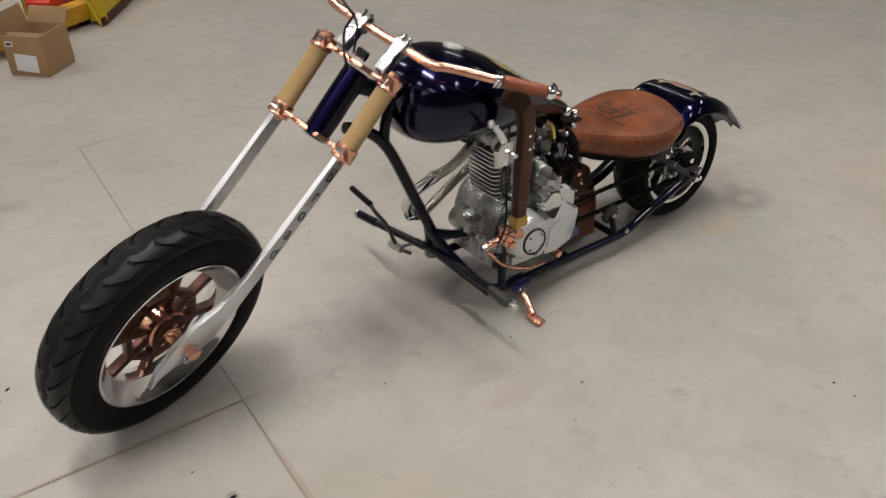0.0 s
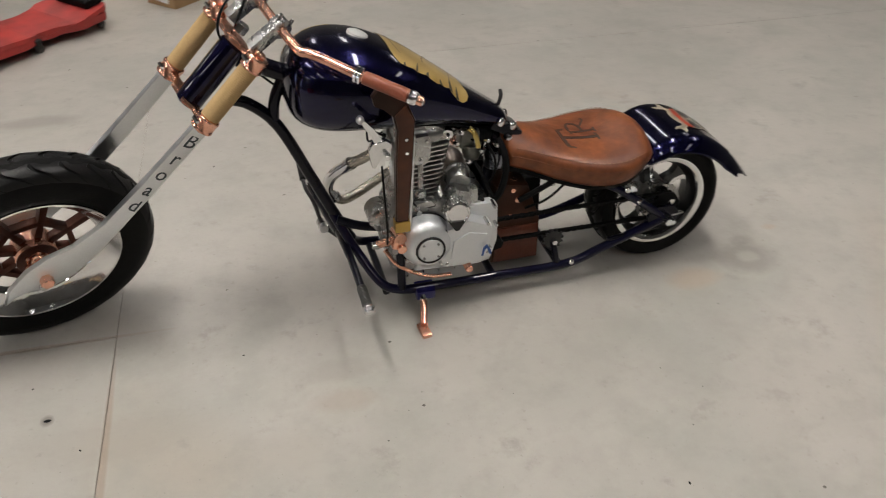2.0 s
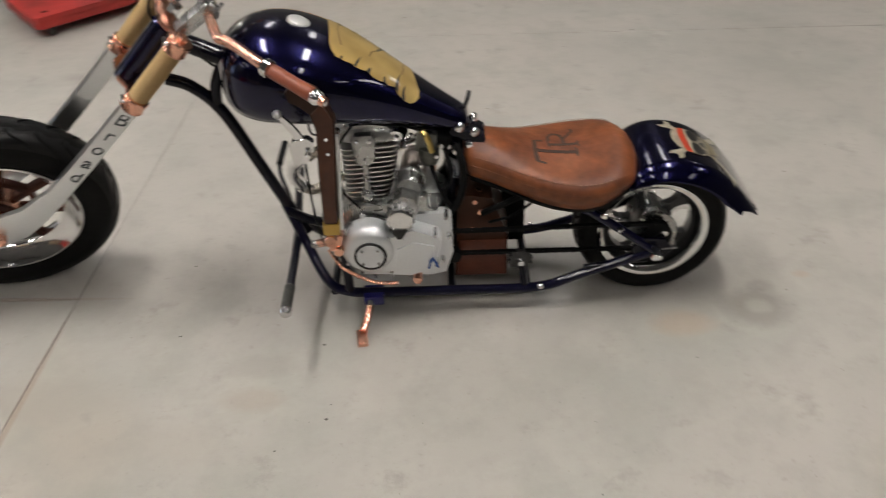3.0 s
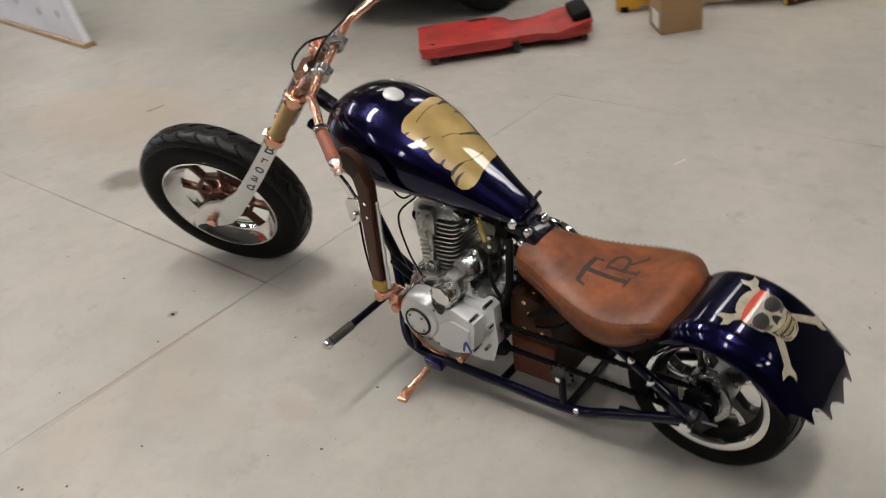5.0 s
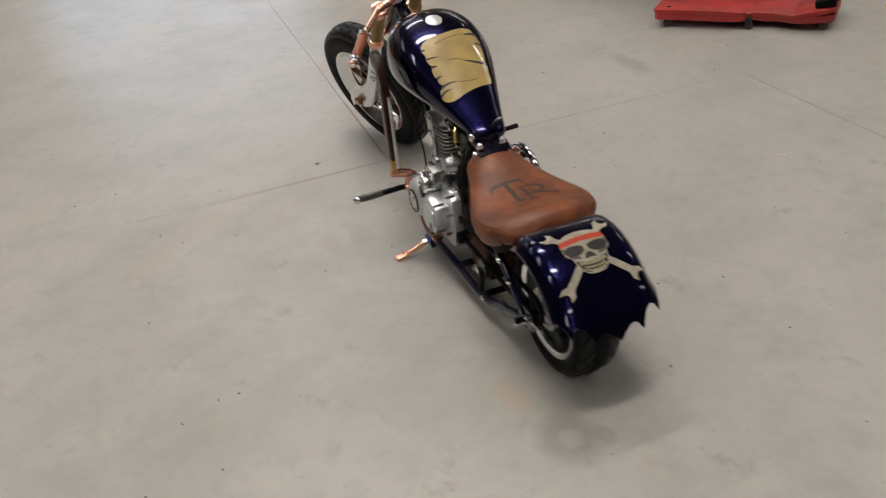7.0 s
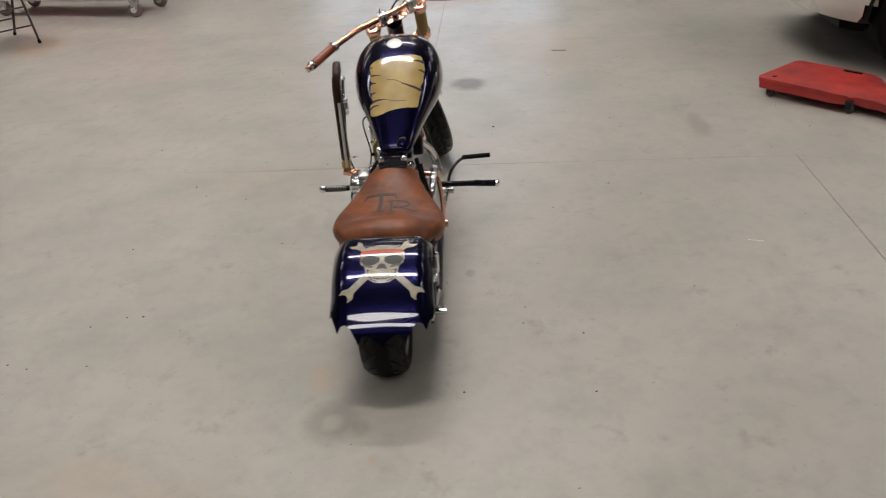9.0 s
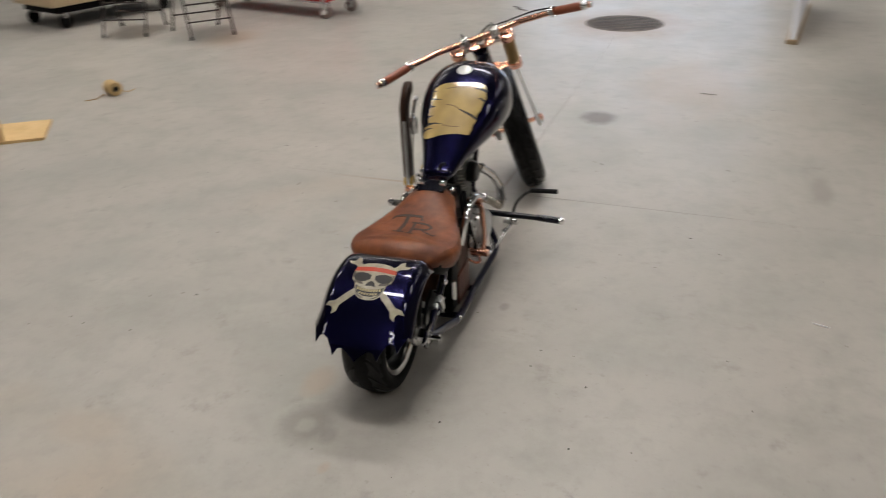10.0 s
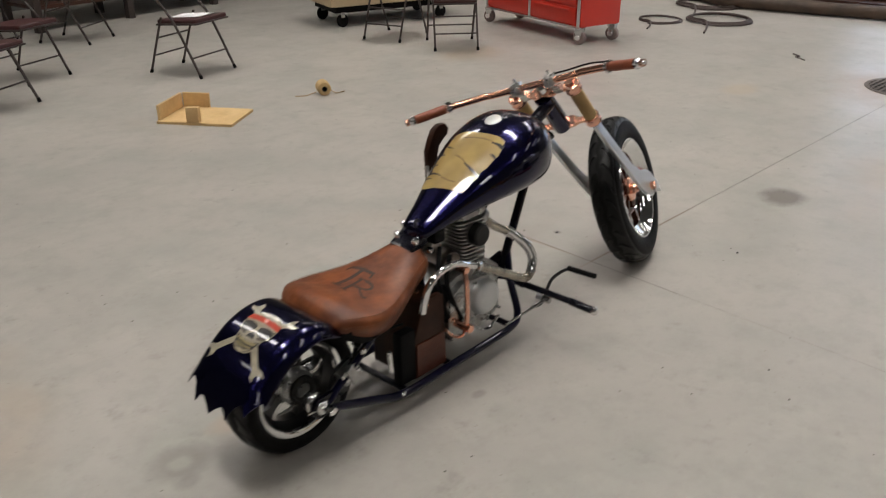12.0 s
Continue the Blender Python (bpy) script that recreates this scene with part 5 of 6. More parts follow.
part("gear_cover", bm, cast_alloy, eng)
for k, (x, z) in enumerate(((0.95, 0.315), (0.96, 0.165), (1.07, 0.30), (1.08, 0.18), (1.045, 0.32), (0.865, 0.175))):
    part("cover_bolt", rod((x, 0.11, z), (x, 0.124, z), 0.006, 6), bolt_steel, eng)
part("kick_lever", tube([(1.085, 0.135, 0.415), (1.092, 0.155, 0.385), (1.098, 0.166, 0.29), (1.095, 0.162, 0.212)], 0.009, 12), copper, eng, "copper lever")
part("lever_boss", rod((1.095, 0.11, 0.205), (1.095, 0.183, 0.205), 0.015, 16), copper, eng)
part("lever_boss", rod((1.085, 0.10, 0.415), (1.085, 0.155, 0.415), 0.013, 16), copper, eng)
part("oil_line", tube([(1.07, 0.13, 0.20), (1.10, 0.15, 0.172), (1.135, 0.14, 0.178), (1.155, 0.10, 0.21)], 0.005, 8), copper, eng)
part("footboard_link", tube([(0.90, 0.145, 0.165), (0.97, 0.16, 0.150), (1.02, 0.155, 0.165), (1.05, 0.13, 0.19)], 0.006, 8), chrome, eng, "bent chrome link rod")
# made-up black panel with bolts in place of the dark clutter here
part("clutter_panel", plate([(1.105, 0.225), (1.110, 0.335), (1.140, 0.365), (1.205, 0.365), (1.215, 0.225)], 0.03, side(0.088), 0.010), black_dull, eng, "black panel filling in for dark clutter beside the engine")
for x, z in ((1.13, 0.34), (1.19, 0.25), (1.16, 0.305)):
    part("cover_bolt", rod((x, 0.10, z), (x, 0.110, z), 0.0055, 6), chrome, eng)
part("exhaust_arch", tube([(1.02, 0.141, 0.405), (1.074, 0.141, 0.428), (1.12, 0.142, 0.450), (1.166, 0.142, 0.456), (1.215, 0.141, 0.447), (1.252, 0.139, 0.420), (1.268, 0.132, 0.375), (1.270, 0.122, 0.32)], 0.0125, 14), chrome, eng, "chrome exhaust arch")
part("ignition_cover", lathe([(0.0, 0.018), (0.034, 0.017), (0.040, 0.010), (0.041, -0.02)], Matrix.Translation((0.935, 0.080, 0.475)) @ pose(0, 0, 0, -90, 0, 0), 28), core_dark, eng, "dark round cover")
# copper line and bracket at the lower left
part("copper_line", tube([(0.80, -0.13, 0.225), (0.84, -0.155, 0.175), (0.92, -0.175, 0.140), (0.99, -0.175, 0.132)], 0.006, 8), copper, eng)
part("drain_plug", rod((1.045, -0.15, 0.148), (1.045, -0.19, 0.148), 0.013, 6), copper, eng)
bm = block((0.034, 0.045, 0.055), pose(0.832, -0.175, 0.292, 0, 12, 0), 0.008)
rod((0.775, -0.150, 0.262), (0.83, -0.178, 0.292), 0.012, 14, bm)
rod((0.826, -0.17, 0.315), (0.826, -0.245, 0.335), 0.017, 16, bm)
rod((0.838, -0.15, 0.268), (0.838, -0.205, 0.268), 0.014, 16, bm)
part("shift_pivot", bm, copper, eng, "copper shifter pivot")
part("stand_post", rod((0.842, -0.15, 0.262), (0.846, -0.142, 0.085), 0.013, 14), black_frame, eng)
part("pivot_cap", rod((0.782, -0.155, 0.262), (0.760, -0.150, 0.262), 0.011, 12), bolt_steel, eng)
bm = rod((0.815, -0.12, 0.24), (0.83, -0.16, 0.24), 0.018, 12)
part("front_cap", bm, cast_alloy, eng)
part("front_motor", lathe([(0, 0), (0.036, 0), (0.04, 0.006), (0.04, 0.085), (0.032, 0.09), (0, 0.09)], axis_matrix((0.815, 0.045, 0.27), (0, -1, 0)), 24), cast_alloy, eng)

# carburettor and air cleaner under the tank
carb = new("carburettor")
carb.parent = bike
part("body", block((0.056, 0.055, 0.060), pose(1.085, -0.02, 0.505, 0, 8, 0), 0.012), carb_grey, carb)
part("float_bowl", lathe([(0, -0.052), (0.012, -0.050), (0.022, -0.042), (0.027, -0.028), (0.028, -0.012), (0.026, 0), (0.030, 0.002), (0.030, 0.008), (0, 0.008)], Matrix.Translation((1.092, -0.035, 0.482)), 20), carb_grey, carb)
part("intake", rod((1.11, -0.02, 0.51), (1.15, -0.02, 0.50), 0.024, 20), black_dull, carb)
part("filter", lathe([(0, 0), (0.033, 0), (0.037, 0.006), (0.038, 0.055), (0.035, 0.062), (0, 0.063)], axis_matrix((1.172, -0.02, 0.395), (0.04, 0.0, 1)), 24), material("dark_steel", (0.22, 0.23, 0.26), 0.25, 1.0, vary=0.1), carb, "small metal filter pot")
part("brass_elbow", tube([(1.075, -0.065, 0.555), (1.090, -0.075, 0.535), (1.100, -0.075, 0.495)], 0.008, 8), material("brass", (0.6, 0.45, 0.15), 0.3, 1.0), carb)
part("intake_stub", rod((0.98, -0.02, 0.545), (1.03, -0.02, 0.52), 0.022, 20), black_dull, carb)
for pts, rr in ((((1.165, -0.055, 0.505), (1.180, -0.085, 0.46), (1.180, -0.095, 0.40), (1.165, -0.095, 0.345), (1.145, -0.090, 0.312)), 0.011), (((1.095, -0.055, 0.44), (1.110, -0.085, 0.41), (1.125, -0.095, 0.37), (1.145, -0.092, 0.330)), 0.006), (((1.13, -0.06, 0.50), (1.150, -0.085, 0.45), (1.140, -0.095, 0.40), (1.120, -0.09, 0.375)), 0.004),
                (((0.90, -0.10, 0.60), (0.86, -0.14, 0.55), (0.855, -0.12, 0.42), (0.90, -0.13, 0.36)), 0.003), (((0.79, -0.03, 0.62), (0.78, -0.06, 0.58), (0.79, -0.04, 0.54), (0.83, -0.03, 0.56)), 0.003), (((1.23, -0.088, 0.30), (1.29, -0.098, 0.335), (1.36, -0.09, 0.362), (1.44, -0.07, 0.37)), 0.009), (((1.25, -0.09, 0.27), (1.32, -0.10, 0.30), (1.40, -0.09, 0.36)), 0.004),
                (((0.86, -0.06, 0.60), (0.93, -0.08, 0.592), (1.02, -0.07, 0.575), (1.10, -0.05, 0.54)), 0.004), (((1.10, 0.09, 0.46), (1.14, 0.11, 0.38), (1.12, 0.12, 0.30), (1.08, 0.125, 0.22)), 0.009), (((1.14, 0.08, 0.50), (1.17, 0.10, 0.42), (1.16, 0.11, 0.32), (1.13, 0.11, 0.24)), 0.008)):
    part("hose", tube(pts, rr, 8), black_dull, bike, "black rubber hose")
for x, y, z in ((1.045, -0.065, 0.545), (1.03, -0.07, 0.515), (1.085, -0.062, 0.515), (1.105, -0.06, 0.475), (1.065, -0.075, 0.455), (1.12, -0.075, 0.515)):
    part("brass_fitting" if z > 0.54 else "fitting", rod((x, y, z), (x + 0.006, y - 0.016, z + 0.004), 0.006, 8), chrome, bike)
part("coil", block((0.05, 0.05, 0.045), pose(1.12, 0.04, 0.525), 0.008), black_dull, bike)
for x, y, z in ((1.165, -0.062, 0.488), (1.165, 0.062, 0.488), (1.20, -0.05, 0.50)):
    part("chrome_bolt", lathe([(0.012, -0.01), (0.012, 0.004), (0.008, 0.010), (0, 0.012)], axis_matrix((x, y, z), (0, y, 0.01)), 12), chrome, bike)
part("tank_tap", tube([(1.185, 0.02, 0.56), (1.20, 0.03, 0.595), (1.205, 0.05, 0.605)], 0.006, 8), black_gloss, bike)

# leather-covered battery box
box_leather = material("box_leather", (0.050, 0.017, 0.008), 0.42, vary=0.2, scale=10, second=(0.022, 0.009, 0.005), stain_scale=9, spec=0.2)
bbox = part("battery_box", plate([(1.150, 0.075), (1.162, 0.345), (1.19, 0.358), (1.262, 0.345), (1.305, 0.22), (1.305, 0.075)], 0.200, side(0.0175), 0.010), box_leather, bike, "battery box covered in dark brown leather")
part("rear_pocket", block((0.070, 0.040, 0.190), pose(1.334, 0.098, 0.175), 0.010), black_dull, bbox, "black pocket on the box")
part("leather_panel", plate([(1.157, 0.082), (1.163, 0.205), (1.299, 0.205), (1.299, 0.082)], 0.008, side(-0.084), 0.002), leather_red, bbox)
part("leather_panel", plate([(1.157, 0.082), (1.163, 0.205), (1.299, 0.205), (1.299, 0.082)], 0.008, side(0.119), 0.002), leather_red, bbox)
for x, z, r in ((1.212, 0.335, 0.008), (1.229, 0.300, 0.011), (1.205, 0.245, 0.008), (1.262, 0.243, 0.008)):
    for s in (-1,):
        part("rivet", lathe([(r, 0), (r * 0.9, 0.003), (0, 0.004)], axis_matrix((x, s * 0.083, z), (0, s, 0)), 14), copper, bbox)
for y in (-0.05, 0.0, 0.05):
    part("rivet", lathe([(0.010, 0), (0.009, 0.003), (0, 0.004)], axis_matrix((1.225, y, 0.353), (0.2, 0, 1)), 14), copper, bbox)

# exhaust on the right-hand side
PIPE = [(0.872, 0.03, 0.515), (0.805, 0.040, 0.456), (0.745, 0.062, 0.420), (0.698, 0.102, 0.368), (0.682, 0.128, 0.312), (0.700, 0.138, 0.268), (0.745, 0.140, 0.256), (0.88, 0.141, 0.330), (1.02, 0.141, 0.405)]
exhaust = part("exhaust_pipe", tube(PIPE[2:6], 0.0180, 18, 8), chrome, bike, "looping chrome exhaust elbow")
for name, pts in (("header_pipe", PIPE[:3]), ("tail_pipe", PIPE[5:])):
    pipe = part(name, tube(pts, 0.0150, 18, 8), wrap_grey, exhaust, "pipe wound in shiny grey heat wrap")
    bm, line = bmesh.new(), smooth_path(pts, 10)
    for i in range(1, len(line) - 1):
        lathe([(0.0145, -0.0035), (0.0158, -0.002), (0.0161, 0.0015), (0.0145, 0.0035)], axis_matrix(line[i], line[i + 1] - line[i - 1] + Vector((0.006, 0.004, 0.0))), 16, bm)
    tagged(part("wrap_band", bm, wrap_grey, pipe), kind="stuff")
for p, d in ((PIPE[2], PIPE[3]), (PIPE[5], PIPE[4])):
    part("pipe_clamp", lathe([(0.016, -0.006), (0.0205, -0.006), (0.0205, 0.006), (0.016, 0.006)], axis_matrix(p, Vector(d) - Vector(p)), 20, closed=True), chrome, exhaust)
part("pipe_mouth", lathe([(0.0172, -0.010), (0.0185, -0.008), (0.0185, 0.004), (0.0150, 0.005), (0.0150, -0.010)], axis_matrix(PIPE[-1], (1, 0, 0.3)), 18, closed=True), chrome, exhaust)
part("flange", rod((0.876, 0.028, 0.519), (0.858, 0.033, 0.503), 0.03, 20), cast_alloy, exhaust)

# pistol-shaped hand lever on the left
YL = -0.228
lever = part("hand_lever", plate([(0.815, 0.385), (0.820, 0.55), (0.827, 0.66), (0.817, 0.705), (0.792, 0.728), (0.772, 0.738), (0.766, 0.762), (0.782, 0.782), (0.812, 0.784), (0.840, 0.768), (0.858, 0.738), (0.876, 0.69), (0.864, 0.55), (0.850, 0.385)], 0.026, side(YL), 0.007), lever_wood_shaded, bike, "brown wooden hand lever shaped like an old pistol")
# thin sheet that puts the light on the left face into its colour
part("lever_panel", plate([(0.818, 0.394), (0.823, 0.55), (0.830, 0.665), (0.822, 0.708), (0.85, 0.735), (0.871, 0.69), (0.861, 0.55), (0.848, 0.394)], 0.004, side(YL - 0.0145), 0.0015), lever_face_lit, lever)
part("lever_band", block((0.044, 0.034, 0.034), pose(0.833, YL, 0.372), 0.006), material("brass_band", (0.55, 0.36, 0.10), 0.35, 0.8), lever)
part("lever_rod", rod((0.856, YL + 0.004, 0.36), (0.873, YL + 0.004, 0.64), 0.006), brushed, lever)
for z in (0.60, 0.64):
    part("pin", rod((0.85, YL - 0.012, z), (0.85, YL - 0.02, z), 0.005, 10), chrome, lever)
grip_lever = part("brake_lever", plate([(0.735, 0.694), (0.742, 0.702), (0.772, 0.668), (0.790, 0.638), (0.800, 0.60), (0.795, 0.56), (0.782, 0.56), (0.778, 0.60), (0.764, 0.644)], 0.012, side(YL + 0.01), 0.004), chrome, bike, "chrome ball-end lever")
part("ball_end", lathe([(0, 0.011), (0.006, 0.010), (0.0105, 0.004), (0.0105, -0.004), (0.006, -0.010), (0, -0.011)], Matrix.Translation((0.737, YL + 0.01, 0.698)), 14), brushed, grip_lever)
part("lever_clamp", plate([(0.754, 0.612), (0.764, 0.628), (0.80, 0.634), (0.815, 0.622), (0.812, 0.596), (0.79, 0.588), (0.768, 0.556), (0.760, 0.560)], 0.024, side(YL + 0.012), 0.005), polished, grip_lever)
part("clamp_screw", rod((0.80, YL - 0.005, 0.595), (0.80, YL - 0.02, 0.595), 0.008, 10), chrome, grip_lever)
part("cable", tube([(0.787, YL + 0.01, 0.565), (0.79, YL + 0.005, 0.46), (0.795, -0.215, 0.36), (0.80, -0.18, 0.28)], 0.003, 8), black_dull, grip_lever)

# foot pegs, pedal and side stand
part("peg_mount", tube([(0.69, 0.10, 0.19), (0.695, 0.0, 0.20), (0.70, -0.10, 0.203)], 0.012, 12), black_frame, bike)
pegl = part("foot_peg", rod((0.70, -0.05, 0.203), (0.704, -0.27, 0.203), 0.0115, 16), black_frame, bike, "black foot peg with a knurled alloy end")
bm = bmesh.new()
for k in range(14):
    y = -0.262 - 0.0065 * k
    lathe([(0.010, 0), (0.0145, 0.001), (0.0145, 0.0045), (0.010, 0.0055)], axis_matrix((0.704, y, 0.203), (0, -1, 0)), 16, bm)
part("knurled_sleeve", bm, worn_steel, pegl)
part("ball_end", lathe([(0, 0.016), (0.010, 0.013), (0.0165, 0.004), (0.0165, -0.006), (0.012, -0.012), (0, -0.013)], axis_matrix((0.705, -0.365, 0.203), (0, -1, 0)), 18), polished, pegl)
pegr = part("foot_peg", rod((0.69, 0.05, 0.195), (0.660, 0.29, 0.178), 0.0125, 16), black_frame, bike, "black foot peg with an alloy end")
part("peg_sleeve", rod((0.660, 0.29, 0.178), (0.652, 0.385, 0.170), 0.0145, 16), black_frame, pegr)
part("ball_end", lathe([(0, 0.012), (0.010, 0.010), (0.016, 0.002), (0.016, -0.006), (0.012, -0.010), (0, -0.011)], axis_matrix((0.651, 0.392, 0.169), (0, 1, 0)), 18), polished, pegr)
pedal = part("brake_pedal", tube([(0.70, 0.145, 0.115), (0.675, 0.17, 0.13), (0.655, 0.175, 0.165), (0.640, 0.19, 0.225), (0.622, 0.22, 0.262), (0.618, 0.25, 0.283)], 0.0065, 10), black_gloss, bike, "black bent foot pedal")
part("pedal_pad", rod((0.618, 0.245, 0.284), (0.621, 0.366, 0.291), 0.010, 14), rubber, pedal)
part("pedal_pivot", rod((0.66, 0.14, 0.150), (0.655, 0.20, 0.146), 0.014, 14), bolt_steel, pedal)
part("pedal_rod", rod((0.66, 0.175, 0.14), (0.86, 0.15, 0.11), 0.005), bolt_steel, pedal)
stand = new("side_stand")
stand.parent = bike
bm = block((0.06, 0.05, 0.036), pose(0.915, -0.145, 0.066, 12, 0, 0), 0.008)
part("bracket", bm, material("blue_bracket_paint", (0.012, 0.011, 0.13), 0.3, 0.5, 1.0), stand, "dark blue stand bracket")
part("pivot_bolt", rod((0.905, -0.165, 0.062), (0.905, -0.185, 0.056), 0.012, 10), chrome, stand)
part("leg", tube([(0.905, -0.172, 0.060), (0.897, -0.205, 0.040), (0.885, -0.25, 0.020)], 0.011, 14), copper, stand, "copper side stand leg")
part("foot", block((0.03, 0.055, 0.014), pose(0.882, -0.268, 0.0115, 8, 0, 8), 0.004), copper, stand)

# letters on the left fork blade, one under another
for ch, u in zip("Broad", (-0.066, -0.130, -0.190, -0.250, -0.312)):
    p = Vector((-0.108 - 0.0085 - 0.055 * u, -0.002, u))
    M = FORK @ Matrix.Translation(p) @ Matrix(((0, 0, -1, 0), (-1, 0, 0, 0), (0, 1, 0, 0), (0, 0, 0, 1)))
    letters(ch, 0.062, M, letter_ink, fork, "blade_letter", 0.0006)


# ---- things around the workshop ----
def creeper():
    m = Matrix.Translation((-0.682, 2.510, 0)) @ Matrix.Rotation(math.atan2(0.66, 0.73), 4, "Z")
    t = thing("mechanics_creeper", "red plastic mechanic's creeper with black head rest on the floor", "creeper", m)
    # plan outline: wide foot end, arm cut-outs, head end
    out = [(-0.53, -0.20), (-0.51, -0.225), (-0.05, -0.225), (0.01, -0.20), (0.05, -0.165), (0.16, -0.165), (0.22, -0.19), (0.30, -0.215), (0.46, -0.18), (0.49, -0.14), (0.49, 0.14), (0.46, 0.18), (0.30, 0.215), (0.22, 0.19), (0.16, 0.165), (0.05, 0.165), (0.01, 0.20), (-0.05, 0.225), (-0.51, 0.225), (-0.53, 0.20)]
    tmp = bmesh.new()
    vs = [tmp.verts.new((x, y, 0)) for x, y in out]
    f = tmp.faces.new(vs)
    bmesh.ops.inset_region(tmp, faces=[f], thickness=0.05)
    for i in (0,):
        for k in range(1, 16):
            bmesh.ops.bisect_plane(tmp, geom=tmp.verts[:] + tmp.edges[:] + tmp.faces[:], plane_co=(-0.49 + 0.98 * k / 16, 0, 0), plane_no=(1, 0, 0))
    for v in tmp.verts:
        edge = max(0, min(1, (abs(v.co.y) - 0.10) / 0.1))
        x = v.co.x
        v.co.z = 0.085 + 0.025 * edge * (1 if x < 0.02 else 0.4) - 0.028 * math.exp(-((x - 0.12) / 0.12) ** 2) + 0.035 * max(0, (x - 0.25) / 0.24)
    bmesh.ops.recalc_face_normals(tmp, faces=tmp.faces)
    bmesh.ops.solidify(tmp, geom=tmp.faces[:], thickness=0.022)
    part("deck", tmp, red_plastic, t, "scuffed red moulded deck", sharp=50)
    part("skirt", plate([(x * 0.992, y * 0.985) for x, y in out], 0.044, pose(0, 0, 0.068), 0.010), red_plastic, t)
    pad = block((0.11, 0.27, 0.055), pose(0.43, 0, 0.14, 0, -14, 0), 0.022, segments=3)
    part("head_rest", pad, black_dull, t, "black foam head rest")
    for x in (-0.46, 0.02, 0.42):
        for s in (-1, 1):
            y = s * (0.19 if x < 0.1 else 0.15)
            part("caster", lathe([(0, -0.011), (0.021, -0.011), (0.025, -0.006), (0.025, 0.006), (0.021, 0.011), (0, 0.011)], pose(x + 0.012, y, 0.025, 90, 0, 15), 18), dark_caster, t)
            part("caster_fork", plate([(-0.014, 0.0), (0.014, 0.0), (0.02, 0.045), (-0.02, 0.045)], 0.03, pose(x + 0.006, y, 0.025, 90, 0, 15), 0.003), core_dark, t)
    part("grip_slot", block((0.11, 0.02, 0.006), pose(-0.16, 0.188, 0.112), 0.002), black_dull, t)
    part("grip_hole", lathe([(0, 0.0015), (0.013, 0.001), (0.015, 0)], pose(-0.45, -0.16, 0.1115), 16), black_dull, t)


creeper()


def cardboard_box():
    m = Matrix.Translation((0.126, 2.893, 0)) @ Matrix.Rotation(math.atan2(0.155, 0.16), 4, "Z")
    t = thing("cardboard_box", "open brown cardboard box with a white shipping label", "box", m)
    w, d, h, th = 0.238, 0.228, 0.216, 0.005
    for name, size, p in (("side", (w, th, h), (w / 2, th / 2, h / 2 + 0.001)), ("side", (w, th, h), (w / 2, d - th / 2, h / 2 + 0.001)), ("side", (th, d - 2 * th, h), (th / 2, d / 2, h / 2 + 0.001)), ("side", (th, d - 2 * th, h), (w - th / 2, d / 2, h / 2 + 0.001)), ("bottom", (w - 2 * th, d - 2 * th, th), (w / 2, d / 2, th))):
        part(name, block(size, pose(*p), 0.001), cardboard, t)
    # flaps: one stands up at the back, one hangs in, one leans out
    part("flap", block((w, 0.004, 0.10), pose(w / 2, d + 0.012, h + 0.049, -14, 0, 0), 0.001), cardboard, t)
    part("flap", block((0.004, d, 0.09), pose(0.028, d / 2, h - 0.034, 0, 38, 0), 0.001), cardboard, t)
    part("flap", block((0.004, d, 0.09), pose(w + 0.02, d / 2, h + 0.035, 0, 28, 0), 0.001), cardboard, t)
    part("flap", block((w, 0.004, 0.05), pose(w / 2, 0.02, h - 0.014, 44, 0, 0), 0.001), cardboard, t)
    label = part("shipping_label", block((0.0012, 0.130, 0.092), pose(-0.0008, 0.115, 0.072, 4, 0, 0), 0), paper, t, "white paper label")
    part("shipping_label", block((0.0012, 0.045, 0.028), pose(-0.0008, 0.192, 0.172), 0), paper, t)
    part("print_bar", block((0.0008, 0.03, 0.014), pose(-0.0018, 0.192, 0.172), 0), hose_black, t)


cardboard_box()


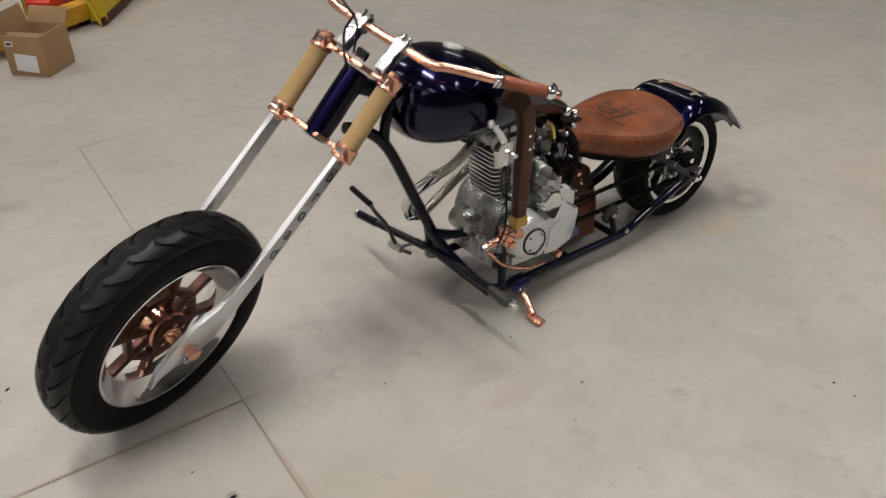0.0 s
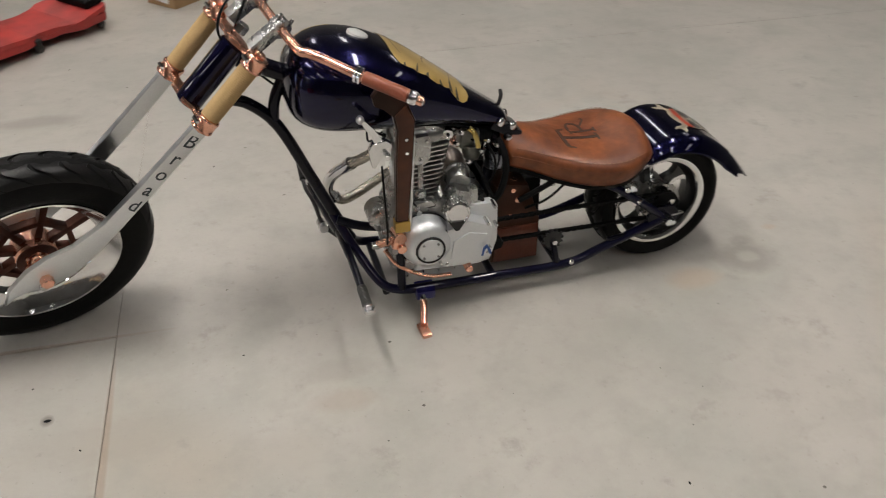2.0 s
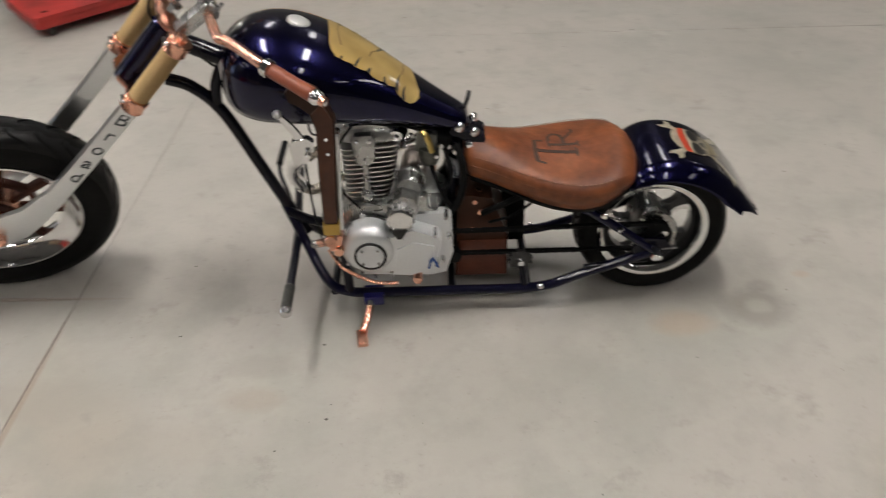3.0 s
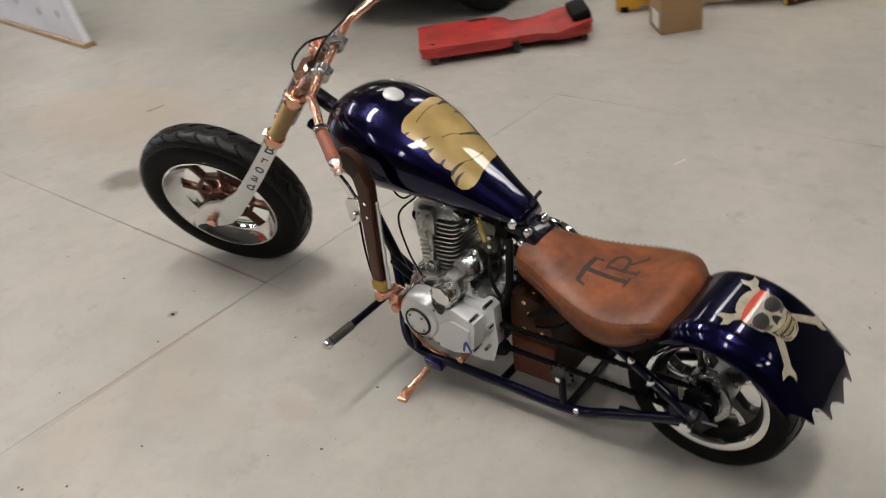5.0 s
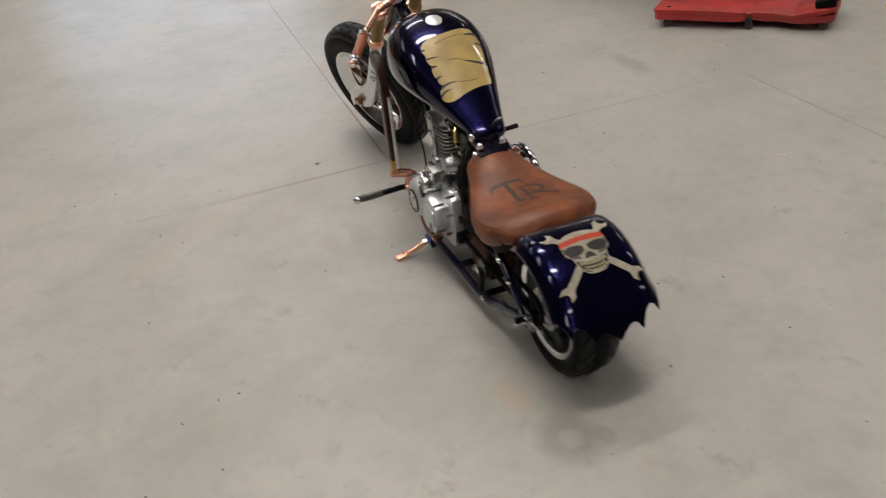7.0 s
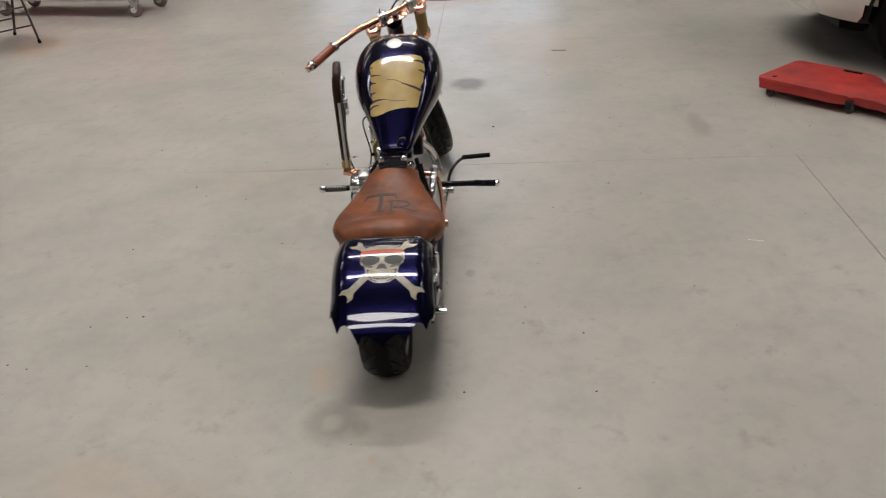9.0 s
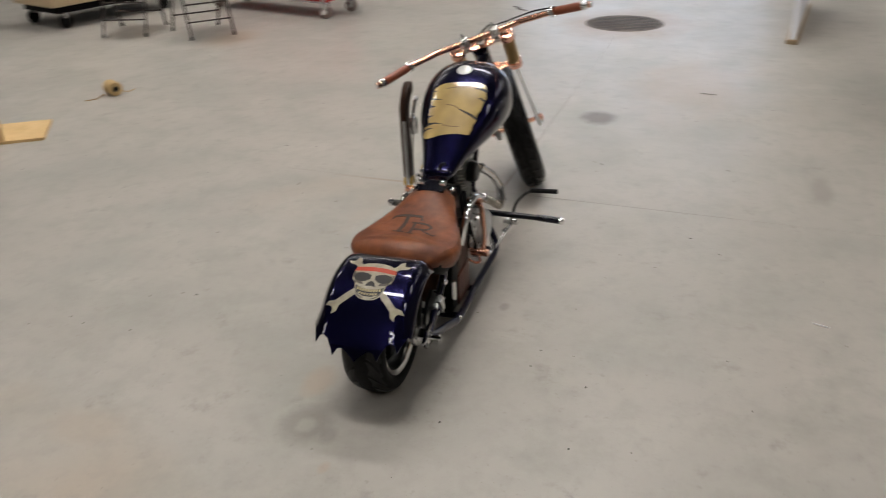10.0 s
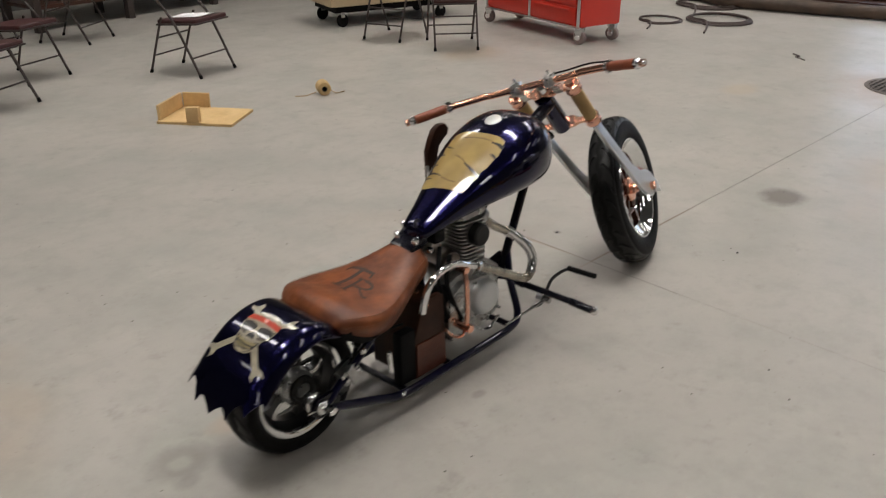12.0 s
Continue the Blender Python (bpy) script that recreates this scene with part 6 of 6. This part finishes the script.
def yellow_machine():
    t = thing("yellow_plough_frame", "yellow painted steel plough frame lying on the floor", "machine")
    a = math.atan2(0.43, 0.855)
    d = Vector((math.cos(a), math.sin(a), 0))
    n = Vector((-d.y, d.x, 0))
    p0 = Vector((-0.25, 3.20, 0))
    m = Matrix.Translation(p0) @ Matrix.Rotation(a, 4, "Z")
    part("beam", block((1.05, 0.11, 0.10), m @ pose(0.50, 0.10, 0.085), 0.008), yellow_paint, t, "chipped yellow box beam")
    part("beam", block((1.0, 0.09, 0.09), m @ pose(0.45, 0.36, 0.24, 0, -6, 4), 0.008), yellow_paint, t)
    part("end_plate", plate([(-0.08, 0.0), (0.06, 0.0), (0.08, 0.05), (0.06, 0.13), (0.0, 0.16), (-0.08, 0.12)], 0.012, m @ pose(0.0, 0.04, 0.01, 90, 0, 0), 0.003), yellow_paint, t)
    part("foot", block((0.05, 0.08, 0.034), m @ pose(-0.03, 0.07, 0.017), 0.004), black_dull, t)
    part("foot", block((0.05, 0.08, 0.034), m @ pose(0.9, 0.12, 0.017), 0.004), black_dull, t)
    part("upright", block((0.08, 0.08, 0.34), m @ pose(0.2, 0.42, 0.17), 0.006), yellow_paint, t)
    part("upright", block((0.08, 0.08, 0.34), m @ pose(0.8, 0.42, 0.17), 0.006), yellow_paint, t)
    t2 = thing("snow_plough", "bright yellow curved steel blade standing on its edge", "blade")
    ring = []
    for k in range(9):
        q = k / 8
        ring.append((0.09 * math.sin(q * 2.2) - 0.05, 0.45 * q))
    out = [(x, z) for x, z in ring] + [(x - 0.014, z) for x, z in reversed(ring)]
    yellow_bright = material("bright_yellow_paint", (0.62, 0.46, 0.02), 0.4, vary=0.15, second=(0.45, 0.30, 0.03), stain_scale=7)
    along = Vector((0.57, 0.82, 0)).normalized()
    M = Matrix((( -along.y, 0, along.x, 0.52), (along.x, 0, along.y, 3.58), (0, 1, 0, 0.003), (0, 0, 0, 1))) @ Matrix.Translation((0, 0, 0.52))
    part("blade_sheet", plate(out, 1.0, M, 0.003), yellow_bright, t2)
    for q in (0.05, 0.5, 0.95):
        part("rib", block((0.10, 0.36, 0.012), M @ pose(-0.03, 0.2, q - 0.5), 0.003), yellow_bright, t2)
    part("edge_strip", block((0.02, 0.045, 0.98), M @ pose(-0.066, 0.025, 0), 0.003), copper_dark, t2)
    t3 = thing("red_jack", "red steel floor jack body behind the box", "jack", Matrix.Translation((0.38, 3.86, 0)) @ Matrix.Rotation(0.9, 4, "Z"))
    part("body", plate([(-0.16, 0.05), (-0.16, 0.16), (-0.05, 0.26), (0.12, 0.28), (0.17, 0.20), (0.17, 0.05)], 0.15, pose(0, 0, 0, 90, 0, 0), 0.012), red_paint, t3)
    for x in (-0.11, 0.12):
        part("wheel", lathe([(0, -0.09), (0.045, -0.09), (0.05, -0.08), (0.05, 0.08), (0.045, 0.09), (0, 0.09)], pose(x, 0, 0.05, 90, 0, 0), 20), black_dull, t3)


yellow_machine()


def white_car():
    t = thing("white_car", "white car parked nose-in beside the creeper", "car", Matrix.Translation((-1.975, 2.33, 0)))
    HW = 0.875

    def section(y):
        w = HW * (1 - max(0, (0.62 - y) / 0.62) ** 2.4) ** 0.5 if y < 0.62 else HW
        w = max(w, 0.22)
        top = lerp_table([(0, 0.80), (0.06, 0.90), (0.3, 0.98), (0.9, 1.06), (1.3, 1.10), (1.9, 1.60), (2.6, 1.66), (3.4, 1.60), (4.1, 1.2), (4.4, 1.1)], y)[0]
        bot = lerp_table([(0, 0.39), (0.1, 0.35), (0.4, 0.31), (1.2, 0.28), (4.0, 0.29), (4.4, 0.38)], y)[0]
        roof = 0.72 if 1.5 < y < 3.9 else 0.9
        prof = [(0.90, bot), (0.985, bot + 0.05), (1.0, bot + 0.12), (1.0, 0.66), (0.985, 0.76), (0.95 if top > 1.0 else 0.93, min(top - 0.04, 0.98)), (roof, top - 0.02), (roof * 0.6, top)]
        return [Vector((w * a, y, z)) for a, z in prof] + [Vector((-w * a, y, z)) for a, z in reversed(prof)]

    ys = [0.0, 0.01, 0.03, 0.06, 0.1, 0.15, 0.2, 0.26, 0.32] + [0.38 + 0.03 * k for k in range(31)] + [1.35 + 0.15 * k for k in range(11)] + [2.95 + 0.03 * k for k in range(28)] + [3.85, 4.0, 4.2, 4.4]
    bm = loft([section(y) for y in ys])
    arches = [(0.75, 0.36), (3.40, 0.36)]
    kill = [f for f in bm.faces if abs(f.calc_center_median().x) > 0.5 and any((f.calc_center_median().y - ay) ** 2 + (f.calc_center_median().z - az) ** 2 < 0.405 ** 2 for ay, az in arches)]
    bmesh.ops.delete(bm, geom=kill, context="FACES")
    body = part("body", bm, white_car_mat, t, "white painted car body", sharp=40)
    for ay, az in arches:
        for s in (-1, 1):
            bm = bmesh.new()
            pr = [(0.42, 0.0), (0.42, 0.30), (0.0, 0.30)]
            lathe(pr, Matrix.Translation((s * 0.855, ay, az)) @ Matrix.Rotation(radians(-90 * s), 4, "Y"), 28, bm)
            bmesh.ops.delete(bm, geom=[f for f in bm.faces if len(f.verts) > 8 or f.calc_center_median().z < 0.40], context="FACES")
            part("wheel_housing", bm, black_dull, t)
            m = Matrix.Translation((s * 0.76, ay, az)) @ Matrix.Rotation(radians(90 * s), 4, "Y")
            wheel = part("wheel", lathe([(0.20, -0.09), (0.22, -0.10), (0.32, -0.10), (0.355, -0.07), (0.36, 0), (0.355, 0.07), (0.32, 0.10), (0.22, 0.10), (0.20, 0.09)], m, 40, closed=True), rubber, t, "black car tyre")
            part("alloy_rim", lathe([(0, 0.07), (0.04, 0.07), (0.06, 0.05), (0.17, 0.06), (0.19, 0.085), (0.203, 0.088), (0.203, 0.06), (0.0, 0.03)], m, 30), polished, wheel)
    part("underbody", plate([(-0.50, 0.30), (0.50, 0.30), (0.62, 0.41), (0.52, 0.42), (0.52, 1.1), (0.68, 1.15), (0.68, 3.0), (0.52, 3.05), (0.52, 4.2), (-0.52, 4.2), (-0.52, 3.05), (-0.68, 3.0), (-0.68, 1.15), (-0.52, 1.1), (-0.52, 0.42), (-0.62, 0.41)], 0.12, pose(0, 0, 0.29), 0.01), black_dull, t, "dark underbody")
    # bumper holes as black discs that paint the shade inside, lamps, glass
    for s in (-1, 1):
        part("bumper_hole_dark", lathe([(0, 0.004), (0.07, 0.003), (0.078, 0.008), (0.085, 0.0)], axis_matrix((s * 0.772, 0.235, 0.65), (s * 0.80, -0.6, 0.0)) @ Matrix.Diagonal((1.0, 0.30, 1, 1)), 24), hole_black, body)
        part("headlamp", lathe([(0, 0.03), (0.08, 0.02), (0.12, 0.0), (0.12, -0.02)], axis_matrix((s * 0.56, 0.085, 0.86), (s * 0.4, -0.9, 0.25)) @ Matrix.Diagonal((1.3, 0.75, 1, 1)), 24), chrome, body)
    part("windscreen", loft([[Vector((s * w, y, z + 0.006)) for s in (-1, 1)] + [Vector((s * w, y, z - 0.01)) for s in (1, -1)] for y, z, w in ((1.36, 1.14, 0.62), (1.62, 1.36, 0.60), (1.86, 1.565, 0.56))]), glass_dark, body)
    for s in (-1, 1):
        part("side_glass", plate([(1.75, 1.12), (2.05, 1.5), (3.2, 1.5), (3.5, 1.12)], 0.012, Matrix.Translation((s * 0.80, 0, 0)) @ Matrix.Rotation(radians(90), 4, "Z") @ Matrix.Rotation(radians(90), 4, "X"), 0.002), glass_dark, body)


white_car_mat = white_car_paint
white_car()


def folding_chair(m):
    t = thing("folding_chair", "brown steel folding chair with a dark red seat pad", "chair", m, "folding chairs")
    for s in (-1, 1):
        x = s * 0.225
        part("front_leg", tube([(x, 0.27, 0.012), (x, 0.06, 0.43), (x * 0.98, -0.10, 0.62), (x * 0.96, -0.24, 0.80)], 0.011, 10, 4), brown_steel, t)
        part("rear_leg", tube([(x * 0.9, -0.27, 0.012), (x * 0.9, -0.16, 0.30), (x * 0.9, -0.09, 0.47)], 0.010, 10, 3), brown_steel, t)
        part("foot_cap", rod((x, 0.276, 0.0), (x, 0.262, 0.03), 0.014), black_dull, t)
        part("foot_cap", rod((x * 0.9, -0.275, 0.0), (x * 0.9, -0.262, 0.03), 0.014), black_dull, t)
    part("front_rung", rod((-0.225, 0.195, 0.16), (0.225, 0.195, 0.16), 0.007), brown_steel, t)
    part("rear_rung", rod((-0.203, -0.215, 0.15), (0.203, -0.215, 0.15), 0.007), brown_steel, t)
    part("rear_rung", rod((-0.203, -0.16, 0.30), (0.203, -0.16, 0.30), 0.007), brown_steel, t)
    part("seat_pad", block((0.40, 0.40, 0.035), pose(0, 0.06, 0.445, 4, 0, 0), 0.014, segments=3), seat_pad_vinyl, t, "dark red vinyl seat pad")
    part("seat_frame", block((0.42, 0.42, 0.014), pose(0, 0.06, 0.423, 4, 0, 0), 0.005), brown_steel, t)
    part("back_panel", block((0.42, 0.022, 0.20), pose(0, -0.195, 0.74, 38, 0, 0), 0.009, segments=2), seat_pad_vinyl, t)
    return t


chair = folding_chair(pose(-0.755, -4.68, 0, 0, 0, 20))
for x, y, r in ((-3.07, -3.80, 141), (-2.98, -4.53, 108), (0.92, -4.72, 30), (0.36, -5.45, 24), (-0.66, -6.72, 35), (0.05, -7.35, 20), (1.35, -5.6, 40)):
    copy_thing(chair, pose(x, y, 0, 0, 0, r))
part_sheet = thing("paper_sheet", "white paper sheet lying on a chair seat", "paper", pose(-0.79, -4.645, 0.467, 4 * 0.94, 0, 26))
part("sheet", block((0.22, 0.29, 0.002), pose(0, 0, 0), 0), paper, part_sheet)


def tool_cabinet():
    p, q = Vector((-3.93, -2.93, 0)), Vector((-4.27, -4.38, 0))
    a = math.atan2((q - p).y, (q - p).x)
    m = Matrix.Translation(p) @ Matrix.Rotation(a, 4, "Z")       # local x along the long side, +y inward from the front? kept to the far side
    t = thing("tool_cabinet", "red steel rolling tool cabinet with drawers on rubber casters", "tool cabinet", m)
    L_, D_, z0, z1 = 1.50, -0.46, 0.165, 0.92
    part("body", block((L_ + 0.06, 0.50, z1 - z0), pose(L_ / 2, D_ / 2, (z0 + z1) / 2), 0.008), red_paint, t)
    for k in range(4):
        for j in range(2):
            d = part("drawer", block((0.70, 0.02, 0.155), pose(0.39 + 0.74 * j, 0.028, z0 + 0.10 + 0.178 * k), 0.004), red_paint, t)
            part("handle", rod((0.12 + 0.74 * j, 0.05, z0 + 0.155 + 0.178 * k), (0.66 + 0.74 * j, 0.05, z0 + 0.155 + 0.178 * k), 0.009), red_paint, d)
    for x in (0.0, L_ / 2, L_):
        part("corner_post", block((0.035, 0.012, z1 - z0 + 0.004), pose(x, 0.036 if x == L_ / 2 else 0.030, (z0 + z1) / 2), 0.003), brushed, t)
    part("top_mat", block((L_ + 0.02, 0.46, 0.02), pose(L_ / 2, D_ / 2, z1 + 0.011), 0.004), black_dull, t)
    for x in (0.0, L_):
        for y in (0.0, D_ + 0.04):
            w = part("caster", lathe([(0, -0.024), (0.056, -0.024), (0.066, -0.014), (0.067, 0.014), (0.056, 0.024), (0, 0.024)], pose(x, y, 0.067, 90, 0, 20), 24), grey_rubber, t)
            part("caster_fork", plate([(-0.022, -0.01), (0.022, -0.01), (0.045, 0.098), (-0.045, 0.098)], 0.062, pose(x, y, 0.067, 90, 0, 20), 0.004), bolt_steel, w)
            part("hub_cap", lathe([(0.03, 0), (0.026, 0.006), (0, 0.007)], pose(x, y + 0.031, 0.067, -90, 0, 20), 16), polished, w)
    part("bottom_lip", block((L_ + 0.06, 0.02, 0.014), pose(L_ / 2, 0.03, z0 - 0.006), 0.003), brushed, t)


tool_cabinet()


def work_cart():
    a = math.atan2(-5.58 + 5.85, -4.08 + 3.15)
    m = Matrix.Translation((-3.10, -5.92, 0)) @ Matrix.Rotation(a, 4, "Z")
    t = thing("work_cart", "beige laminate rolling cart with a dark steel base", "cart", m)
    part("carcass", block((1.5, 0.7, 0.62), pose(0.62, -0.34, 0.53), 0.01), beige, t)
    part("base_frame", block((1.36, 0.60, 0.07), pose(0.62, -0.34, 0.183), 0.008), black_dull, t)
    part("worktop", block((1.56, 0.76, 0.04), pose(0.62, -0.34, 0.862), 0.008), pine, t)
    for x in (0.02, 1.22):
        for y in (-0.06, -0.62):
            part("caster", lathe([(0, -0.02), (0.06, -0.02), (0.07, -0.01), (0.07, 0.01), (0.06, 0.02), (0, 0.02)], pose(x, y, 0.07, 90, 0, 10), 20), black_dull, t)
            part("caster_fork", block((0.05, 0.05, 0.06), pose(x, y, 0.13), 0.006), bolt_steel, t)


work_cart()


def dark_bench():
    t = thing("workbench", "dark brown wooden workbench along the wall", "workbench", pose(-2.2, -7.9, 0, 0, 0, 8))
    part("worktop", block((3.6, 0.75, 0.06), pose(0, 0, 0.86), 0.01), leather_dark, t)
    part("shelf", block((3.4, 0.65, 0.04), pose(0, 0, 0.25), 0.008), leather_dark, t)
    for x in (-1.7, -0.6, 0.6, 1.7):
        for y in (-0.3, 0.3):
            part("leg", block((0.08, 0.08, 0.83), pose(x, y, 0.415), 0.006), brown_steel, t)


dark_bench()


def plywood_tray():
    p, q = Vector((0.27, -3.43, 0)), Vector((-0.042, -2.985, 0))
    a = math.atan2((q - p).y, (q - p).x)
    m = Matrix.Translation(p) @ Matrix.Rotation(a, 4, "Z")      # local x along the near edge, +y away
    t = thing("plywood_offcut", "pale plywood offcut with upstand boards lying on the floor", "offcut", m)
    part("base", plate([(0.0, 0.0), (0.545, 0.0), (0.545, 0.40), (0.0, 0.40)], 0.018, pose(0, 0, 0.010), 0.001), pine, t)
    part("upstand", block((0.018, 0.36, 0.105), pose(0.012, 0.20, 0.0725), 0.0015), pine, t)
    part("upstand", block((0.20, 0.018, 0.105), pose(0.125, 0.39, 0.0725), 0.0015), pine, t)
    part("block", block((0.09, 0.04, 0.105), pose(0.265, 0.022, 0.0725), 0.0015), pine, t)


plywood_tray()

spool = thing("cord_roll", "roll of tan jute cord on the floor", "cord", pose(-1.034, -3.24, 0, 0, 0, 62))
part("winding", lathe([(0.02, -0.06), (0.047, -0.06), (0.052, -0.052), (0.053, 0.0), (0.052, 0.052), (0.047, 0.06), (0.02, 0.06)], pose(0, 0, 0.052, 0, 90, 0), 28, closed=True), rope, spool)
part("core", lathe([(0.016, -0.062), (0.0205, -0.062), (0.0205, 0.062), (0.016, 0.062)], pose(0, 0, 0.052, 0, 90, 0), 20, closed=True), hole_black, spool)
part("loose_end", tube([(-0.03, -0.05, 0.01), (-0.02, -0.09, 0.004), (0.03, -0.14, 0.004), (0.02, -0.22, 0.004)], 0.003, 6), rope, spool)
part("loose_end", tube([(0.0, 0.053, 0.03), (0.01, 0.10, 0.004), (-0.02, 0.17, 0.004)], 0.003, 6), rope, spool)


def leaning_panel():
    p, q = Vector((-3.76, 1.47, 0)), Vector((-5.42, 1.62, 0))
    a = math.atan2((q - p).y, (q - p).x)
    m = Matrix.Translation(p) @ Matrix.Rotation(a, 4, "Z")
    t = thing("board_stand", "white foam board panel standing on a timber sill", "panel", m)
    part("sill", block((1.74, 0.095, 0.034), pose(0.87, 0, 0.0175), 0.003), sill_wood, t, "pale timber sill")
    part("board", plate([(0.03, 0.0), (1.70, 0.0), (1.70, 1.16), (0.46, 1.16)], 0.05, pose(0, 0, 0.036, 90, 0, 0), 0.004), foam_white, t, "white foam board with grey marks")
    for x, z in ((0.35, 0.22), (0.72, 0.20), (1.15, 0.24), (0.55, 0.62), (1.3, 0.7)):
        part("grey_mark", lathe([(0, 0.0015), (0.028, 0.001), (0.03, 0)], pose(x, 0.0255, z, -90, 0, 0) @ Matrix.Diagonal((0.6, 1.2, 1, 1)), 12), grey_rubber, t)


leaning_panel()


def floor_drain():
    t = thing("floor_drain", "round rusty steel drain grate set in the floor", "drain", pose(-4.33, 0, 0, 0, 0, 0), kind="structure")
    # flat black disc that paints the darkness of the pit below the bars
    part("pit_dark_disc", lathe([(0, 0.0006), (0.33, 0.0006)], None, 40), hole_black, t)
    part("rim", lathe([(0.33, 0.0), (0.33, 0.005), (0.36, 0.005), (0.365, 0.0)], None, 48, closed=True), grate_steel, t)
    for k in range(15):
        y = -0.30 + 0.043 * k
        half_ = (0.335 ** 2 - y * y) ** 0.5
        part("grate_bar", block((2 * half_, 0.018, 0.006), pose(0, y, 0.0035, 0, 0, 0), 0.001), grate_steel, t)
    for k in range(9):
        x = -0.28 + 0.07 * k
        half_ = (0.335 ** 2 - x * x) ** 0.5
        part("cross_bar", block((0.014, 2 * half_, 0.005), pose(x, 0, 0.003), 0.001), grate_steel, t)


floor_drain()


def coil(name, x, y, r, turns, label, thick=0.011, seed=1):
    rnd = random.Random(seed)
    pts = []
    for k in range(turns * 14 + 1):
        a = 2 * math.pi * k / 14
        rr = r * (1 - 0.06 * k / 14) * (1 + 0.04 * rnd.uniform(-1, 1))
        pts.append((rr * math.cos(a), rr * math.sin(a), thick + 0.010 * k / 14))
    pts.append((r * 1.5, r * 0.4, thick))
    pts.append((r * 2.2, r * 0.7, thick))
    t = thing(name, label, "hose", pose(x, y, 0))
    part("hose", tube(pts, thick, 8, 2), hose_black, t)


coil("air_hose", -5.60, -3.05, 0.24, 2, "thin dark brown air hose coiled on the floor", 0.009, 2)
coil("air_hose", -6.05, -2.58, 0.36, 3, "dark brown air hose in a wide coil on the floor", 0.011, 3)
coil("air_hose", -6.95, -3.2, 0.4, 3, "dark brown air hose in a loose coil by the wall", 0.012, 5)
pipes = thing("duct_hose", "long dirty brown exhaust duct lying along the wall", "duct", pose(-7.1, -1.9, 0))
bm = bmesh.new()
tube([(-0.5, -1.9, 0.08), (0.1, -1.2, 0.08), (0.0, -0.2, 0.08), (-0.25, 0.9, 0.08), (-0.4, 1.9, 0.08)], 0.075, 14, 6, bm)
part("duct", bm, pipe_brown, pipes)
pallet = thing("timber_stack", "low stack of old brown timber along the wall", "timber", pose(-7.9, -2.6, 0, 0, 0, 92))
for k, (x, y, z) in enumerate(((0, 0, 0.05), (0.1, 0.16, 0.05), (-0.1, -0.16, 0.05), (0.05, 0.05, 0.15))):
    part("beam", block((2.6, 0.13, 0.095), pose(x, y, z, 0, 0, 2 * k), 0.006), leather_dark, pallet)
for k, (x, y, a, r, z) in enumerate(((-7.35, -2.3, 96, 0.035, 0.035), (-7.45, -2.5, 90, 0.03, 0.03), (-7.25, -2.9, 101, 0.04, 0.04), (-7.55, -1.7, 86, 0.045, 0.045), (-7.62, -3.3, 98, 0.035, 0.035))):
    t = thing("steel_pipe", "rusty brown steel pipe lying along the wall", "pipe", pose(x, y, 0, 0, 0, a), "pipes along the wall")
    part("pipe", lathe([(r * 0.85, -1.5), (r, -1.5), (r, 1.5), (r * 0.85, 1.5)], pose(0, 0, z + 0.001, 0, 90, 0), 16, closed=True), pipe_brown, t)
sticks = thing("cable_tie_scrap", "thin dark cable scrap on the floor", "scrap", pose(-4.83, -1.15, 0))
part("strand", tube([(-0.09, -0.09, 0.004), (-0.03, 0.0, 0.004), (0.02, -0.02, 0.004), (0.1, 0.1, 0.004)], 0.006, 6), hose_black, sticks)
rnd = random.Random(7)
for k, (x, y) in enumerate(((-0.155, -0.312), (-0.541, 0.433), (0.30, 0.98), (1.9, 0.75), (-0.353, -1.44), (-0.38, -1.255), (-0.62, 1.10), (1.4, -0.9), (-0.06, -0.44))):
    t = thing("floor_crumb", "small dark crumb of dirt on the floor", "dirt", pose(x, y, 0.0, 0, 0, 40 * k), "crumbs on the floor")
    r = (0.007, 0.006)[k] if k < 2 else 0.0025 + 0.002 * rnd.random()
    part("crumb", lathe([(0, 0.004), (r * 0.6, 0.003), (r, 0.0008), (r * 0.9, 0)], Matrix.Diagonal((1.5, 0.8, 1, 1)), 7), black_dull, t)

bm = bmesh.new()
for k in range(420):
    x, y = rnd.uniform(-3.2, 3.6), rnd.uniform(-3.4, 3.0)
    r, a = 0.0012 + 0.0035 * rnd.random() ** 3, rnd.uniform(0, 6.28)
    ring = [Vector((x + r * rnd.uniform(0.6, 1.3) * math.cos(a + 1.05 * j) * 1.4, y + r * rnd.uniform(0.6, 1.3) * math.sin(a + 1.05 * j), 0.0004)) for j in range(6)]
    loft([ring, [v * 0.5 + Vector((x, y, 0.0)) * 0.5 + Vector((0, 0, 0.0006)) for v in ring]], True, bm)
specks = part("grit", bm, material("grit", (0.10, 0.088, 0.075), 0.8, vary=0.3))
tagged(specks, "fine dark grit scattered over the concrete floor", "grit", kind="stuff")
for name, label, cat, p, q, r, mat in (("paper_sliver", "thin white paper sliver on the floor", "scrap", (0.92, 1.47, 0.003), (0.938, 1.528, 0.003), 0.0025, paper), ("twig", "thin dark stick lying on the floor", "scrap", (-2.087, 0.86, 0.004), (-2.071, 0.961, 0.004), 0.002, brown_steel)):
    t = thing(name, label, cat, Matrix.Translation(((Vector(p) + Vector(q)) / 2).to_2d().to_3d()))
    c = ((Vector(p) + Vector(q)) / 2).to_2d().to_3d()
    part("strand", rod(Vector(p) - c, Vector(q) - c, r, 6), mat, t)
